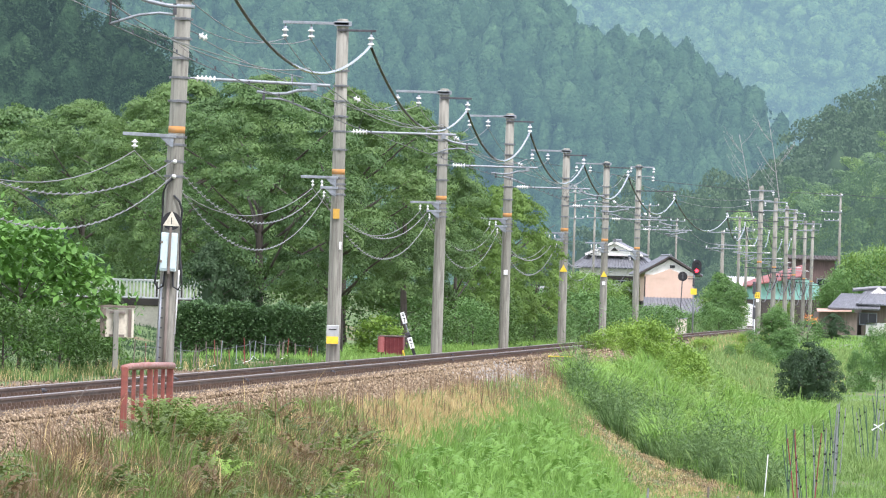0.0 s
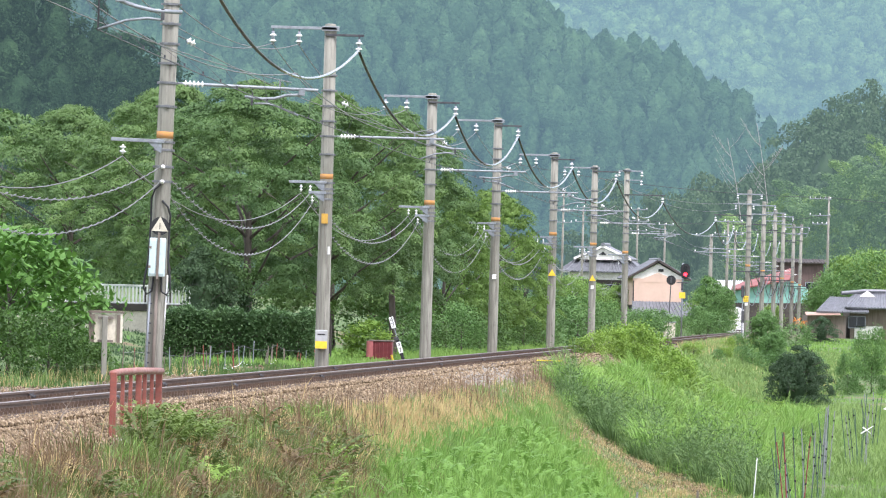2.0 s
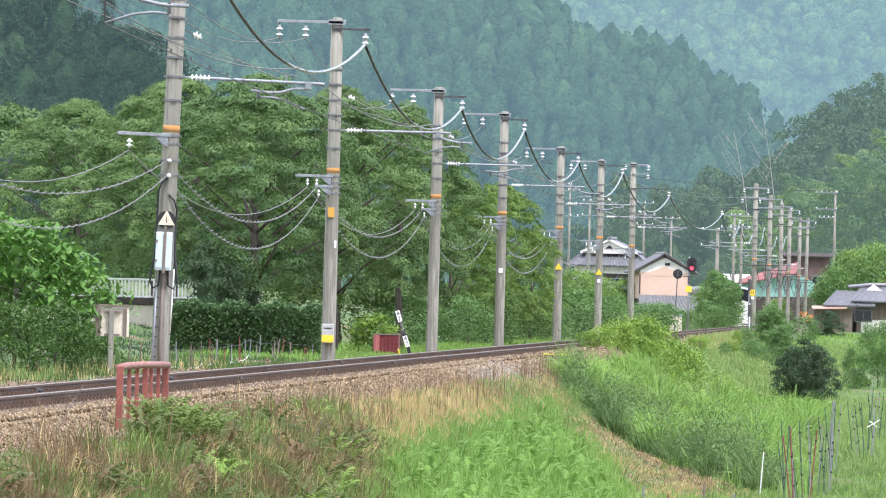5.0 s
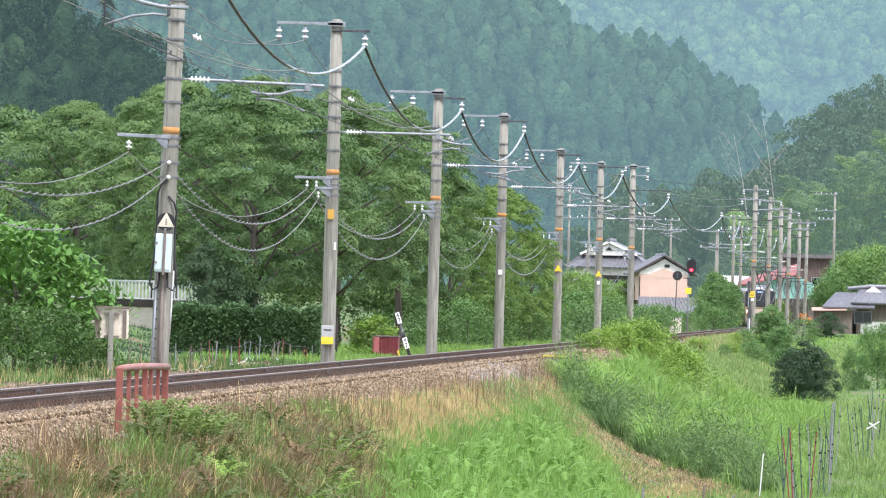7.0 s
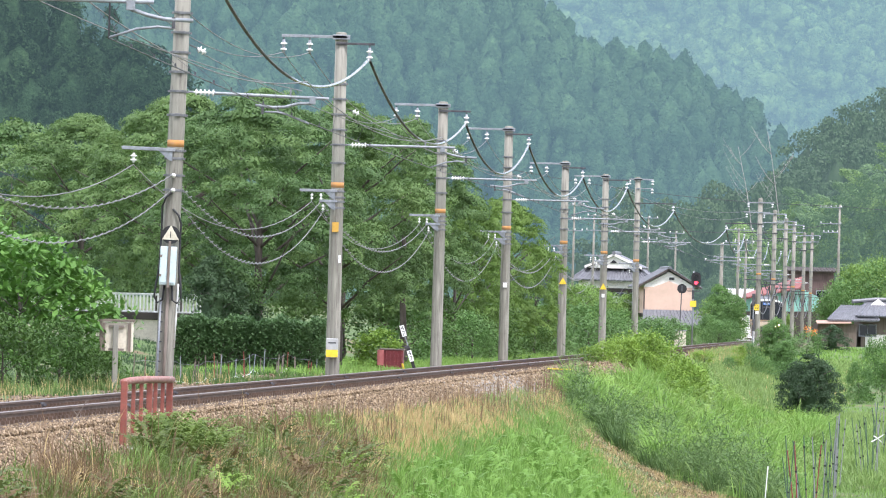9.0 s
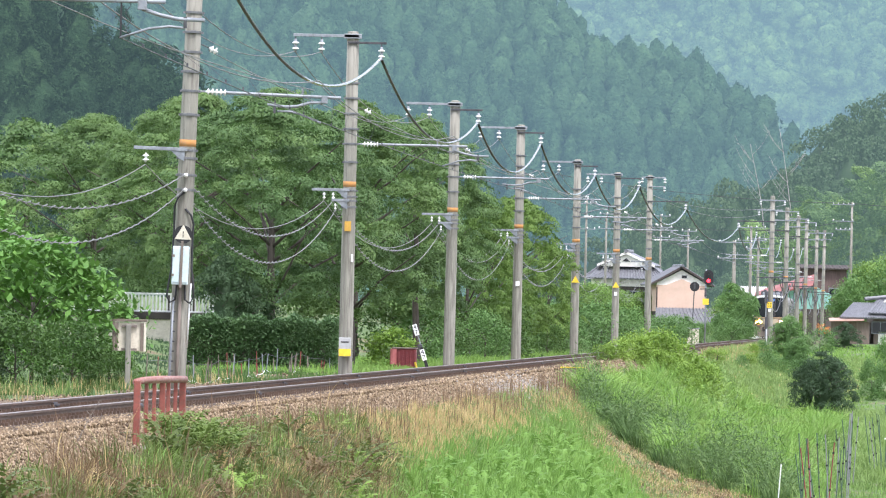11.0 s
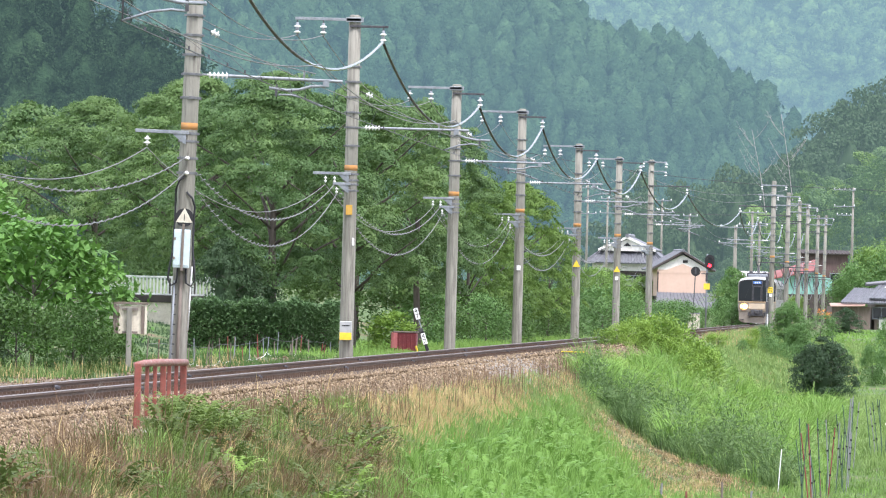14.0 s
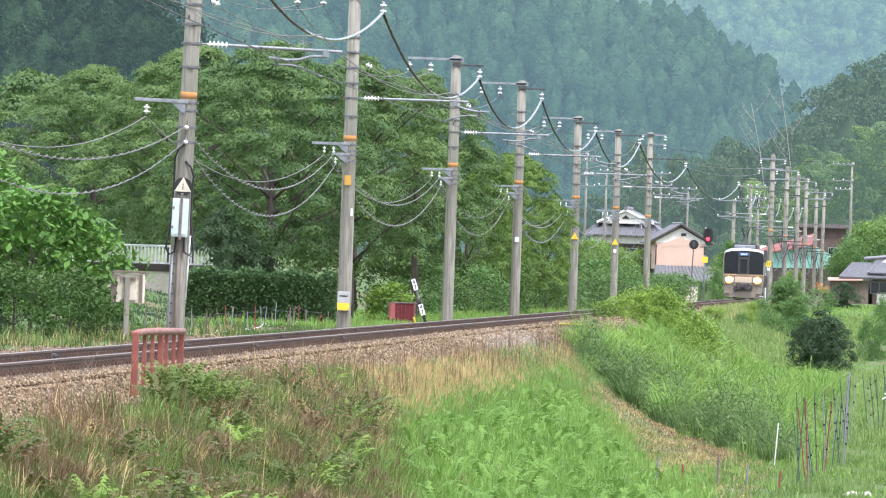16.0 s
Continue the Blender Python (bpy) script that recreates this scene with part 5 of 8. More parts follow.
# ---------------------------------------------------------------- village utility poles
def utility_pole(x, y, base, top, arms, r=0.15, shift=0.1):
    e = empty("utility_pole", pose(x, y, base), "slim concrete village power pole with crossarms and white insulators", "utility pole", "village power poles")
    h = top - base
    part("mast", Shape().turned([(r, -0.3), (r * 0.9, h * 0.5), (r * 0.65, h)], sides=10), CONCRETE, e, smooth=True)
    for dz, half, n in arms:
        part("crossarm", Shape().box(half * 2, 0.08, 0.08, pose(shift, -r, h - dz)), STEEL, e)
        for k in range(n):
            ox = -half + 0.1 + (2 * half - 0.2) * k / max(1, n - 1)
            part("insulator", Shape().turned([(0.02, 0), (0.05, 0.04), (0.06, 0.12), (0.03, 0.17)], pose(ox + shift, -r, h - dz + 0.07), 6), PORCELAIN, e)
    return e


utility_pole(40.9, 960, 1.0, 13.9, [(0.3, 1.15, 5), (2.0, 1.1, 3), (2.9, 0.8, 4)], 0.16, -0.9)
utility_pole(12.8, 910, 0.6, 13.0, [(0.5, 0.9, 4), (1.9, 1.0, 3), (3.0, 0.8, 3)], 0.13)
utility_pole(14.6, 900, 0.6, 11.6, [(0.2, 0.8, 3), (1.6, 0.9, 2)], 0.13)
utility_pole(21.2, 960, 0.6, 12.2, [(0.2, 0.9, 3), (1.4, 1.1, 3), (2.4, 0.9, 3)], 0.13)
utility_pole(23.8, 950, 0.6, 10.6, [(0.2, 0.8, 3), (1.3, 0.9, 3)], 0.13)
utility_pole(24.4, 812, 0.0, 8.4, [(0.2, 1.5, 3), (1.6, 1.6, 2)], 0.2)
utility_pole(28.0, 880, 0.2, 10.4, [(0.2, 1.3, 4), (1.4, 1.4, 4)], 0.16)
utility_pole(31.0, 950, 0.2, 10.0, [(0.2, 1.3, 3), (1.2, 1.4, 3)], 0.16)
run_wire("power_line", "thin dark power line across the valley", [(6.0, 930, 16.3), (40.9, 960, 13.8), (80, 1000, 14.5)], 0.8, 0.03, DARK_STEEL)
run_wire("power_line", "thin dark power line across the valley", [(12.8, 910, 11.2), (21.2, 960, 11.0), (40.9, 960, 12.0)], 0.7, 0.025, DARK_STEEL)
for k, (za, sag) in enumerate(((4.3, 0.9), (4.1, 1.3), (3.9, 1.8))):
    run_wire("cable_bundle", "dark drooping cables between the far poles", [(pole_x(y, s) + 0.5 - 0.35 * k, y - 0.2, za) for y, s, *_ in POLES[8:]], sag, 0.03, CABLE_BLACK)
for y, s, top, _ in POLES[9:13]:
    run_wire("jumper_cable", "black jumper cable looping down a far pole", [(pole_x(y, s) - 0.2, y - 0.2, 5.2), (pole_x(y, s) - 0.35, y - 0.25, 3.2), (pole_x(y, s) + 0.3, y - 0.25, 4.2)], 0.5, 0.03, CABLE_BLACK)


# ---------------------------------------------------------------- train
def section(k=1.0, low=0.95):
    return [(-1.42 * k, low), (-1.475 * k, 1.3), (-1.475 * k, 3.0), (-1.43 * k, 3.25), (-1.28 * k, 3.43), (-0.95 * k, 3.55), (0, 3.62),
            (0.95 * k, 3.55), (1.28 * k, 3.43), (1.43 * k, 3.25), (1.475 * k, 3.0), (1.475 * k, 1.3), (1.42 * k, low)]


TRAIN_CREAM = plain("cream train panel", (0.50, 0.42, 0.31), 0.4, spread=0.06)
TRAIN_SKIRT = surface("road-stained beige steel", (0.22, 0.19, 0.15), (0.34, 0.30, 0.245), 1.4, 0.5, 0.2, stain=(0.15, 0.12, 0.09), bump=0.05)
LAMP_HALO = glowing("amber headlamp halo", (1.0, 0.46, 0.13), 0.6)
RUBBER = plain("black rubber", (0.02, 0.02, 0.02), 0.8)
train = empty("electric_train", None, "stainless steel electric commuter train with lit headlamps", "train")
part("body", Shape().prism(section(), 19.7, pose(0, 0.35, 0)), TRAIN_STEEL, train)
nose = Shape()
outer, inner = section(1.0), section(0.95, 1.0)
n = len(outer)
nose.add([(x, 0.36, z) for x, z in outer] + [(x, 0.06, z if z < 3 else z - 0.03) for x, z in inner], [(i, (i + 1) % n, (i + 1) % n + n, i + n) for i in range(n)] + [tuple(range(n, 2 * n))[::-1]])
part("nose", nose, TRAIN_SKIRT, train)
part("roof_cap", Shape().prism([(-1.44, 3.2), (-1.29, 3.45), (-0.95, 3.58), (0, 3.66), (0.95, 3.58), (1.29, 3.45), (1.44, 3.2), (1.34, 3.28), (0.95, 3.4), (0, 3.46), (-0.95, 3.4), (-1.34, 3.28)], 0.55, pose(0, 0.0, 0)), TRAIN_WHITE, train, "white curved roof cap")
part("front_mask", Shape().prism([(-1.4, 1.76), (1.4, 1.76), (1.41, 3.0), (1.34, 3.28), (0.95, 3.4), (0, 3.46), (-0.95, 3.4), (-1.34, 3.28), (-1.41, 3.0)], 0.08, pose(0, 0.02, 0)), RUBBER, train, "black front mask round the windows")
for sx in (-1, 1):
    part("windscreen", Shape().prism([(sx * 0.42, 1.82), (sx * 1.36, 1.82), (sx * 1.36, 3.0), (sx * 1.28, 3.2), (sx * 0.95, 3.32), (sx * 0.42, 3.36)], 0.03, pose(0, -0.005, 0)), GLASS_DARK, train, "dark tinted windscreen")
    part("screen_post", Shape().box(0.07, 0.1, 1.62, pose(sx * 0.37, 0.0, 1.78), 0.01), DARK_STEEL, train)
    part("wiper", Shape().tube([(sx * 0.9, 0.0, 2.0), (sx * 0.65, -0.01, 2.7)], 0.014, 5), RUBBER, train)
    part("lamp_housing", Shape().box(0.62, 0.12, 0.34, pose(sx * 0.98, 0.03, 1.18), 0.04), TRAIN_CREAM, train)
    part("headlamp", Shape().turned([(0.16, 0), (0.16, 0.03), (0.12, 0.06)], pose(sx * 0.9, -0.05, 1.35, 90, 0, 0), 16), HEADLAMP, train, "lit warm headlamp")
    part("headlamp", Shape().turned([(0.1, 0), (0.1, 0.03), (0.07, 0.05)], pose(sx * 1.16, -0.05, 1.35, 90, 0, 0), 14), HEADLAMP, train, "lit warm headlamp")
    # amber disc added to imitate the glare round the lit headlamps
    part("lamp_halo", Shape().turned([(0.27, 0), (0.27, 0.02), (0.22, 0.03)], pose(sx * 1.0, -0.025, 1.35, 90, 0, 0), 20), LAMP_HALO, train, "amber glowing disc imitating the headlamp halo")
    part("step", Shape().box(0.3, 0.3, 0.05, pose(sx * 1.1, 0.1, 0.34), 0.01), DARK_STEEL, train)
    part("side_jumper", Shape().box(0.16, 0.1, 0.3, pose(sx * 0.6, 0.0, 0.62), 0.02), DARK_STEEL, train)
part("gangway_door", Shape().box(0.66, 0.06, 1.16, pose(0, 0.0, 1.79), 0.02), DARK_STEEL, train)
part("door_window", Shape().box(0.5, 0.03, 1.0, pose(0, -0.03, 1.86), 0.01), GLASS_DARK, train)
part("destination_display", Shape().box(0.62, 0.04, 0.2, pose(0, -0.01, 3.1), 0.01), ROUTE_BLUE, train, "lit blue destination display")
bars = Shape()
for k in range(3):
    bars.box(0.1, 0.01, 0.1, pose(-0.16 + 0.16 * k, -0.035, 3.15))
part("display_text", bars, WHITE, train)
part("front_band", Shape().box(2.86, 0.05, 0.1, pose(0, 0.04, 1.67), 0.01), TRAIN_BEIGE, train, "beige and brown front band")
part("front_panel", Shape().box(1.2, 0.05, 0.42, pose(0, 0.02, 1.16), 0.02), TRAIN_CREAM, train)
skirt = Shape().prism([(-1.38, 0.98), (1.38, 0.98), (1.34, 0.3), (1.05, 0.12), (-1.05, 0.12), (-1.34, 0.3)], 0.35, pose(0, 0.12, 0))
part("skirt", skirt, TRAIN_SKIRT, train, "stained beige steel front skirt")
part("coupler", Shape().box(0.9, 0.3, 0.5, pose(0, 0.0, 0.62), 0.04).box(0.34, 0.5, 0.32, pose(0, -0.3, 0.78), 0.05).tube([(-0.55, -0.05, 0.5), (-0.4, -0.12, 0.9)], 0.04, 6).tube([(0.55, -0.05, 0.5), (0.4, -0.12, 0.9)], 0.04, 6), DARK_STEEL, train, "dark steel coupler")
for sx in (-1, 1):
    for yy in (1.9, 4.0):
        part("wheel", Shape().turned([(0.3, 0), (0.43, 0.02), (0.43, 0.1), (0.46, 0.12)], pose(sx * 0.6, yy, 0.43, 0, sx * 90, 0), 18), DARK_STEEL, train)
part("bogie_frame", Shape().box(2.1, 3.2, 0.35, pose(0, 2.95, 0.4), 0.04), DARK_STEEL, train)
part("underframe", Shape().box(2.5, 18.0, 0.6, pose(0, 10.5, 0.42), 0.03), DARK_STEEL, train)
for k in range(3):
    for sx in (-1, 1):
        part("door", Shape().box(0.03, 1.3, 1.9, pose(sx * 1.475, 3.2 + 6.2 * k, 1.1), 0.01), TRAIN_STEEL, train)
        part("side_window", Shape().box(0.03, 3.6, 0.85, pose(sx * 1.472, 6.2 + 6.2 * k - (0 if k < 2 else 0.8), 1.95), 0.01), GLASS_DARK, train)
part("roof_unit", Shape().box(1.9, 3.8, 0.36, pose(0, 8.5, 3.6), 0.06), TRAIN_STEEL, train)
part("roof_box", Shape().box(1.5, 1.2, 0.28, pose(0, 1.6, 3.58), 0.05), STEEL, train)
for yb in (3.2,):
    panto = part("pantograph", Shape().box(1.5, 1.5, 0.08, pose(0, yb, 3.85), 0.01), DARK_STEEL, train, "raised single arm pantograph")
    for ox in (-0.6, 0.6):
        for oy in (-0.6, 0.6):
            part("insulator", insulator(2, 0.08, pose(ox, yb + oy, 3.62), 8), PORCELAIN, panto)
    part("lower_arm", Shape().tube([(0, yb - 0.5, 3.92), (0, yb + 0.75, 4.5)], 0.07, 8), DARK_STEEL, panto)
    part("upper_arm", Shape().tube([(-0.1, yb + 0.75, 4.5), (-0.28, yb - 0.4, 5.12)], 0.045, 6).tube([(0.1, yb + 0.75, 4.5), (0.28, yb - 0.4, 5.12)], 0.045, 6), DARK_STEEL, panto)
    part("equipment_frame", Shape().box(1.7, 0.12, 0.3, pose(0, yb - 1.0, 3.66), 0.03).box(0.25, 0.8, 0.42, pose(-0.55, yb - 0.7, 3.66), 0.03).box(0.25, 0.8, 0.36, pose(0.5, yb - 0.7, 3.66), 0.03), DARK_STEEL, panto)
    part("contact_head", Shape().tube([(-0.9, yb - 0.4, 5.0), (-0.6, yb - 0.4, 5.17), (0.6, yb - 0.4, 5.17), (0.9, yb - 0.4, 5.0)], 0.03, 6), DARK_STEEL, panto)
coach = part("rear_coach", Shape().prism(section(), 19.6, pose(0, 20.6, 0)), TRAIN_STEEL, train)
for k in range(3):
    for sx in (-1, 1):
        part("side_window", Shape().box(0.03, 3.6, 0.85, pose(sx * 1.472, 24.0 + 6.2 * k, 1.95), 0.01), GLASS_DARK, coach)
part("underframe", Shape().box(2.4, 18.5, 0.7, pose(0, 30.4, 0.3), 0.03), DARK_STEEL, coach)
part("gangway", Shape().box(1.3, 0.7, 2.3, pose(0, 20.3, 1.0), 0.04), RUBBER, train)


# ---------------------------------------------------------------- village houses
def tiled_slope(parent, a, b, c, d, mat, ribs, name="roof"):
    """A roof slope with corners a, b along the eaves and d, c along the ridge, with rows of round tiles running down it."""
    a, b, c, d = map(Vector, (a, b, c, d))
    up = (b - a).cross(d - a).normalized()
    if up.z < 0:
        up = -up
    t = up * 0.12
    s = Shape().add([a, b, c, d, a + t, b + t, c + t, d + t], [(0, 3, 2, 1), (4, 5, 6, 7), (0, 1, 5, 4), (1, 2, 6, 5), (2, 3, 7, 6), (3, 0, 4, 7)])
    ob = part(name, s, mat, parent)
    for k in range(ribs + 1):
        u = k / ribs
        part("roof_tile", Shape().tube([a.lerp(b, u) + t * 1.1, d.lerp(c, u) + t * 1.1], 0.07, 5), mat, ob)
    return ob


def window(parent, x, y, z, w, h, depth=0.06):
    f = part("window", Shape().box(w + 0.16, depth, 0.08, pose(x, y, z - 0.08)).box(w + 0.16, depth, 0.08, pose(x, y, z + h)).box(0.08, depth, h, pose(x - w / 2 - 0.04, y, z)).box(0.08, depth, h, pose(x + w / 2 + 0.04, y, z)).box(0.05, depth, h, pose(x, y, z)), STEEL, parent)
    part("pane", Shape().box(w, 0.02, h, pose(x, y + 0.01, z)), GLASS_DARK, f)


def peach_house():
    e = empty("house", pose(22.0, 900, 0.3, 0, 0, 4), "two-storey house with peach siding, white gable and grey tiled roofs", "house", "village houses")
    w, dep, eave, ridge = 2.4, 8.0, 4.6, 6.0
    part("wall", Shape().box(w * 2, dep, eave - 0.9, pose(0, dep / 2, 0)), DARK_WOOD, e)
    part("siding", Shape().box(w * 2 + 0.06, 0.06, 2.55, pose(0, -0.03, 1.85)).box(0.06, dep, 2.55, pose(-w - 0.03, dep / 2, 1.85)), PEACH, e, "peach siding panels")
    part("gable", Shape().prism([(-w, 4.05), (w, 4.05), (w, eave), (0, ridge - 0.1), (-w, eave)], dep, pose(0, -0.02, 0)), PLASTER, e, "white plaster gable")
    part("siding_top", Shape().prism([(-w, 4.05), (w, 4.05), (0, 5.0)], 0.05, pose(0, -0.08, 0)), PEACH, e)
    for sx in (-1, 1):
        part("corner_post", Shape().box(0.12, 0.12, 4.2, pose(sx * (w - 0.02), -0.05, 0.0)), DARK_WOOD, e)
        tiled_slope(e, (sx * 3.15, -0.35, 4.3), (sx * 3.15, dep + 0.6, 4.3), (0, dep + 0.6, 6.12), (0, -0.35, 6.12), TILE_GREY, 22)
        part("verge_board", Shape().prism([(sx * 3.15, 4.25), (sx * 3.15, 4.45), (0, 6.28), (0, 6.05)], 0.1, pose(0, -0.42, 0)), DARK_WOOD, e)
    part("ridge_tile", Shape().tube([(0, -0.8, 6.3), (0, dep + 0.7, 6.3)], 0.16, 8), TILE_GREY, e)
    part("vent", Shape().box(0.5, 0.05, 0.26, pose(0.25, -0.09, 5.1)), BLACK, e, "small dark gable vent")
    tiled_slope(e, (-2.6, -2.1, 0.6), (4.4, -2.1, 0.6), (3.4, 0.0, 2.1), (-2.4, 0.0, 2.1), TILE_GREY, 18, "skirt_roof")
    part("porch_wall", Shape().box(5.2, 1.6, 1.1, pose(0, -1.0, -0.2)), DARK_WOOD, e)


def old_house():
    e = empty("house", pose(17.2, 935, 0.4, 0, 0, -6), "old dark timber farmhouse with broad grey tiled roofs", "house", "village houses")
    part("wall", Shape().box(6.8, 7, 5.2, pose(0, 3.5, 0)), DARK_WOOD, e)
    part("plaster_band", Shape().box(6.9, 0.06, 0.7, pose(0, -0.04, 4.2)), PLASTER, e)
    for k in range(4):
        window(e, -2.4 + 1.6 * k, -0.06, 2.6, 1.1, 1.1)
    tiled_slope(e, (-4.2, -1.1, 4.9), (4.2, -1.1, 4.9), (2.2, 2.4, 6.5), (-2.2, 2.4, 6.5), TILE_GREY, 26)
    for sx in (-1, 1):
        tiled_slope(e, (sx * 4.2, -1.1, 4.9), (sx * 4.2, 8.1, 4.9), (sx * 2.2, 6.0, 6.5), (sx * 2.2, 1.6, 6.5), TILE_GREY, 16)
        tiled_slope(e, (sx * 2.9, 0.3, 6.2), (sx * 2.9, 7.2, 6.2), (0, 7.2, 7.5), (0, 0.3, 7.5), TILE_GREY, 14)
        part("verge_board", Shape().prism([(sx * 2.9, 6.15), (sx * 2.9, 6.4), (0, 7.72), (0, 7.45)], 0.1, pose(0, 0.2, 0)), PLASTER, e)
    part("gable", Shape().prism([(-2.6, 6.2), (2.6, 6.2), (0, 7.4)], 0.2, pose(0, 0.5, 0)), PLASTER, e)
    part("gable_vent", Shape().prism([(-0.4, 6.7), (0.4, 6.7), (0, 7.05)], 0.1, pose(0, 0.42, 0)), BLACK, e)
    part("ridge_tile", Shape().tube([(0, 0.1, 7.75), (0, 7.4, 7.75)], 0.2, 8), TILE_GREY, e)
    tiled_slope(e, (-3.9, -1.9, 2.6), (3.9, -1.9, 2.6), (3.6, 0, 3.3), (-3.6, 0, 3.3), TILE_GREY, 22, "skirt_roof")


def farm_shed():
    e = empty("farmhouse", pose(38.3, 860, -0.5, 0, 0, 3), "low brown farmhouse with grey tiled roofs and a salmon awning", "house", "village houses")
    part("shed_wall", Shape().box(3.6, 5, 2.1, pose(-1.6, 2.5, 0)), BROWN_WALL, e)
    tiled_slope(e, (-2.6, -0.6, 2.35), (2.2, -0.6, 2.35), (2.2, 3.0, 3.7), (-1.0, 3.0, 3.7), TILE_GREY, 20)
    part("awning", Shape().add([(-3.6, -1.0, 2.05), (-0.4, -1.0, 2.15), (-0.4, 0.2, 2.4), (-3.6, 0.2, 2.3), (-3.6, -1.0, 2.12), (-0.4, -1.0, 2.22), (-0.4, 0.2, 2.47), (-3.6, 0.2, 2.37)],
                               [(0, 3, 2, 1), (4, 5, 6, 7), (0, 1, 5, 4), (1, 2, 6, 5), (2, 3, 7, 6), (3, 0, 4, 7)]), COPPER_SHEET, e, "salmon sheet metal awning")
    part("main_wall", Shape().box(7, 7, 2.9, pose(4.2, 4.5, 0)), BROWN_WALL, e)
    part("plaster_wall", Shape().box(2.6, 0.06, 1.2, pose(2.4, 0.93, 0.0)), PLASTER, e)
    window(e, 1.3, 0.9, 1.05, 1.5, 1.0)
    tiled_slope(e, (0.2, -0.2, 2.8), (9.0, -0.2, 2.8), (7.4, 4.2, 4.3), (1.8, 4.2, 4.3), TILE_GREY, 30)
    tiled_slope(e, (0.2, -0.2, 2.8), (0.2, 8.6, 2.8), (1.8, 4.4, 4.3), (1.8, 4.0, 4.3), TILE_GREY, 12)
    part("gable", Shape().prism([(1.6, 3.9), (3.2, 3.9), (2.4, 4.5)], 0.3, pose(0, 2.6, 0)), PLASTER, e, "small white decorative gable")
    part("ridge_tile", Shape().tube([(0.0, 3.0, 4.2), (2.2, 3.6, 4.45), (7.6, 4.2, 4.5)], 0.18, 8), TILE_GREY, e)


def workshop():
    e = empty("workshop", pose(35.7, 1000, -0.4, 0, 0, -3), "workshop with a rust red sheet roof and pale green walls", "building", "village houses")
    part("wall", Shape().prism([(-3.2, 3.1), (4.8, 3.3), (4.8, 4.85), (3.2, 5.65), (-3.2, 4.35)], 7, pose(0, 0, 0)), GREEN_SHEET, e, "pale green corrugated sheet wall")
    part("base_wall", Shape().box(8.0, 7.0, 3.5, pose(0.8, 3.5, -0.3)), DARK_WOOD, e)
    ribs = Shape()
    for k in range(20):
        ribs.box(0.06, 0.05, 1.1, pose(-3.0 + 0.4 * k, -0.02, 3.25))
    part("wall_ribs", ribs, GREEN_SHEET, e)
    front, rear = [(-3.3, -0.8, 4.4), (3.3, -0.8, 5.75)], [(3.3, 4.4, 7.0), (-3.3, 4.4, 4.95)]
    low = front + rear
    roof = part("roof", Shape().add(low + [(x, y, z + 0.12) for x, y, z in low],
                                    [(0, 3, 2, 1), (4, 5, 6, 7), (0, 1, 5, 4), (1, 2, 6, 5), (2, 3, 7, 6), (3, 0, 4, 7)]), RUST_ROOF, e, "faded red sheet metal roof")
    seams = Shape()
    for k in range(14):
        u = k / 13
        seams.tube([Vector(front[0]).lerp(Vector(front[1]), u) + Vector((0, 0, 0.15)), Vector(rear[1]).lerp(Vector(rear[0]), u) + Vector((0, 0, 0.15))], 0.04, 4)
    part("roof_seams", seams, RUST_ROOF, roof)


def small_house(x, y, z, w, h, wall, roofm, label, rise=1.2):
    e = empty("house", pose(x, y, z), label, "house", "village houses")
    part("wall", Shape().box(w, 6, h, pose(0, 3, 0)), wall, e)
    tiled_slope(e, (-w / 2 - 0.5, -0.6, h - 0.1), (w / 2 + 0.5, -0.6, h - 0.1), (w / 2 + 0.3, 3, h + rise), (-w / 2 - 0.3, 3, h + rise), roofm, 16)
    window(e, -w / 4, -0.04, h * 0.4, 1.2, 0.9)
    window(e, w / 4, -0.04, h * 0.4, 1.2, 0.9)


peach_house()
old_house()
farm_shed()
workshop()
small_house(40.2, 1012, 2.2, 5.0, 5.1, RED_BOARDS, DARK_WOOD, "dark red-brown boarded house with a low dark roof", 0.3)
small_house(31.9, 1002, 0.3, 3.0, 3.7, PLASTER, PALE_SHEET, "white walled house with a pale metal roof", 1.0)
small_house(52.0, 950, 4.6, 5.0, 3.0, PLASTER, TILE_GREY, "distant white house with a grey roof", 1.2)


def greenhouse():
    e = empty("greenhouse", pose(29.6, 905, -0.3), "small white plastic sheet greenhouse beside the line", "greenhouse")
    arc = [(-1.3 * math.cos(a), 1.6 + 0.9 * math.sin(a)) for a in (math.pi * k / 10 for k in range(11))]
    part("cover", Shape().prism([(-1.3, 0)] + arc + [(1.3, 0)], 7, pose(0, 0, 0)), WHITE, e)
    hoops = Shape()
    for k in range(6):
        hoops.tube([(x * 1.02, 0.02 + 1.39 * k, z * 1.01) for x, z in arc], 0.03, 5)
    part("hoops", hoops, STEEL, e)


greenhouse()
# garden bushes between the line and the houses
for i in range(12):
    r = random.Random(2600 + i)
    y = 560 + i * 14
    village.plant(track_x(y) - r.uniform(3.4, 6.5), y, r.uniform(0.45, 0.85), r.uniform(1.0, 1.4), label="light green bush between the line and the houses")
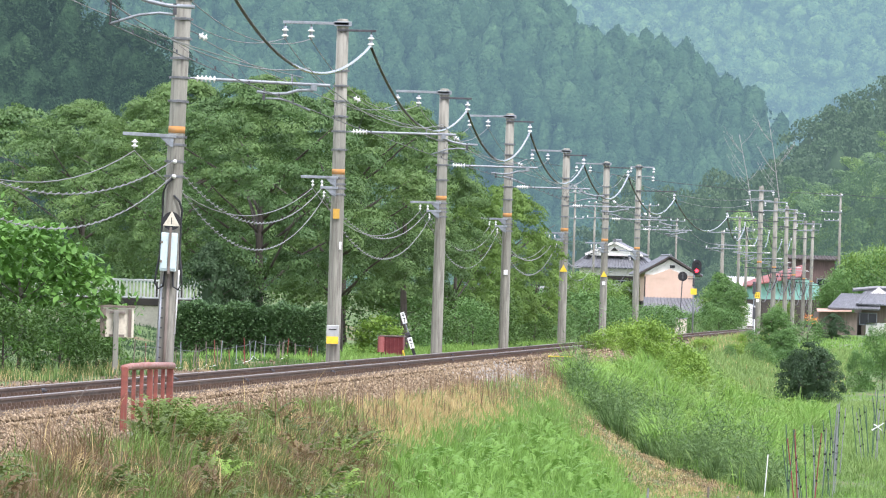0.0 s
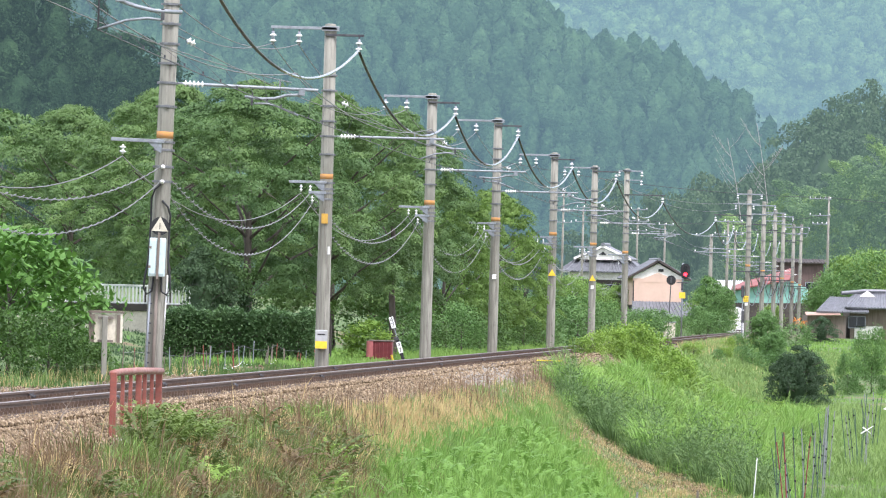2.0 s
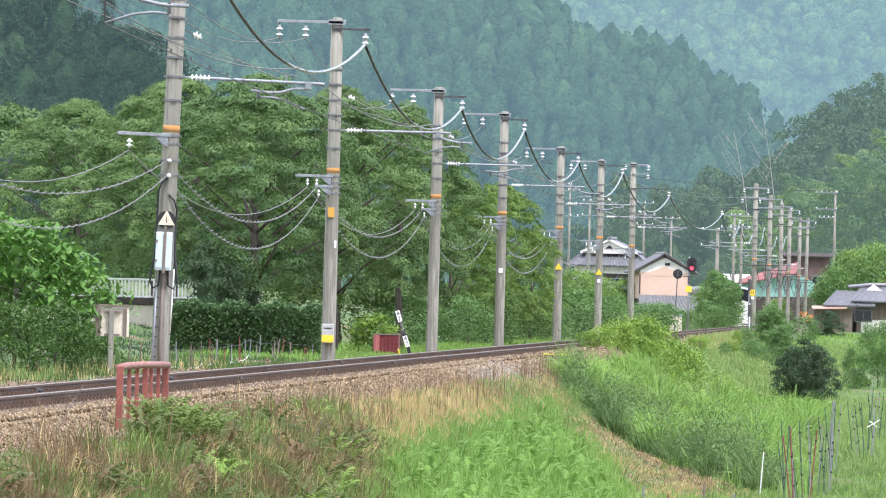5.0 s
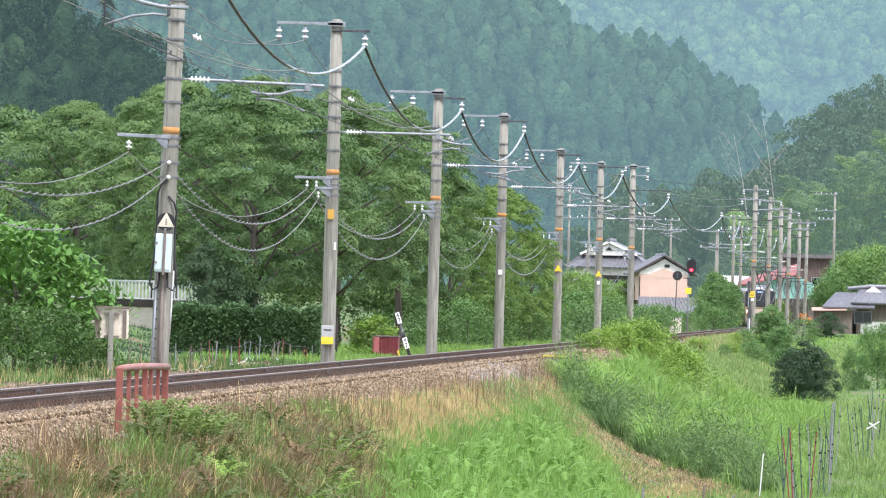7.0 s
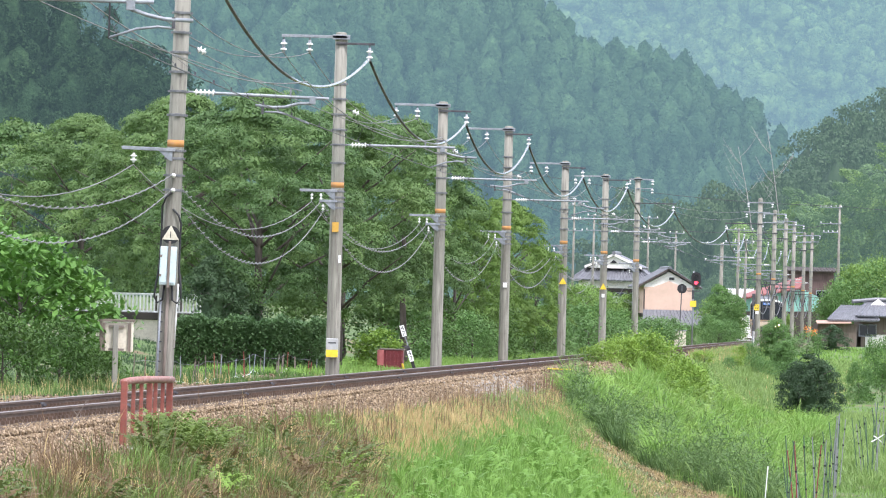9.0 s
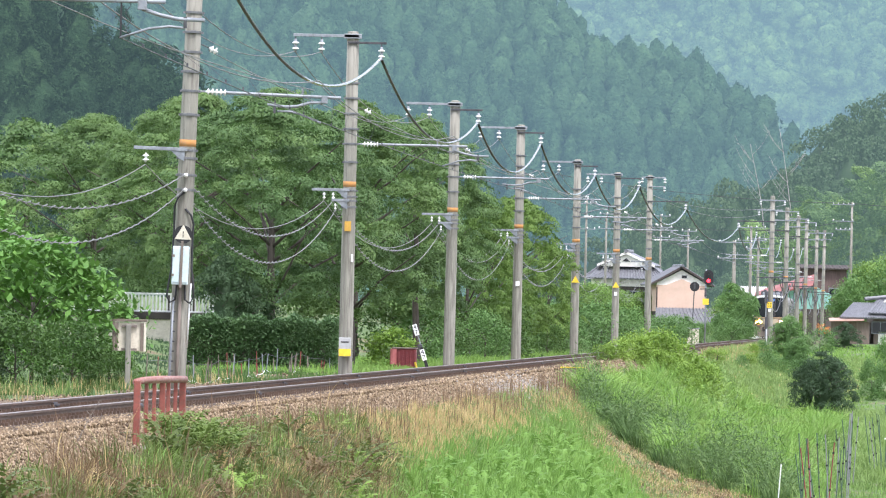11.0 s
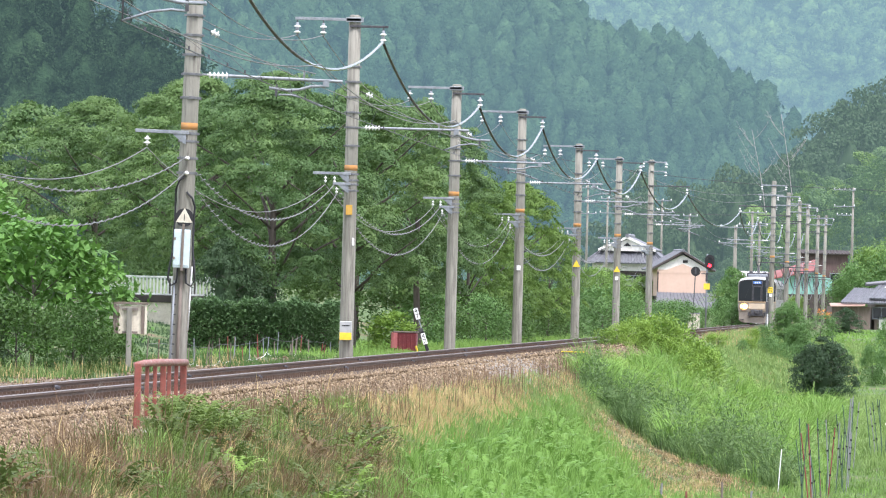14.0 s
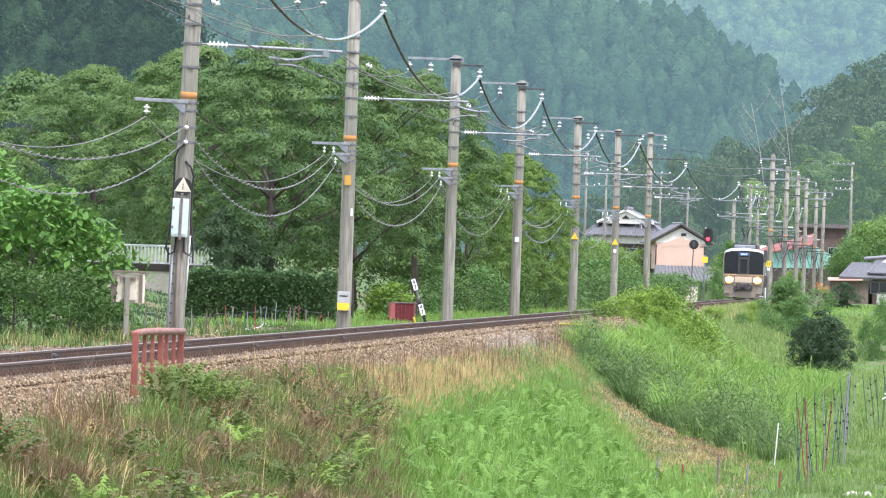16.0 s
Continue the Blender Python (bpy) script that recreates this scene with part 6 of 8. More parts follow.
# bright bushes above the farmhouse
hedge_woods = Woods("bush", "rounded bright green bush above the farmhouse", "bush", "garden bushes", LEAF_GARDEN,
                    dict(n=3, radius=2.2, crown=4.2, stem=0.2, clusters=110, leaves=6000, size=0.2, spread=0.45, flat=0.45, thin=0.6, trunk=0.1, limbs=6, inner=0.45), 181)
olive_woods = Woods("bush", "rounded olive green bush above the farmhouse", "bush", "garden bushes", LEAF_VILLAGE,
                    dict(n=2, radius=2.2, crown=4.2, stem=0.2, clusters=110, leaves=6000, size=0.2, spread=0.4, flat=0.45, thin=0.6, trunk=0.1, limbs=6, inner=0.45), 185)
for i in range(15):
    r = random.Random(900 + i)
    (olive_woods if i in (0, 1, 2, 5, 8, 11) else hedge_woods).plant(37.1 + i * 1.05 + r.uniform(-0.4, 0.4), 880 + r.uniform(0, 22), (0.95, 1.15, 1.35, 1.5)[min(i, 3)] * r.uniform(0.92, 1.08), 0.85, z=0.2 + min(i, 5) * 0.14)
for x, y, s in ((18.6, 905, 0.8), (26.4, 890, 0.9), (27.4, 880, 0.7), (15.6, 880, 0.8), (14.0, 860, 0.9), (12.5, 840, 0.9), (33.0, 900, 0.6)):
    hedge_woods.plant(x, y, s, 1.0)


# ---------------------------------------------------------------- things along the line
def culvert_rail():
    """Short red railing on a concrete headwall at the shoulder of the ballast."""
    x0, y0, x1, y1 = -4.16, 123.0, -3.68, 127.2
    e = empty("guard_railing", label="short faded red steel guard railing on a concrete kerb", category="railing")
    a, b = Vector((x0, y0, 0)), Vector((x1, y1, 0))
    for k, u in enumerate((0.0, 0.2, 0.37, 0.55, 0.68, 0.84, 1.0)):
        p = a.lerp(b, u)
        if k in (0, 6):
            part("post", Shape().box(0.085, 0.085, 0.9, pose(p.x, p.y, -0.48, 0, 0, -6), 0.008), RED_RUST, e)
        else:
            wide = 0.075 if k == 3 else 0.05
            part("baluster", Shape().box(wide, wide, 0.66, pose(p.x, p.y, -0.28, 0, 0, -6), 0.006), RED_RUST, e)
    part("top_rail", Shape().tube([a + Vector((-0.02, 0, 0.40)), a + Vector((0.06, 0.5, 0.42)), a.lerp(b, 0.5) + Vector((0, 0, 0.43)), b + Vector((0.03, 0, 0.42))], 0.047, 10), RED_FLAKED, e, "red top rail with pale flaking paint", True)
    part("kerb", Shape().box(0.5, 1.2, 0.5, pose(x0 - 0.05, y0 + 0.3, -0.95, 0, 0, -6), 0.03), CONCRETE, e, "stained concrete kerb")


def notice_board():
    e = empty("notice_board", pose(-7.14, 205, 0, 0, 0, 4), "back of a weathered cream notice board on a post", "sign")
    g = gz(-7.14, 205)
    part("panel", Shape().box(0.66, 0.03, 0.62, pose(0, 0.02, 0.42), 0.004), CREAM, e)
    for sx in (-1, 1):
        part("side_frame", Shape().box(0.055, 0.1, 0.66, pose(sx * 0.345, 0, 0.41), 0.006), (CREAM if sx > 0 else BROWN_WALL), e)
        part("inner_batten", Shape().box(0.06, 0.06, 0.62, pose(sx * 0.28, -0.02, 0.42)), BROWN_WALL, e)
    part("top_frame", Shape().box(0.78, 0.14, 0.05, pose(0, 0, 1.07), 0.006), BROWN_WALL, e)
    for z in (0.94, 0.43):
        part("bracket", Shape().box(0.34, 0.05, 0.05, pose(0, -0.04, z)), WOOD_GREY, e)
    part("post", Shape().box(0.12, 0.11, 1.0 - g + 0.2, pose(-0.02, -0.1, g - 0.2), 0.01), CONCRETE, e, "square concrete post")


def ribbed_box():
    y = 300
    x = -1.58
    g = gz(x, y)
    e = empty("cable_cover", pose(x, y, g, 0, 0, -4), "maroon ribbed metal cover box beside the ballast", "box")
    part("box", Shape().box(0.72, 0.6, 0.66, pose(0.03, 0.3, 0), 0.02), MAROON, e)
    for k in range(6):
        part("rib", Shape().box(0.035, 0.04, 0.62, pose(-0.28 + 0.125 * k, -0.02, 0), 0.006), MAROON, e)
    part("lid", Shape().box(0.8, 0.66, 0.05, pose(0.02, 0.28, 0.66), 0.015), WOOD_GREY, e, "weathered grey lid")
    part("end_cap", Shape().turned([(0.11, 0), (0.11, 0.5)], pose(-0.33, -0.0, 0.16, 0, 0, 0), 12), PINK_CAP, e, "pink rounded end")
    part("yellow_brace", Shape().tube([(0.45, -0.05, 0.0), (0.38, -0.05, 0.24)], 0.035, 6), YELLOW, e)


def letter(text, size, mat, m, parent, name="numeral"):
    cu = bpy.data.curves.new(name, "FONT")
    cu.body, cu.size, cu.extrude, cu.align_x, cu.align_y = text, size, 0.002, "CENTER", "CENTER"
    tmp = bpy.data.objects.new(name, cu)
    scene.collection.objects.link(tmp)
    dg = bpy.context.evaluated_depsgraph_get()
    me = bpy.data.meshes.new_from_object(tmp.evaluated_get(dg))
    bpy.data.objects.remove(tmp)
    me.transform(m)
    me.materials.clear()
    me.materials.append(mat)
    part(name, me, None, parent)


def distance_post():
    x, y = -0.74, 292.0
    g = gz(x, y)
    e = empty("distance_post", pose(x, y, g, 0, -18, 0), "leaning black and white distance post with number plates", "signpost")
    part("post", Shape().box(0.10, 0.08, 0.98, pose(0, 0, -0.1), 0.01), BLACK, e)
    part("collar", Shape().box(0.14, 0.1, 0.1, pose(-0.02, 0, 0.82), 0.01), DARK_STEEL, e)
    part("rod", Shape().tube([(0.02, 0, 0.8), (0.0, 0, 1.3)], 0.018, 6), STEEL, e)
    for z in (1.22, 0.4):
        pl = part("plate", Shape().box(0.14, 0.015, 0.36, pose(0, -0.05, z), 0.006), WHITE, e, "white number plate")
        letter("4", 0.2, BLACK, pose(0, -0.061, z + 0.265, 90, 0, 0), pl)
        letter("7", 0.2, BLACK, pose(0, -0.061, z + 0.095, 90, 0, 0), pl)


def signal():
    x, y = 17.45, 640.0
    g = gz(x, y)
    e = empty("railway_signal", pose(x, y, 0), "colour light railway signal showing red on a slim mast", "signal")
    part("mast", Shape().tube([(-0.12, 0, g - 0.2), (-0.12, 0, 4.9)], 0.055, 10), STEEL, e, smooth=True)
    part("backboard", Shape().prism([(0.33 * math.cos(a) + 0.05, 4.32 + 0.2 * (1 if math.sin(a) > 0 else -1) + 0.33 * math.sin(a)) for a in (2 * math.pi * k / 28 for k in range(28))], 0.06, pose(0, -0.25, 0)), BLACK, e, "black oval signal head")
    part("lamp", Shape().turned([(0.12, 0), (0.12, 0.03), (0.08, 0.05)], pose(0.05, -0.26, 4.1, 90, 0, 0), 16), RED_LAMP, e, "lit red lamp")
    part("dark_lamp", Shape().turned([(0.11, 0), (0.11, 0.02)], pose(0.05, -0.26, 4.55, 90, 0, 0), 14), GLASS_DARK, e)
    for z in (4.1, 4.55):
        hood = Shape().add([(0.05 + 0.15 * math.cos(a), yy, z + 0.15 * math.sin(a)) for yy in (-0.26, -0.5) for a in (math.pi * k / 8 for k in range(9))], [(k, k + 1, k + 10, k + 9) for k in range(8)])
        part("hood", hood, BLACK, e)
    part("bracket", Shape().box(0.85, 0.08, 0.06, pose(-0.1, -0.1, 3.5)), DARK_STEEL, e)
    part("yellow_plate", Shape().box(0.42, 0.02, 0.42, pose(-0.12, -0.12, 2.45), 0.006), YELLOW, e, "square yellow plate")
    part("cable_box", Shape().box(0.14, 0.14, 0.6, pose(-0.14, -0.1, 3.0), 0.02), DARK_STEEL, e)
    d = empty("disc_sign", pose(16.5, 640, 0), "round black disc sign seen on a slim post", "sign")
    part("disc", Shape().turned([(0.33, 0), (0.33, 0.03)], pose(0.05, -0.1, 3.68, 90, 0, 0), 24), BLACK, d)
    part("post", Shape().tube([(-0.1, 0, gz(16.5, 640) - 0.2), (0.05, 0, 3.9)], 0.035, 8), DARK_STEEL, d)
    part("hub", Shape().box(0.12, 0.06, 0.4, pose(0.05, -0.15, 3.5)), DARK_STEEL, d)
    c = empty("relay_box", pose(16.9, 655, gz(16.9, 655)), "white relay cabinet beside the track", "cabinet")
    part("body", Shape().box(0.8, 0.6, 1.2, pose(0, 0, 0), 0.02), CREAM, c)
    part("roof", Shape().box(0.95, 0.7, 0.08, pose(0, 0, 1.2), 0.02), STEEL, c)
    part("latch", Shape().box(0.05, 0.04, 0.2, pose(0.1, -0.31, 0.7)), DARK_STEEL, c)


def picket_fence():
    e = empty("wire_fence", label="rusty and white fence stakes with slack white tape", category="fence")
    pts = []
    for k in range(40):
        r = random.Random(1300 + k)
        y = 212 + k * 1.8 + r.uniform(-0.8, 0.8)
        x = track_x(y) - 5.3 + r.uniform(-0.15, 0.15)
        g, h = gz(x, y), r.uniform(0.45, 0.8)
        mat = (BROWN_WALL, WOOD_GREY, STEEL, RED_RUST, WOOD_GREY)[r.randrange(5)]
        part("stake", Shape().tube([(x, y, g - 0.1), (x + r.uniform(-0.06, 0.06), y, g + h)], 0.012, 5), mat, e)
        if k % 2 == 0:
            pts.append((x, y - 0.03, g + 0.12 + r.uniform(-0.03, 0.03)))
    for k, (a, b) in enumerate(zip(pts, pts[1:])):
        part("tape", Shape().tube(hung(a, b, 0.05, 5), 0.01, 5, caps=False), WHITE, e)
    top = [(p[0], p[1], p[2] + 0.42) for p in pts]
    for a, b in zip(top, top[1:]):
        part("wire", Shape().tube([a, b], 0.006, 4), DARK_STEEL, e)


def road_railing():
    e = empty("road_railing", label="white slatted railing on a low wall along the road", category="railing")
    x0, x1, y0, y1 = -14.2, -7.4, 311.0, 309.0
    part("wall", Shape().box(7.0, 0.3, 1.0, pose((x0 + x1) / 2, 310, 0.05, 0, 0, -16.4)), CREAM, e, "cream ribbed low wall")
    part("coping", Shape().box(7.1, 0.4, 0.24, pose((x0 + x1) / 2, 309.95, 1.0, 0, 0, -16.4), 0.02), DARK_WOOD, e)
    for k in range(58):
        u = k / 57
        x, y = x0 + (x1 - x0) * u, 311.0 - 2.0 * u
        part("slat", Shape().box(0.055, 0.04, 0.66, pose(x, y, 1.22)), WHITE, e)
    for z in (1.26, 1.84):
        part("rail", Shape().tube([(x0, 311.0, z), (x1, 309.0, z)], 0.035, 6), WHITE, e)


def yellow_marker():
    y = 285.0
    x = track_x(y) + 1.75
    e = empty("trough_lid", pose(x, y, gz(x, y), 0, 0, -3), "grey cable trough end with yellow edging", "box")
    part("trough", Shape().box(0.7, 1.2, 0.22, pose(0, 0, 0), 0.02), WOOD_GREY, e)
    part("edging", Shape().box(0.8, 0.05, 0.03, pose(0, -0.6, 0.22)).box(0.05, 1.2, 0.03, pose(-0.37, 0, 0.22)), YELLOW, e)


def plant_stakes():
    """Garden canes tied in rows, leaning together."""
    mats = [plain("dark green coated cane", (0.05, 0.10, 0.06), 0.5), plain("grey coated cane", (0.22, 0.225, 0.23), 0.5), plain("red coated cane", (0.23, 0.028, 0.038), 0.5)]
    k = 0
    for row, (x, y, n, h, order) in enumerate(((7.3, 193, 13, 1.75, (0, 0, 2, 0, 2, 1)), (8.9, 214, 6, 1.9, (0, 1, 0, 1)), (9.9, 236, 8, 1.9, (1, 0, 1, 0)), (12.0, 262, 8, 1.9, (0, 1, 0, 0)), (14.2, 300, 7, 1.8, (1, 0, 0)))):
        for i in range(n):
            r = random.Random(2000 + k)
            k += 1
            px, py = x + i * 0.09 + r.uniform(-0.16, 0.16), y + i * 0.9
            g = gz(px, py)
            hh = h * r.uniform(0.72, 1.08)
            lx = r.choice((-0.22, -0.12, 0.05, 0.12))
            e = empty("garden_stake", pose(px, py, g), "slim coated garden cane standing in the vegetable plot", "stake", "garden stakes")
            part("cane", Shape().tube([(0, 0, -0.1), (lx * 0.5, 0, hh * 0.5), (lx, 0, hh)], 0.012, 6), mats[order[i % len(order)]], e)
            for z in (0.35, 0.62, 0.85):
                if r.random() < 0.55:
                    part("clip", Shape().box(0.045, 0.045, 0.04, pose(lx * z, -0.01, hh * z)), BLACK, e)
    e = empty("garden_stake", pose(7.55, 214, gz(7.55, 214)), "thin white marker cane in the grass", "stake", "garden stakes")
    part("cane", Shape().tube([(0, 0, -0.1), (0.07, 0, 1.05)], 0.013, 6), WHITE, e)
    e = empty("scare_ribbon", pose(12.4, 262, gz(12.4, 262)), "white plastic ribbon tied to a garden cane", "ribbon", "garden stakes")
    part("cane", Shape().tube([(0, 0, -0.1), (0.02, 0, 1.5)], 0.012, 6), mats[1], e)
    part("ribbon", Shape().tube([(-0.17, 0, 1.0), (0.0, -0.02, 1.1), (0.18, 0, 1.22)], 0.022, 5, 0.012), WHITE, e, "white ribbon ends")
    part("ribbon", Shape().tube([(-0.12, -0.03, 1.17), (0.0, -0.03, 1.1), (0.11, 0, 1.0)], 0.02, 5, 0.01), WHITE, e, "white ribbon ends")
    for i in range(7):
        r = random.Random(2400 + i)
        px, py = 3.6 + i * 0.62, 186 + r.uniform(0, 4)
        e = empty("garden_stake", pose(px, py, gz(px, py)), "short weathered timber stake in the vegetable plot", "stake", "garden stakes")
        part("cane", Shape().tube([(0, 0, -0.1), (r.uniform(-0.04, 0.04), 0, r.uniform(0.2, 0.65))], 0.022, 6), (WOOD_GREY, mats[1], RED_RUST)[i % 3], e)


def flag_post():
    e = empty("windmill_toy", pose(14.9, 300, gz(14.9, 300)), "white pinwheel on a cane in the vegetable plot", "pinwheel")
    part("cane", Shape().tube([(0, 0, 0), (0.05, 0, 1.5)], 0.015, 6), WHITE, e)
    for k in range(4):
        a = k * math.pi / 2 + 0.5
        part("blade", Shape().add([(0.05, -0.03, 1.5), (0.05 + 0.3 * math.cos(a), -0.03, 1.5 + 0.3 * math.sin(a)), (0.05 + 0.2 * math.cos(a + 0.5), -0.06, 1.5 + 0.2 * math.sin(a + 0.5)), (0.05, -0.05, 1.5), (0.05 + 0.3 * math.cos(a), -0.05, 1.5 + 0.3 * math.sin(a)), (0.05 + 0.2 * math.cos(a + 0.5), -0.08, 1.5 + 0.2 * math.sin(a + 0.5))],
                                  [(0, 1, 2), (5, 4, 3), (0, 3, 4, 1), (1, 4, 5, 2), (2, 5, 3, 0)]), WHITE, e)


def white_rubble():
    e = empty("rubble", pose(8.15, 184, gz(8.15, 184)), "broken white concrete lumps in the grass", "rubble")
    rng = random.Random(77)
    for k in range(6):
        lump = Shape().turned([(0.05, -0.02), (0.085, 0.03), (0.07, 0.08), (0.02, 0.1)], pose(-0.24 + 0.095 * k + rng.uniform(-0.04, 0.04), rng.uniform(-0.2, 0.2), 0.02 * (k % 3), rng.uniform(-25, 25), rng.uniform(-25, 25), rng.uniform(0, 90)), 6)
        part("lump", lump, PLASTER, e)


culvert_rail()
notice_board()
ribbed_box()
distance_post()
signal()
picket_fence()
road_railing()
yellow_marker()
plant_stakes()
flag_post()
white_rubble()


# ---------------------------------------------------------------- grass and weeds
def blade_mesh(name, label, mat, x, y, h, width, seed, lean=0.35, drift=(0, 0)):
    """Bent grass blades at x, y: three triangles each."""
    rng = np.random.default_rng(seed)
    n = len(x)
    z = ground_z(x, y) - 0.03
    az = rng.uniform(0, 2 * np.pi, n)
    l = np.abs(rng.normal(0, lean, n)) * h
    dx, dy = np.cos(az) * l + drift[0] * h, np.sin(az) * l + drift[1] * h
    over = np.sqrt(dx * dx + dy * dy) / np.maximum(h, 1e-3)
    fa = rng.uniform(0, np.pi, n)
    s = np.stack([np.cos(fa) * width / 2, np.sin(fa) * width / 2, np.zeros(n)], -1)
    b = np.stack([x, y, z], -1)
    m = b + np.stack([dx * 0.38, dy * 0.38, h * 0.62], -1)
    t = b + np.stack([dx, dy, h * np.clip(1 - 0.4 * over ** 2, 0.3, 1)], -1)
    v = np.stack([b - s, b + s, m + s * 0.8, m - s * 0.8, t], 1).reshape(-1, 3)
    k = 5 * np.arange(n)[:, None]
    f = np.concatenate([k + np.array([[0, 1, 2]]), k + np.array([[0, 2, 3]]), k + np.array([[3, 2, 4]])], 1).reshape(-1, 3)
    return tagged(new(name, quick_mesh(name, v, f, mat)), label, "grass", kind="stuff")


def tufts(name, label, mat, x, y, h, per, radius, width, seed, lean=0.35, sway=0.3):
    """Grass in tufts: each tuft has its own height and lean; per blades fan out of it."""
    rng = np.random.default_rng(seed)
    n = len(x)
    a = rng.uniform(0, 2 * np.pi, n)
    sw = np.abs(rng.normal(0, sway, n))
    k = np.repeat(np.arange(n), per)
    m = len(k)
    bx, by = x[k] + rng.normal(0, radius, m), y[k] + rng.normal(0, radius, m)
    hh = h[k] * rng.uniform(0.45, 1.1, m)
    return blade_mesh(name, label, mat, bx, by, hh, rng.uniform(0.6, 1.3, m) * width, seed + 1, lean, (np.cos(a)[k] * sw[k], np.sin(a)[k] * sw[k]))


def fountains(name, label, mat, x, y, h, per, radius, width, seed):
    """Arching clumps: blades rise close together and fall outwards on all sides."""
    rng = np.random.default_rng(seed)
    k = np.repeat(np.arange(len(x)), per)
    m = len(k)
    a, r = rng.uniform(0, 2 * np.pi, m), np.sqrt(rng.uniform(0, 1, m)) * radius
    out = rng.uniform(0.15, 1.0, m)
    return blade_mesh(name, label, mat, x[k] + np.cos(a) * r, y[k] + np.sin(a) * r, h[k] * rng.uniform(0.55, 1.1, m), rng.uniform(0.6, 1.3, m) * width, seed + 1, 0.12, (np.cos(a) * out, np.sin(a) * out))


def patchy(x, y, scale, seed):
    return 0.5 + 0.5 * np.clip(wobble(x, y, scale, seed) + 0.6 * wobble(x, y, scale * 0.37, seed + 3), -1, 1)


def mottle(x, y):
    """Broad patches of the near bank, long along the line: low where the weeds are dead, high where they are green."""
    w = x - track_x(y)
    return patchy(w * 2.2 + 0.3 * np.sin(y * 0.4), y * 0.16, 0.42, 6)


def strip(n, w0, w1, y0, y1, seed, power=1.0):
    rng = np.random.default_rng(seed)
    y = y0 + (y1 - y0) * rng.uniform(0, 1, n) ** power
    w = rng.uniform(w0, w1, n)
    return track_x(y) + w, y, w, rng


def mown_edge(w):
    """Where the mown bank ends and the tall growth begins, along the line."""
    return np.interp(w, [2.4, 3.05, 4.0, 4.8, 6.3, 7.7, 8.6, 10.0], [262, 255, 251, 249, 240, 230, 220, 206])


def cut_depth(w):
    """Width of the cut strip before the tall growth, along the line."""
    return np.clip(9 + 9 * (w - 2.5), 6, 46)


def weedy_edge(w):
    return 164 - 12.6 * (w - 2.35)


def lumps(w, y):
    """Swelling and sinking of the tall growth, long along the line."""
    return 0.45 + 1.1 * patchy(w * 1.6, y * 0.14, 0.5, 97)


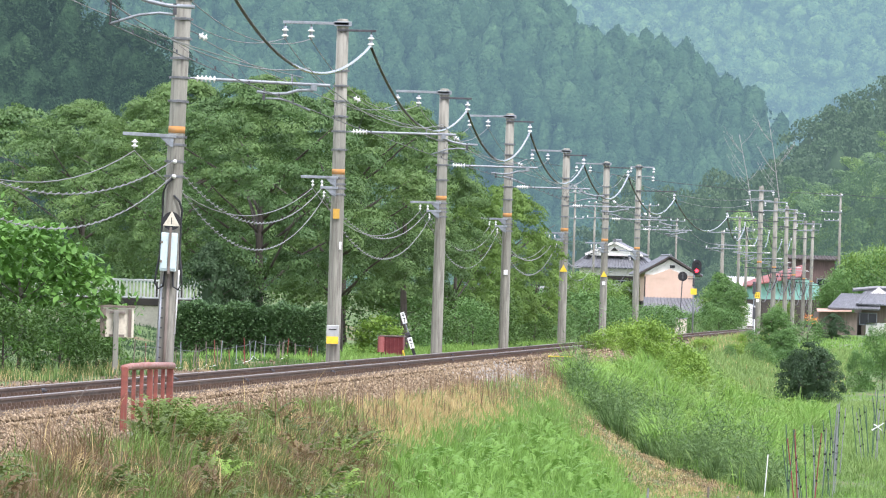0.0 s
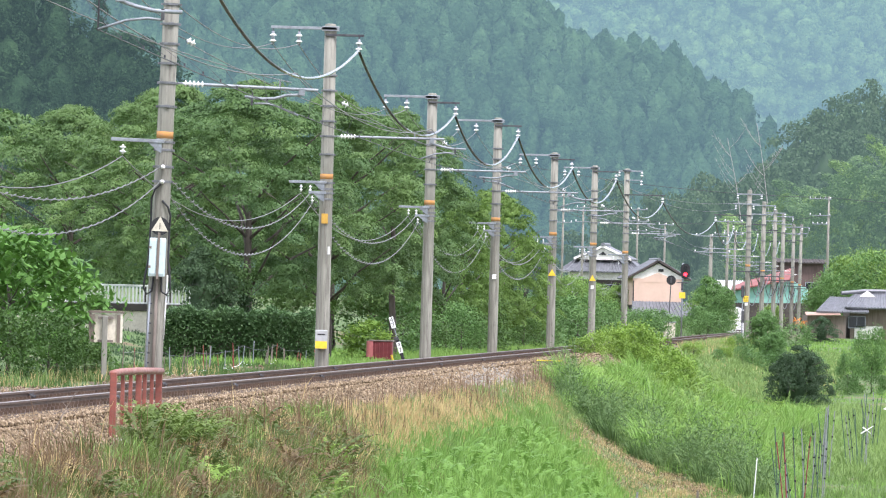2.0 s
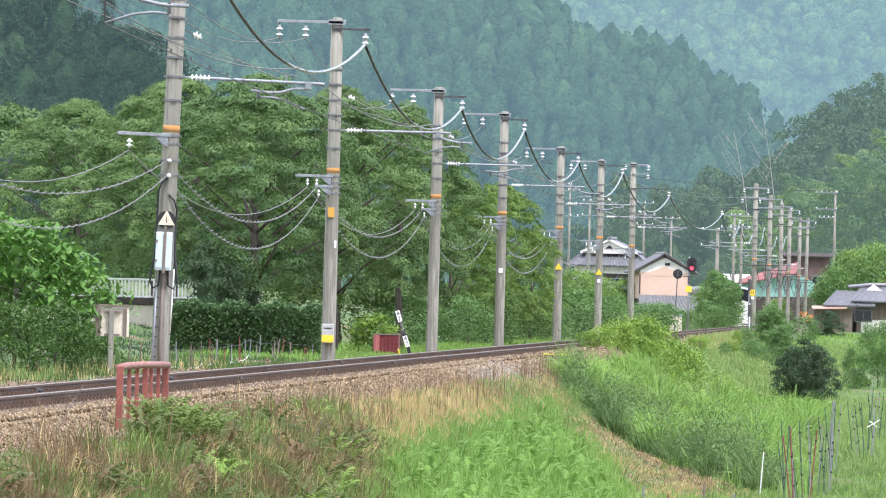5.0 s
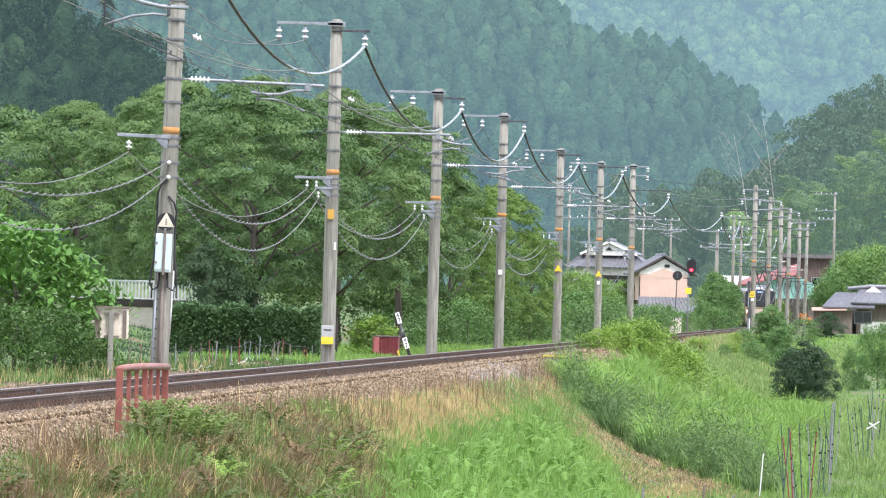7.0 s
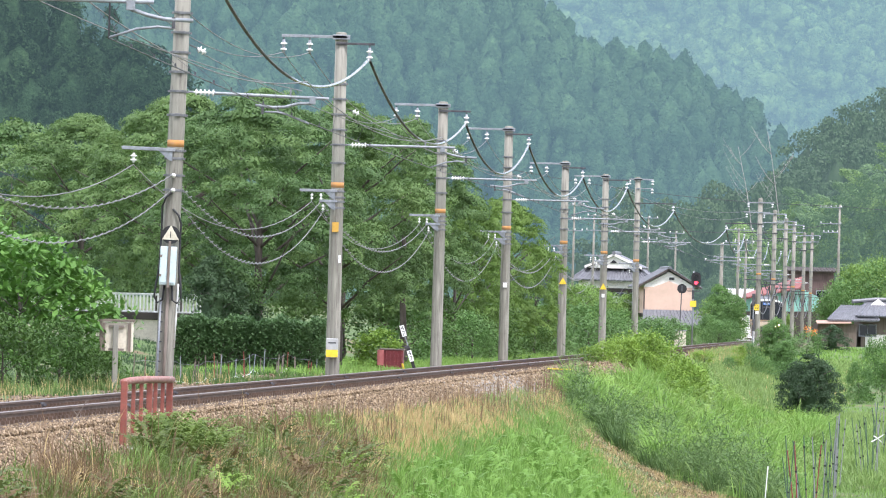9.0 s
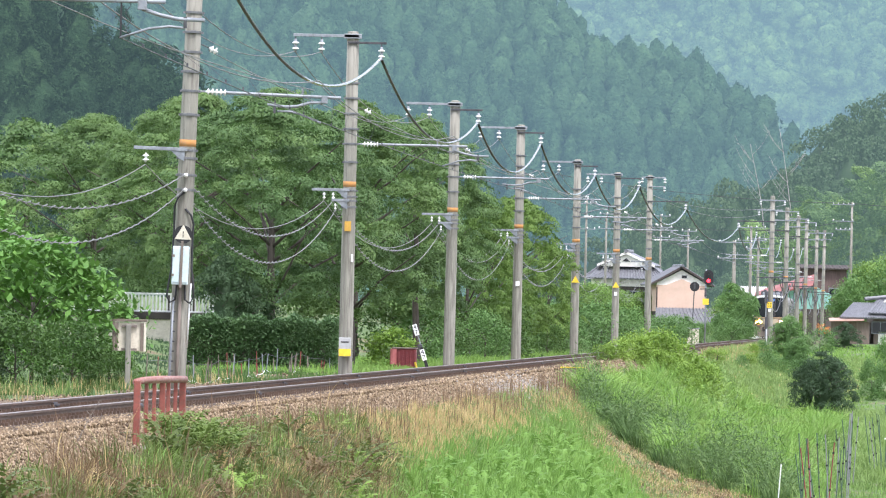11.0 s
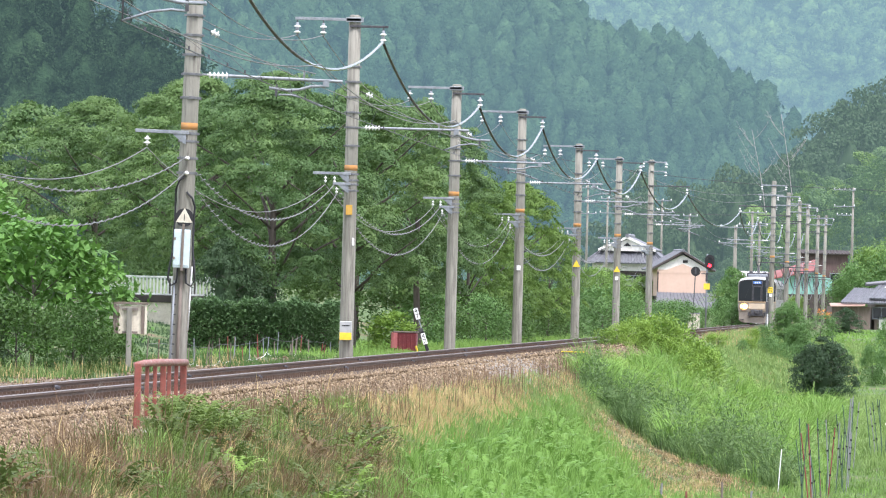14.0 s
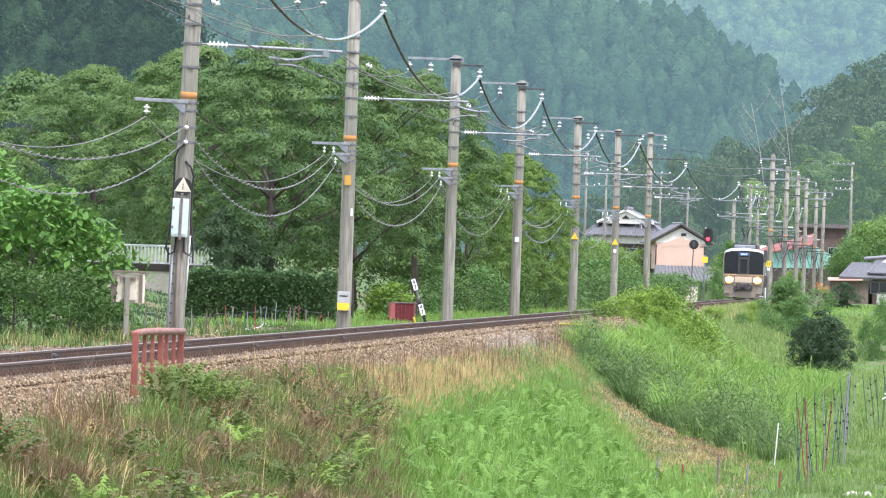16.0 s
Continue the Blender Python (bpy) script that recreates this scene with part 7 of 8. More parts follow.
def build_grass():
    # lush bank
    x, y, w, rng = strip(9500, 2.7, 8.4, 128, 242, 1)
    k = (y > weedy_edge(w) - 9 + 18 * rng.uniform(0, 1, len(y)) * patchy(x, y, 0.4, 46)) & (y < mown_edge(w) - cut_depth(w) * 0.85 + 6 * rng.normal(0, 1, len(y))) & (w > 2.9 + 0.5 * patchy(x, y, 1.3, 2))
    x, y = x[k], y[k]
    tufts("meadow_grass", "lush bright green grass on the bank", GRASS_GREEN, x, y, rng.uniform(0.16, 0.42, len(x)) * (0.55 + 0.8 * patchy(x, y, 0.7, 1)), 12, 0.1, 0.02, 2, 0.3, 0.35)
    # thin pale grass where the bank was cut
    x, y, w, rng = strip(5500, 2.6, 8.8, 180, 250, 30)
    k = (y > mown_edge(w) - 1.2 * cut_depth(w)) & (y < mown_edge(w) - cut_depth(w) * rng.uniform(0.1, 0.5, len(y))) & (patchy(x, y, 0.9, 41) > 0.34)
    x, y = x[k], y[k]
    tufts("cut_grass", "short yellowing cut grass on the bank", GRASS_TALL, x, y, rng.uniform(0.06, 0.2, len(x)), 10, 0.12, 0.016, 31, 0.45, 0.3)
    # straw-coloured band under the ballast shoulder
    x, y, w, rng = strip(25000, 2.15, 3.8, 128, 262, 3)
    k = rng.uniform(0, 1, len(y)) < np.clip(1.2 - np.abs(w - 2.85) / 0.55, 0, 1) * (0.08 + 1.1 * patchy(x, y, 0.8, 5) ** 2) * np.clip((y - 120) / 40, 0.2, 1) * np.clip((228 - y) / 25, 0.12, 1)
    x, y = x[k], y[k]
    tufts("straw_grass", "dry straw-coloured grass along the ballast", GRASS_DRY, x, y, rng.uniform(0.12, 0.40, len(x)) * (0.4 + 0.9 * patchy(x, y, 0.5, 45)), 11, 0.09, 0.016, 4, 0.22, 0.2)
    x, y, w, rng = strip(3600, 2.3, 3.9, 140, 258, 37)
    k = rng.uniform(0, 1, len(y)) < 1.3 * patchy(x, y, 0.6, 38) ** 2
    x, y = x[k], y[k]
    tufts("rough_grass", "green weeds growing through the straw", GRASS_TALL, x, y, rng.uniform(0.12, 0.42, len(x)), 13, 0.1, 0.015, 38, 0.4, 0.3)
    # dried cuttings below the tall growth
    x, y, w, rng = strip(110000, 2.3, 9.2, 172, 264, 5)
    off = (y - mown_edge(w)) / cut_depth(w)
    k = (off < 0.05) & (off > -1.1 * rng.uniform(0.2, 1, len(y))) & (rng.uniform(0, 1, len(y)) < 0.36 + 1.4 * patchy(x, y, 0.55, 9) ** 2 + 0.6 * (off > -0.22))
    x, y = x[k], y[k]
    x1, y1 = x[::2], y[::2]
    x, y = x[1::2], y[1::2]
    blade_mesh("cut_straw", "brown dried cuttings lying on the bank", FERN_RUSSET, x1, y1, rng.uniform(0.06, 0.15, len(x1)), rng.uniform(0.014, 0.026, len(x1)), 6, 1.8)
    blade_mesh("cut_straw", "pale dried cuttings lying on the bank", LITTER, x, y, rng.uniform(0.06, 0.15, len(x)), rng.uniform(0.012, 0.022, len(x)), 7, 1.8)
    x, y, w, rng = strip(4200, 2.6, 9.0, 176, 256, 98)
    off = (y - mown_edge(w)) / cut_depth(w)
    k = (off < -0.05) & (off > -1.15) & (patchy(w * 1.3, y * 0.2, 0.5, 99) > 0.45)
    x, y = x[k], y[k]
    tufts("straw_tufts", "bent straw and pale grass over the cuttings", GRASS_DRY, x[::2], y[::2], rng.uniform(0.08, 0.28, len(x[::2])), 11, 0.1, 0.015, 100, 0.5, 0.3)
    tufts("cut_grass", "fresh green regrowth through the cuttings", GRASS_GREEN, x[1::5], y[1::5], rng.uniform(0.08, 0.3, len(x[1::5])), 11, 0.1, 0.016, 101, 0.35, 0.3)
    # rough mixed weeds on the near bank
    x, y, w, rng = strip(8200, 1.9, 5.0, 92, 172, 8)
    k = (y < weedy_edge(w) + 9 * rng.normal(0, 1, len(y))) & (w > 2.0 + 0.6 * patchy(x, y, 0.5, 4) + 0.012 * np.maximum(0, 118 - y))
    x, y = x[k], y[k]
    pick = mottle(x, y) + rng.normal(0, 0.035, len(x))
    for j, (lo, hi, mat, name, label, h0, h1) in enumerate(((-9, 0.27, WEED_BROWN, "dead_weeds", "tangled dead brown weeds on the bank", 0.14, 0.42), (0.27, 0.38, FERN_RUSSET, "russet_weeds", "russet withered weeds on the bank", 0.14, 0.42),
                                                           (0.38, 0.40, GRASS_DRY, "dry_grass", "pale dry grass among the weeds", 0.12, 0.40), (0.40, 0.66, LEAF_FERN, "olive_weeds", "olive green feathery weeds on the bank", 0.14, 0.42),
                                                           (0.66, 0.84, LEAF_RAILING, "rough_grass", "coarse green grass and weeds on the bank", 0.14, 0.40), (0.84, 9, GRASS_GREEN, "rough_grass", "fresh green grass among the weeds", 0.12, 0.34))):
        q = (pick > lo) & (pick <= hi)
        tufts(name, label, mat, x[q], y[q], rng.uniform(h0, h1 * 1.2, q.sum()) * (0.55 + 0.9 * patchy(x[q], y[q], 0.33, 44)), 18, 0.1, 0.013, 20 + j, 0.6, 0.6)
    # dark dead stalks standing at the ballast edge
    x, y, w, rng = strip(9000, 2.1, 3.0, 105, 275, 9)
    k = patchy(x, y, 0.9, 12) > 0.74
    x, y = x[k], y[k]
    blade_mesh("dead_stalks", "standing dark dead weed stalks by the ballast", WEED_BROWN, x, y, rng.uniform(0.3, 0.75, len(x)), rng.uniform(0.008, 0.014, len(x)), 10, 0.12)
    # tall growth on the bank beyond
    x, y, w, rng = strip(7000, 2.3, 10.2, 205, 410, 11, 1.25)
    k = (y > mown_edge(w) + 1.5 * rng.normal(0, 1, len(y))) & (rng.uniform(0, 1, len(y)) < 0.3 + 0.9 * patchy(x, y, 0.9, 7)) & ((w < 9.7) | (rng.uniform(0, 1, len(y)) < 0.25))
    x, y, w = x[k], y[k], w[k]
    h = rng.uniform(0.22, 0.62, len(x)) * (0.25 + 1.25 * patchy(x, y, 0.75, 15)) * (1 + 0.5 * np.exp(-((y - mown_edge(w)) / 14) ** 2)) * lumps(w, y)
    half = patchy(w * 1.6, y * 0.14, 0.5, 97) + rng.normal(0, 0.1, len(x)) < 0.5
    tufts("pampas_grass", "tall arching pampas grass on the bank", GRASS_TALL, x[half], y[half], h[half] * 0.9, 12, 0.14, 0.024, 12, 0.45, 0.25)
    tufts("tall_grass", "tall bright green grass on the bank", GRASS_GREEN, x[~half], y[~half], h[~half] * 0.8, 11, 0.15, 0.024, 32, 0.4, 0.25)
    # arching clumps, thickest where the tall growth starts
    rng = np.random.default_rng(13)
    w0 = np.concatenate([2.9 + 6.7 * np.linspace(0, 1, 34), rng.uniform(3.0, 9.2, 170)])
    y0 = mown_edge(w0) + np.concatenate([rng.uniform(2, 16, 34), 10 + 130 * rng.uniform(0, 1, 170) ** 1.3])
    hh = np.concatenate([rng.uniform(1.0, 1.6, 34), rng.uniform(0.7, 1.35, 170)])
    hh = hh * lumps(w0, y0)
    q = patchy(w0 * 1.6, y0 * 0.14, 0.5, 97) + rng.normal(0, 0.15, 204) < 0.5
    fountains("pampas_clumps", "arching clumps of pampas grass", GRASS_TALL, (track_x(y0) + w0)[q], y0[q], hh[q] * 0.85, 150, 0.34, 0.03, 14)
    fountains("grass_clumps", "arching clumps of bright tall grass", GRASS_GREEN, (track_x(y0) + w0)[~q], y0[~q], hh[~q] * 0.85, 150, 0.34, 0.03, 15)
    # one dark clump at the head; more along the edge colour its shaded face
    rng = np.random.default_rng(47)
    y0 = rng.uniform(256, 284, 34)
    w0 = 3.0 + 0.045 * (y0 - 256) + rng.uniform(-0.4, 0.9, 34)
    we = rng.uniform(4.2, 9.2, 40)
    w0, y0 = np.append(w0, we), np.append(y0, mown_edge(we) + rng.uniform(0, 7, 40))
    fountains("dark_pampas", "dark blue-green pampas clump on the bank", GRASS_BLUE, track_x(y0) + w0, y0, rng.uniform(0.7, 1.15, 74), 130, 0.22, 0.026, 48)
    # far bank and fields
    x, y, w, rng = strip(7500, 2.2, 9.0, 400, 700, 15)
    k = rng.uniform(0, 1, len(y)) < 0.25 + 0.9 * patchy(x, y, 1.5, 8)
    x, y = x[k], y[k]
    q = patchy(x, y, 2.5, 29) > 0.55
    tufts("bank_straw", "dry weeds over the far bank", GRASS_DRY, x[q][::9] + 0.3, y[q][::9], rng.uniform(0.15, 0.4, len(x[q][::9])), 8, 0.22, 0.03, 39, 0.45, 0.3)
    tufts("bank_grass", "green grass over the far bank", GRASS_TALL, x, y, rng.uniform(0.12, 0.45, len(x)) * (0.4 + patchy(x, y, 1.2, 28)), 10, 0.22, 0.034, 16, 0.5, 0.35)
    tufts("bank_weeds", "dull green weeds over the far bank", GRASS_TALL, x[::3] + 0.4, y[::3], rng.uniform(0.15, 0.5, len(x[::3])), 9, 0.24, 0.036, 33, 0.5, 0.3)
    x, y, w, rng = strip(9000, 8.2, 22.0, 165, 500, 17, 1.05)
    k = rng.uniform(0, 1, len(y)) < 0.3 + 0.8 * patchy(x, y, 1.3, 18)
    x, y = x[k], y[k]
    tufts("field_grass", "short green grass between vegetable rows", GRASS_GREEN, x, y, rng.uniform(0.08, 0.26, len(x)), 8, 0.14, 0.03, 18, 0.35, 0.25)
    x, y, w, rng = strip(3400, 8.0, 14.0, 163, 285, 35)
    tufts("garden_grass", "grass and weeds between the garden rows", GRASS_TALL, x, y, rng.uniform(0.08, 0.35, len(x)) * (0.4 + patchy(x, y, 0.6, 36)), 12, 0.12, 0.022, 36, 0.4, 0.3)
    x, y, w, rng = strip(7500, 9.0, 19.0, 240, 440, 77)
    k = patchy(x, y, 1.4, 78) > 0.22
    x, y = x[k], y[k]
    tufts("plot_grass", "rough green grass round the garden plot", GRASS_TALL, x, y, rng.uniform(0.15, 0.5, len(x)) * (0.5 + patchy(x, y, 0.8, 79)), 11, 0.16, 0.026, 79, 0.4, 0.3)
    x, y, w, rng = strip(260, 12.6, 15.5, 285, 330, 80)
    tufts("dry_reeds", "pale dry reeds standing at the edge of the plot", GRASS_DRY, x, y, rng.uniform(0.4, 0.9, len(x)), 9, 0.14, 0.022, 81, 0.15, 0.15)
    x, y, w, rng = strip(3200, 4.0, 26.0, 560, 880, 19)
    tufts("far_field_grass", "green grass of the far field", GRASS_GREEN, x, y, rng.uniform(0.12, 0.4, len(x)), 6, 0.25, 0.09, 20, 0.4, 0.3)
    # verge behind the track
    x, y, w, rng = strip(6500, -8.0, -3.4, 232, 460, 21, 1.2)
    k = rng.uniform(0, 1, len(y)) < np.clip((-w - 3.2) / 0.8, 0.05, 1) * (0.3 + 0.8 * patchy(x, y, 0.8, 21))
    x, y, w = x[k], y[k], w[k]
    h = rng.uniform(0.12, 0.42, len(x)) * np.where((y > 285) & (y < 305), 0.6, 1)
    # tree shade put into colour: the nearer verge gets a duller green
    q = y + rng.normal(0, 6, len(y)) > 262
    tufts("verge_grass", "bright grass on the verge behind the track", GRASS_GREEN, x[q], y[q], h[q], 12, 0.13, 0.026, 22, 0.3, 0.3)
    tufts("shade_grass", "grass coloured dull for the shade of the trees", LEAF_MID, x[~q], y[~q], h[~q] * 0.7, 10, 0.13, 0.024, 34, 0.4, 0.3)
    x, y, w, rng = strip(1500, -6.5, -4.4, 150, 240, 27)
    k = rng.uniform(0, 1, len(y)) < np.clip((-w - 4.2) / 1.0, 0.05, 1) * (0.15 + 0.85 * patchy(x, y, 0.8, 24))
    x, y = x[k], y[k]
    tufts("verge_weeds", "thin dull weeds behind the ballast", LEAF_MID, x[::2], y[::2], rng.uniform(0.08, 0.34, len(x[::2])), 11, 0.1, 0.018, 28, 0.4, 0.3)
    tufts("verge_straw", "pale dry stems behind the ballast", GRASS_DRY, x[1::4], y[1::4], rng.uniform(0.15, 0.5, len(x[1::4])), 7, 0.1, 0.012, 29, 0.3, 0.3)
    x, y, w, rng = strip(170, -8.2, -5.0, 160, 204, 74)
    tufts("verge_weeds", "tall yellow-green weeds below the young trees", GRASS_TALL, x[::2], y[::2], rng.uniform(0.15, 0.6, len(x[::2])), 14, 0.12, 0.02, 75, 0.35, 0.25)
    tufts("verge_weeds", "mixed dull weeds below the young trees", LEAF_FERN, x[1::2], y[1::2], rng.uniform(0.15, 0.55, len(x[1::2])), 16, 0.14, 0.02, 76, 0.5, 0.3)
    x, y, w, rng = strip(2400, -16, -6.5, 195, 300, 23)
    tufts("slope_grass", "dark green grass on the slope below the railing", LEAF_DARK, x, y, rng.uniform(0.08, 0.22, len(x)), 9, 0.14, 0.026, 24, 0.4, 0.3)
    x, y, w, rng = strip(9000, 1.6, 2.6, 460, 720, 25)
    for j, (mat, q, label) in enumerate(((GRASS_TALL, slice(0, 7200), "thin green weeds along the far ballast"), (GRASS_DRY, slice(7200, 9000), "thin dry weeds along the far ballast"))):
        blade_mesh("track_weeds", label, mat, x[q], y[q], rng.uniform(0.15, 0.5, len(x[q])), rng.uniform(0.03, 0.05, len(x[q])), 26 + 70 * j, 0.3)


build_grass()


def bank_tussocks():
    """Loose tussocks of long arching blades over the weedy bank, green, olive and straw."""
    for j, (mat, n, lo, hi, name, label) in enumerate(((LEAF_RAILING, 300, 0.5, 2, "bank_tussocks", "loose green tussocks hanging over the bank"), (GRASS_DRY, 110, -1, 0.5, "straw_tussocks", "loose straw tussocks hanging over the bank"),
                                                       (FERN_RUSSET, 380, -1, 0.52, "brown_tussocks", "withered brown tussocks hanging over the bank"))):
        x, y, w, rng = strip(n, 2.2, 4.7, 94, 168, 86 + j)
        m = mottle(x, y)
        k = (y < weedy_edge(w) + 2) & (w > 2.2 + 0.012 * np.maximum(0, 118 - y)) & (m > lo) & (m < hi)
        fountains(name, label, mat, x[k], y[k], rng.uniform(0.25, 0.6, k.sum()), 46, 0.16, 0.013, 88 + j)


bank_tussocks()


def long_stems():
    """Single long pale and dark stems leaning out of the near bank."""
    for j, (mat, n, name, label) in enumerate(((GRASS_DRY, 70, "pale_stems", "long pale bent grass stems on the bank"), (WEED_BROWN, 260, "dark_stems", "long dark dead weed stems on the bank"))):
        x, y, w, rng = strip(n, 2.0, 4.2, 95, 165, 81 + j)
        k = y < weedy_edge(w) + 3
        x, y = x[k], y[k]
        blade_mesh(name, label, mat, x, y, rng.uniform(0.5, 1.1, len(x)), rng.uniform(0.008, 0.015, len(x)), 83 + j, 0.45)


long_stems()


def dead_stem(x, y, h, lean):
    g = gz(x, y)
    e = empty("dead_weed", pose(x, y, g), "tall thin dead weed stem leaning beside the track", "weed", "dead weed stems")
    path = [(lean * (k / 6) ** 1.2, 0, h * k / 6 - 0.05) for k in range(7)]
    part("stem", Shape().tube(path, 0.009, 5, 0.004), WOOD_GREY, e)
    for k, d in ((3, 0.12), (4, -0.1), (5, 0.09)):
        p = Vector(path[k])
        part("twig", Shape().tube([p, p + Vector((d, 0, 0.12))], 0.005, 4, 0.003), WOOD_GREY, e)


for x, y, h, lean in ((-3.45, 128.0, 0.62, 0.34), (-3.3, 129.0, 0.5, 0.42), (-4.7, 116.5, 0.62, 0.3), (-3.75, 126.0, 0.66, 0.06), (-1.95, 148.0, 0.55, 0.2)):
    dead_stem(x, y, h, lean)


def frond_bed(name, label, mat, places, seed, length=(0.3, 0.55), pairs=9, leaf=0.09):
    """Feathery weeds: arching fronds, each a rib with toothed leaflets on both sides that taper to the tip."""
    rng = np.random.default_rng(seed)
    n = len(places)
    az = rng.uniform(0, 2 * np.pi, n)
    L = rng.uniform(*length, n)
    rise = rng.uniform(0.35, 0.95, n)
    fwd = np.stack([np.cos(az), np.sin(az), np.zeros(n)], -1)
    out = np.stack([-np.sin(az), np.cos(az), np.zeros(n)], -1)
    ribs, tips = [], []
    for k in range(pairs + 1):
        u = k / pairs
        ribs.append(places + fwd * (L * u)[:, None] + np.array([0, 0, 1]) * (rise * L * 1.9 * (u - 0.66 * u * u) + 0.03)[:, None])
    for k in range(pairs):
        u = (k + 0.5) / pairs
        wide = leaf * 2.1 * (0.35 + 1.5 * u) * (1 - u) ** 0.8 + 0.01
        mid = (ribs[k] + ribs[k + 1]) / 2
        for sgn in (-1, 1):
            tips.append(mid + out * (sgn * wide) + fwd * (0.5 * wide) + np.array([0, 0, -0.25 * wide]) + rng.normal(0, 0.012, (n, 3)))
    v = np.stack(ribs + tips, 1).reshape(-1, 3)
    each = pairs + 1 + 2 * pairs
    tri = []
    for k in range(pairs):
        tri += [(k, k + 1, pairs + 1 + 2 * k), (k + 1, k, pairs + 2 + 2 * k)]
    f = (np.array(tri)[None] + each * np.arange(n)[:, None, None]).reshape(-1, 3)
    return tagged(new(name, quick_mesh(name, v, f, mat)), label, "weeds", kind="stuff")


def mounds(name, label, mat, x, y, rad, h, density, leaf, seed, narrow=0.5, jitter=0.5):
    """Low domes of long leaves hanging outwards, lumpy, all over one stretch of bank."""
    rng = np.random.default_rng(seed)
    k = np.repeat(np.arange(len(x)), np.maximum(8, (density * rad * rad).astype(int)))
    m = len(k)
    d = rng.normal(0, 1, (m, 3))
    d /= np.linalg.norm(d, axis=1, keepdims=True)
    d[:, 2] = np.abs(d[:, 2])
    a = np.arctan2(d[:, 1], d[:, 0])
    lump = (1 + 0.22 * np.sin(3 * a + k) + 0.15 * np.sin(5 * a + 2 * k + 4 * d[:, 2])) * rng.uniform(0.7, 1.05, m)
    px, py = x[k] + d[:, 0] * rad[k] * lump, y[k] + d[:, 1] * rad[k] * lump
    p = np.stack([px, py, ground_z(px, py) + d[:, 2] * h[k] * lump], -1)
    flow = np.stack([d[:, 0] * d[:, 2] + 0.3 * d[:, 0], d[:, 1] * d[:, 2] + 0.3 * d[:, 1], 0.35 - 0.9 * (1 - d[:, 2])], -1) + rng.normal(0, jitter, (m, 3))
    flow /= np.linalg.norm(flow, axis=1, keepdims=True)
    side = np.cross(flow, d + rng.normal(0, 0.25, (m, 3)))
    side /= np.maximum(np.linalg.norm(side, axis=1, keepdims=True), 1e-6)
    l = (leaf * rng.uniform(0.6, 1.4, m))[:, None] * 0.5
    v = np.stack([p - flow * l, p + side * l * narrow, p + flow * l, p - side * l * narrow], 1).reshape(-1, 3)
    return tagged(new(name, quick_mesh(name, v, np.arange(4 * m).reshape(-1, 4), mat)), label, "weeds", kind="stuff")


def weed_places(n, w0, w1, y0, y1, seed, keep):
    x, y, w, rng = strip(n, w0, w1, y0, y1, seed)
    k = keep(x, y, w, rng)
    x, y = x[k], y[k]
    return np.stack([x, y, ground_z(x, y) + rng.uniform(0.0, 0.2, len(x))], -1)


frond_bed("feathery_weeds", "bright feathery weeds spread over the bank", LEAF_LAWN,
          weed_places(1500, 3.6, 8.0, 140, 225, 51, lambda x, y, w, r: (y > weedy_edge(w) + 8) & (y < mown_edge(w) - cut_depth(w)) & (patchy(x, y, 1.1, 31) > 0.5)), 52, (0.25, 0.5), 12, 0.06)
def clumped(n, per, w0, w1, y0, y1, seed, radius, lo=-1, hi=2):
    """Places for fronds, gathered in clumps over the near bank."""
    x, y, w, rng = strip(n, w0, w1, y0, y1, seed)
    m0 = mottle(x, y)
    k = (y < weedy_edge(w) + 2) & (w > 2.2 + 0.012 * np.maximum(0, 118 - y)) & (m0 > lo) & (m0 < hi)
    x, y = np.repeat(x[k], per), np.repeat(y[k], per)
    m = len(x)
    top = np.repeat(rng.uniform(0.0, 0.3, k.sum()), per)
    x, y = x + rng.normal(0, radius, m), y + rng.normal(0, radius * 2, m)
    return np.stack([x, y, ground_z(x, y) + top * rng.uniform(0.4, 1.0, m)], -1)


frond_bed("fern_weeds", "fresh green fern clumps among the dead stems", LEAF_FERN, clumped(46, 22, 2.1, 4.6, 94, 168, 63, 0.09, 0.47), 64, (0.3, 0.6), 10, 0.034)
frond_bed("fern_weeds", "bright yellow-green fern clumps on the bank", LEAF_BUSH, clumped(45, 18, 2.3, 4.6, 94, 160, 65, 0.09, 0.64), 66, (0.3, 0.52), 10, 0.034)
frond_bed("withered_fern", "withered russet fern clumps on the bank", FERN_RUSSET, clumped(55, 18, 2.3, 4.7, 94, 170, 55, 0.09, -1, 0.47), 56, (0.3, 0.58), 10, 0.03)
frond_bed("bank_weeds", "leafy weeds growing through the tall grass", LEAF_BUSH,
          weed_places(2600, 2.6, 9.2, 212, 400, 57, lambda x, y, w, r: (y > mown_edge(w) + 3) & (patchy(x, y, 2.0, 39) > 0.5)), 58, (0.4, 0.8), 8, 0.09)
frond_bed("railing_weeds", "green weeds overgrowing the red railing", LEAF_RAILING,
          np.array([(-3.95 + 0.75 * u + 0.25 * v, 123.4 + 4.6 * u + 0.5 * v, -0.6 + 0.46 * t * (1 - 0.5 * u)) for u, v, t in np.random.default_rng(61).uniform(0, 1, (420, 3))]), 62, (0.2, 0.4), 9, 0.028)


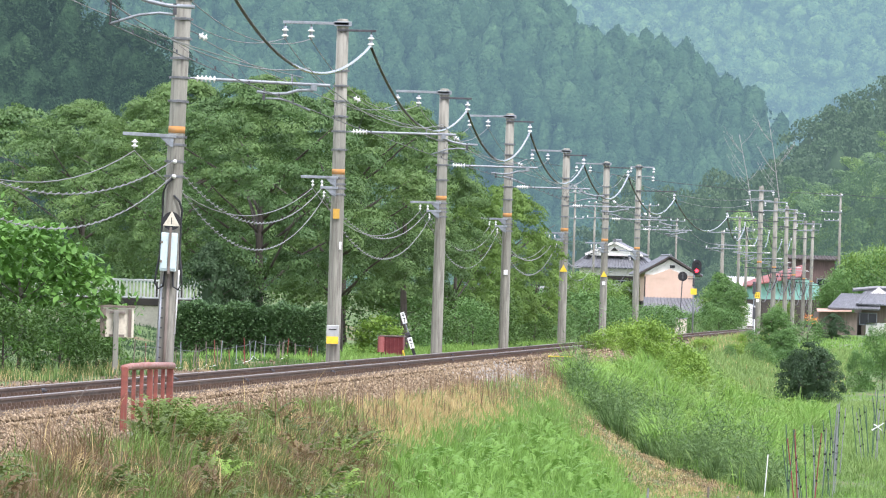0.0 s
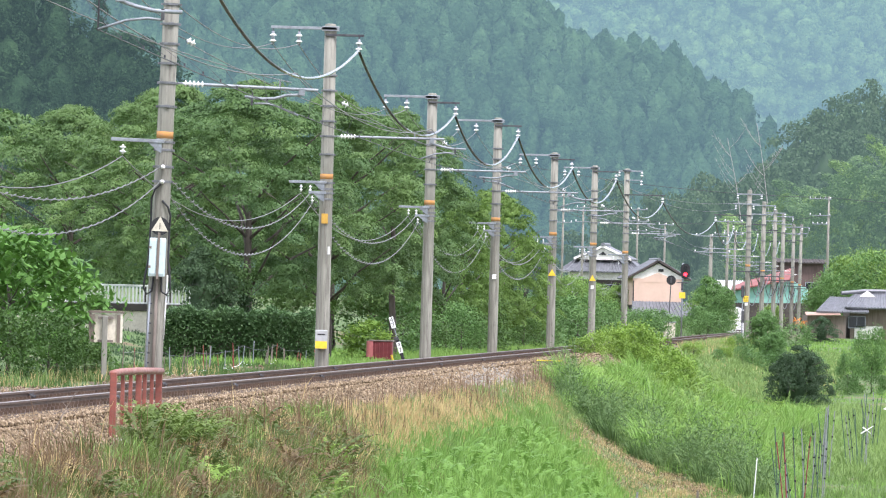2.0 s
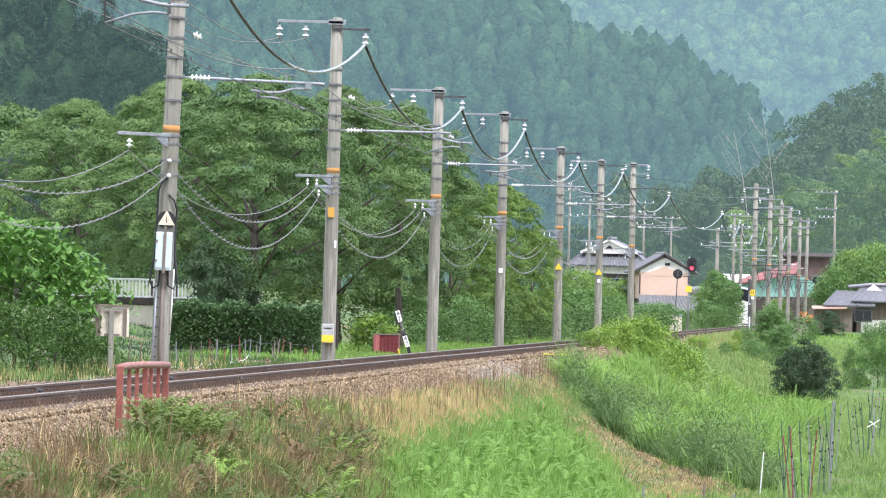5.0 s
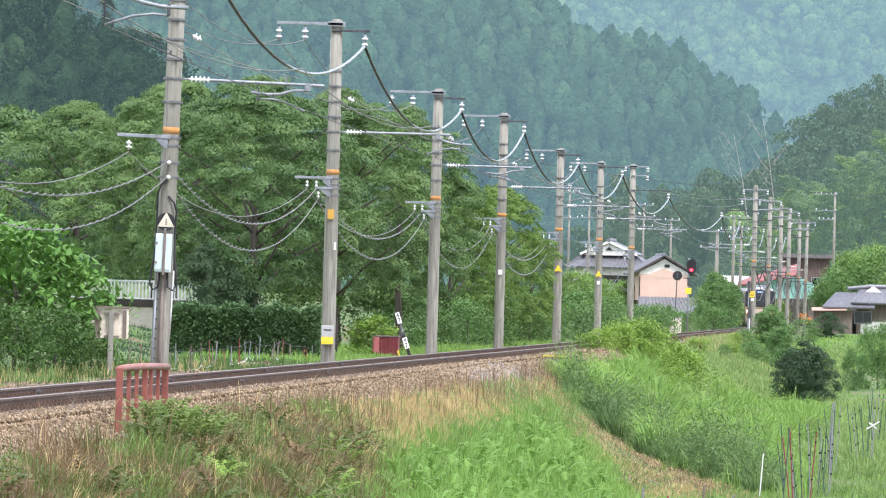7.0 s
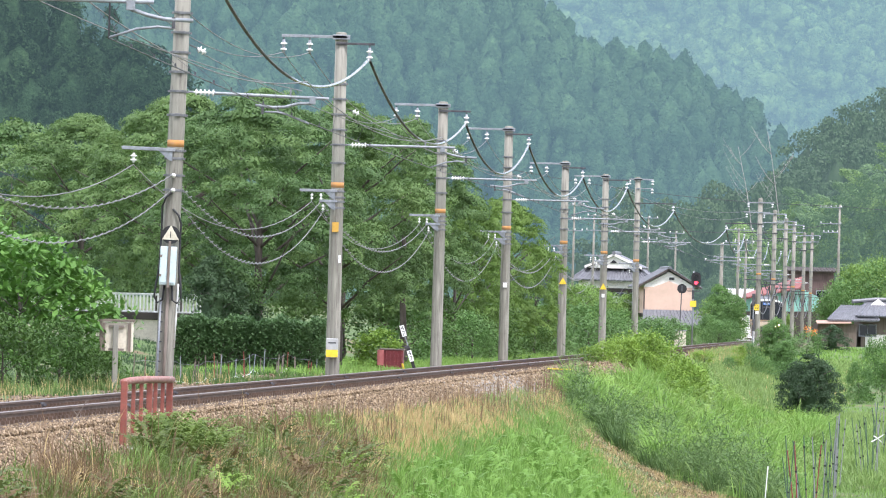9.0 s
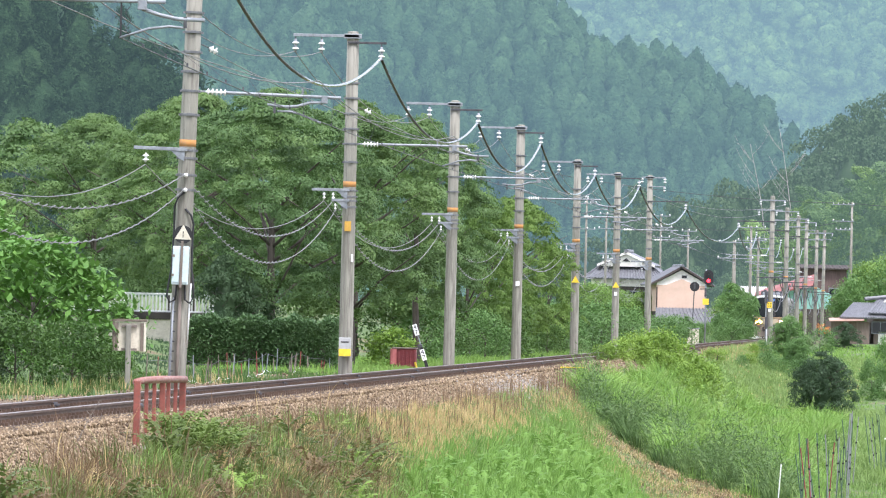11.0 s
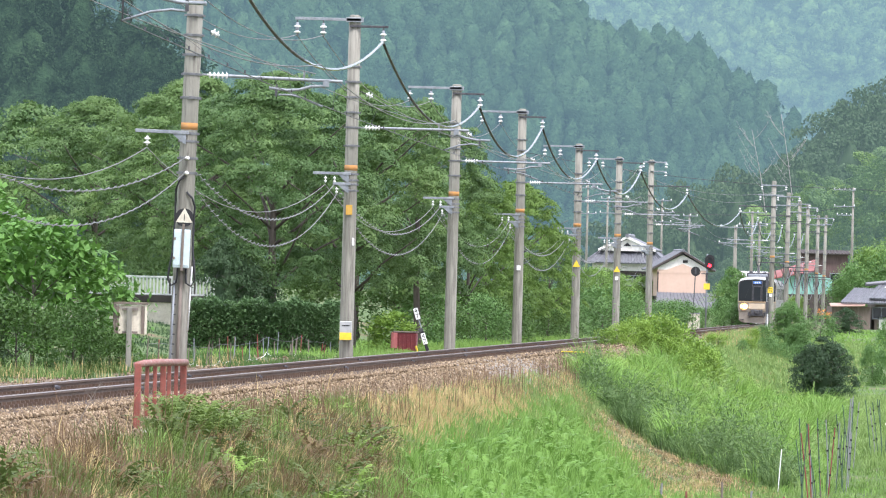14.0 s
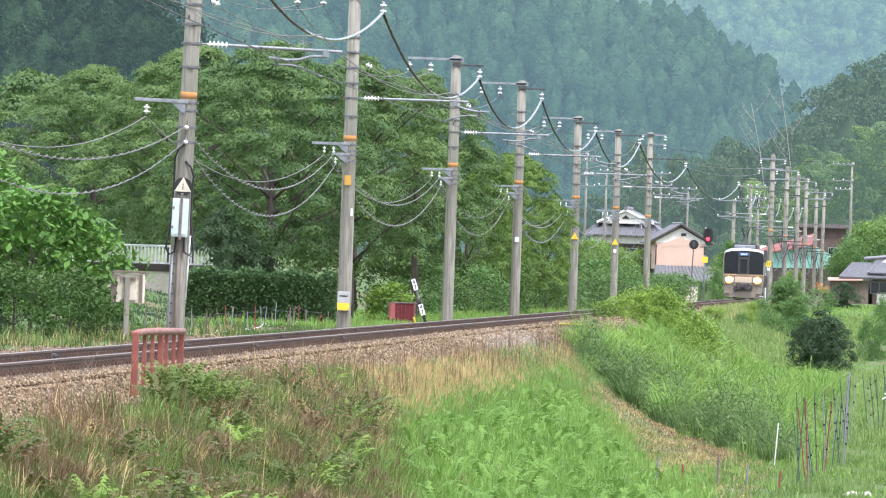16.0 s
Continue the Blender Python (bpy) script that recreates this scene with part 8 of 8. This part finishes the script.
def tall_growth():
    """Tall weeds and grass in lumpy mounds, standing up like a bank of their own where the mown strip ends."""
    rng = np.random.default_rng(91)
    n, edge = 560, 90
    w = np.concatenate([rng.uniform(2.7, 9.6, n), np.linspace(2.9, 9.3, edge)])
    y = mown_edge(w) + np.concatenate([6 + 165 * rng.uniform(0, 1, n) ** 1.5, rng.uniform(1, 9, edge)])
    x = track_x(y) + w
    rad = np.concatenate([rng.uniform(0.25, 0.65, n), rng.uniform(0.3, 0.55, edge)])
    h = np.concatenate([rng.uniform(0.2, 0.8, n), rng.uniform(0.95, 1.35, edge) * (0.9 + 0.085 * (w[n:] - 3))])
    h *= lumps(w, y)
    pick = patchy(x, y, 1.6, 61) + rng.normal(0, 0.12, n + edge)
    # edge mounds take the dark pampas colour too, standing in for the front's shade
    pick = np.where(((w < 5.0) & (y < mown_edge(w) + 22) & (w > 3.1)) | (np.arange(n + edge) >= n), -20, pick)
    for j, (lo, hi, mat, label) in enumerate(((-99, -9, GRASS_BLUE, "dark blue-green mounds of coarse grass on the bank"), (-9, 0.42, GRASS_TALL, "dense green weeds in rounded mounds on the bank"),
                                              (0.42, 0.68, LEAF_BUSH, "bright leafy weeds in mounds on the bank"), (0.68, 9, LEAF_FRESH, "deep green leafy weeds in mounds on the bank"))):
        q = (pick > lo) & (pick <= hi)
        mounds("leafy_weeds", label, mat, x[q], y[q], rad[q], h[q], 1000, 0.18, 92 + j, 0.13, 0.45)


tall_growth()


def motions():
    """The train comes round the bend and down the straight; the rear coach swings on its coupling."""
    rows, swing = [], []
    for t in np.arange(0, 16.01, 0.5):
        y = 664 + 24.0 * (16 - t)
        x0, x1, x2 = float(rail_x(y)), float(rail_x(y + 20.3)), float(rail_x(y + 40.3))
        a, b = -math.degrees(math.atan((x1 - x0) / 20.3)), -math.degrees(math.atan((x2 - x1) / 20.0))
        rows.append((float(t), pose(x0, y, 0, 0, 0, a)))
        swing.append((float(t), pose(0, 20.3, 0) @ pose(0, 0, 0, 0, 0, b - a) @ pose(0, -20.3, 0)))
    walk(train, rows)
    walk(coach, swing)


motions()
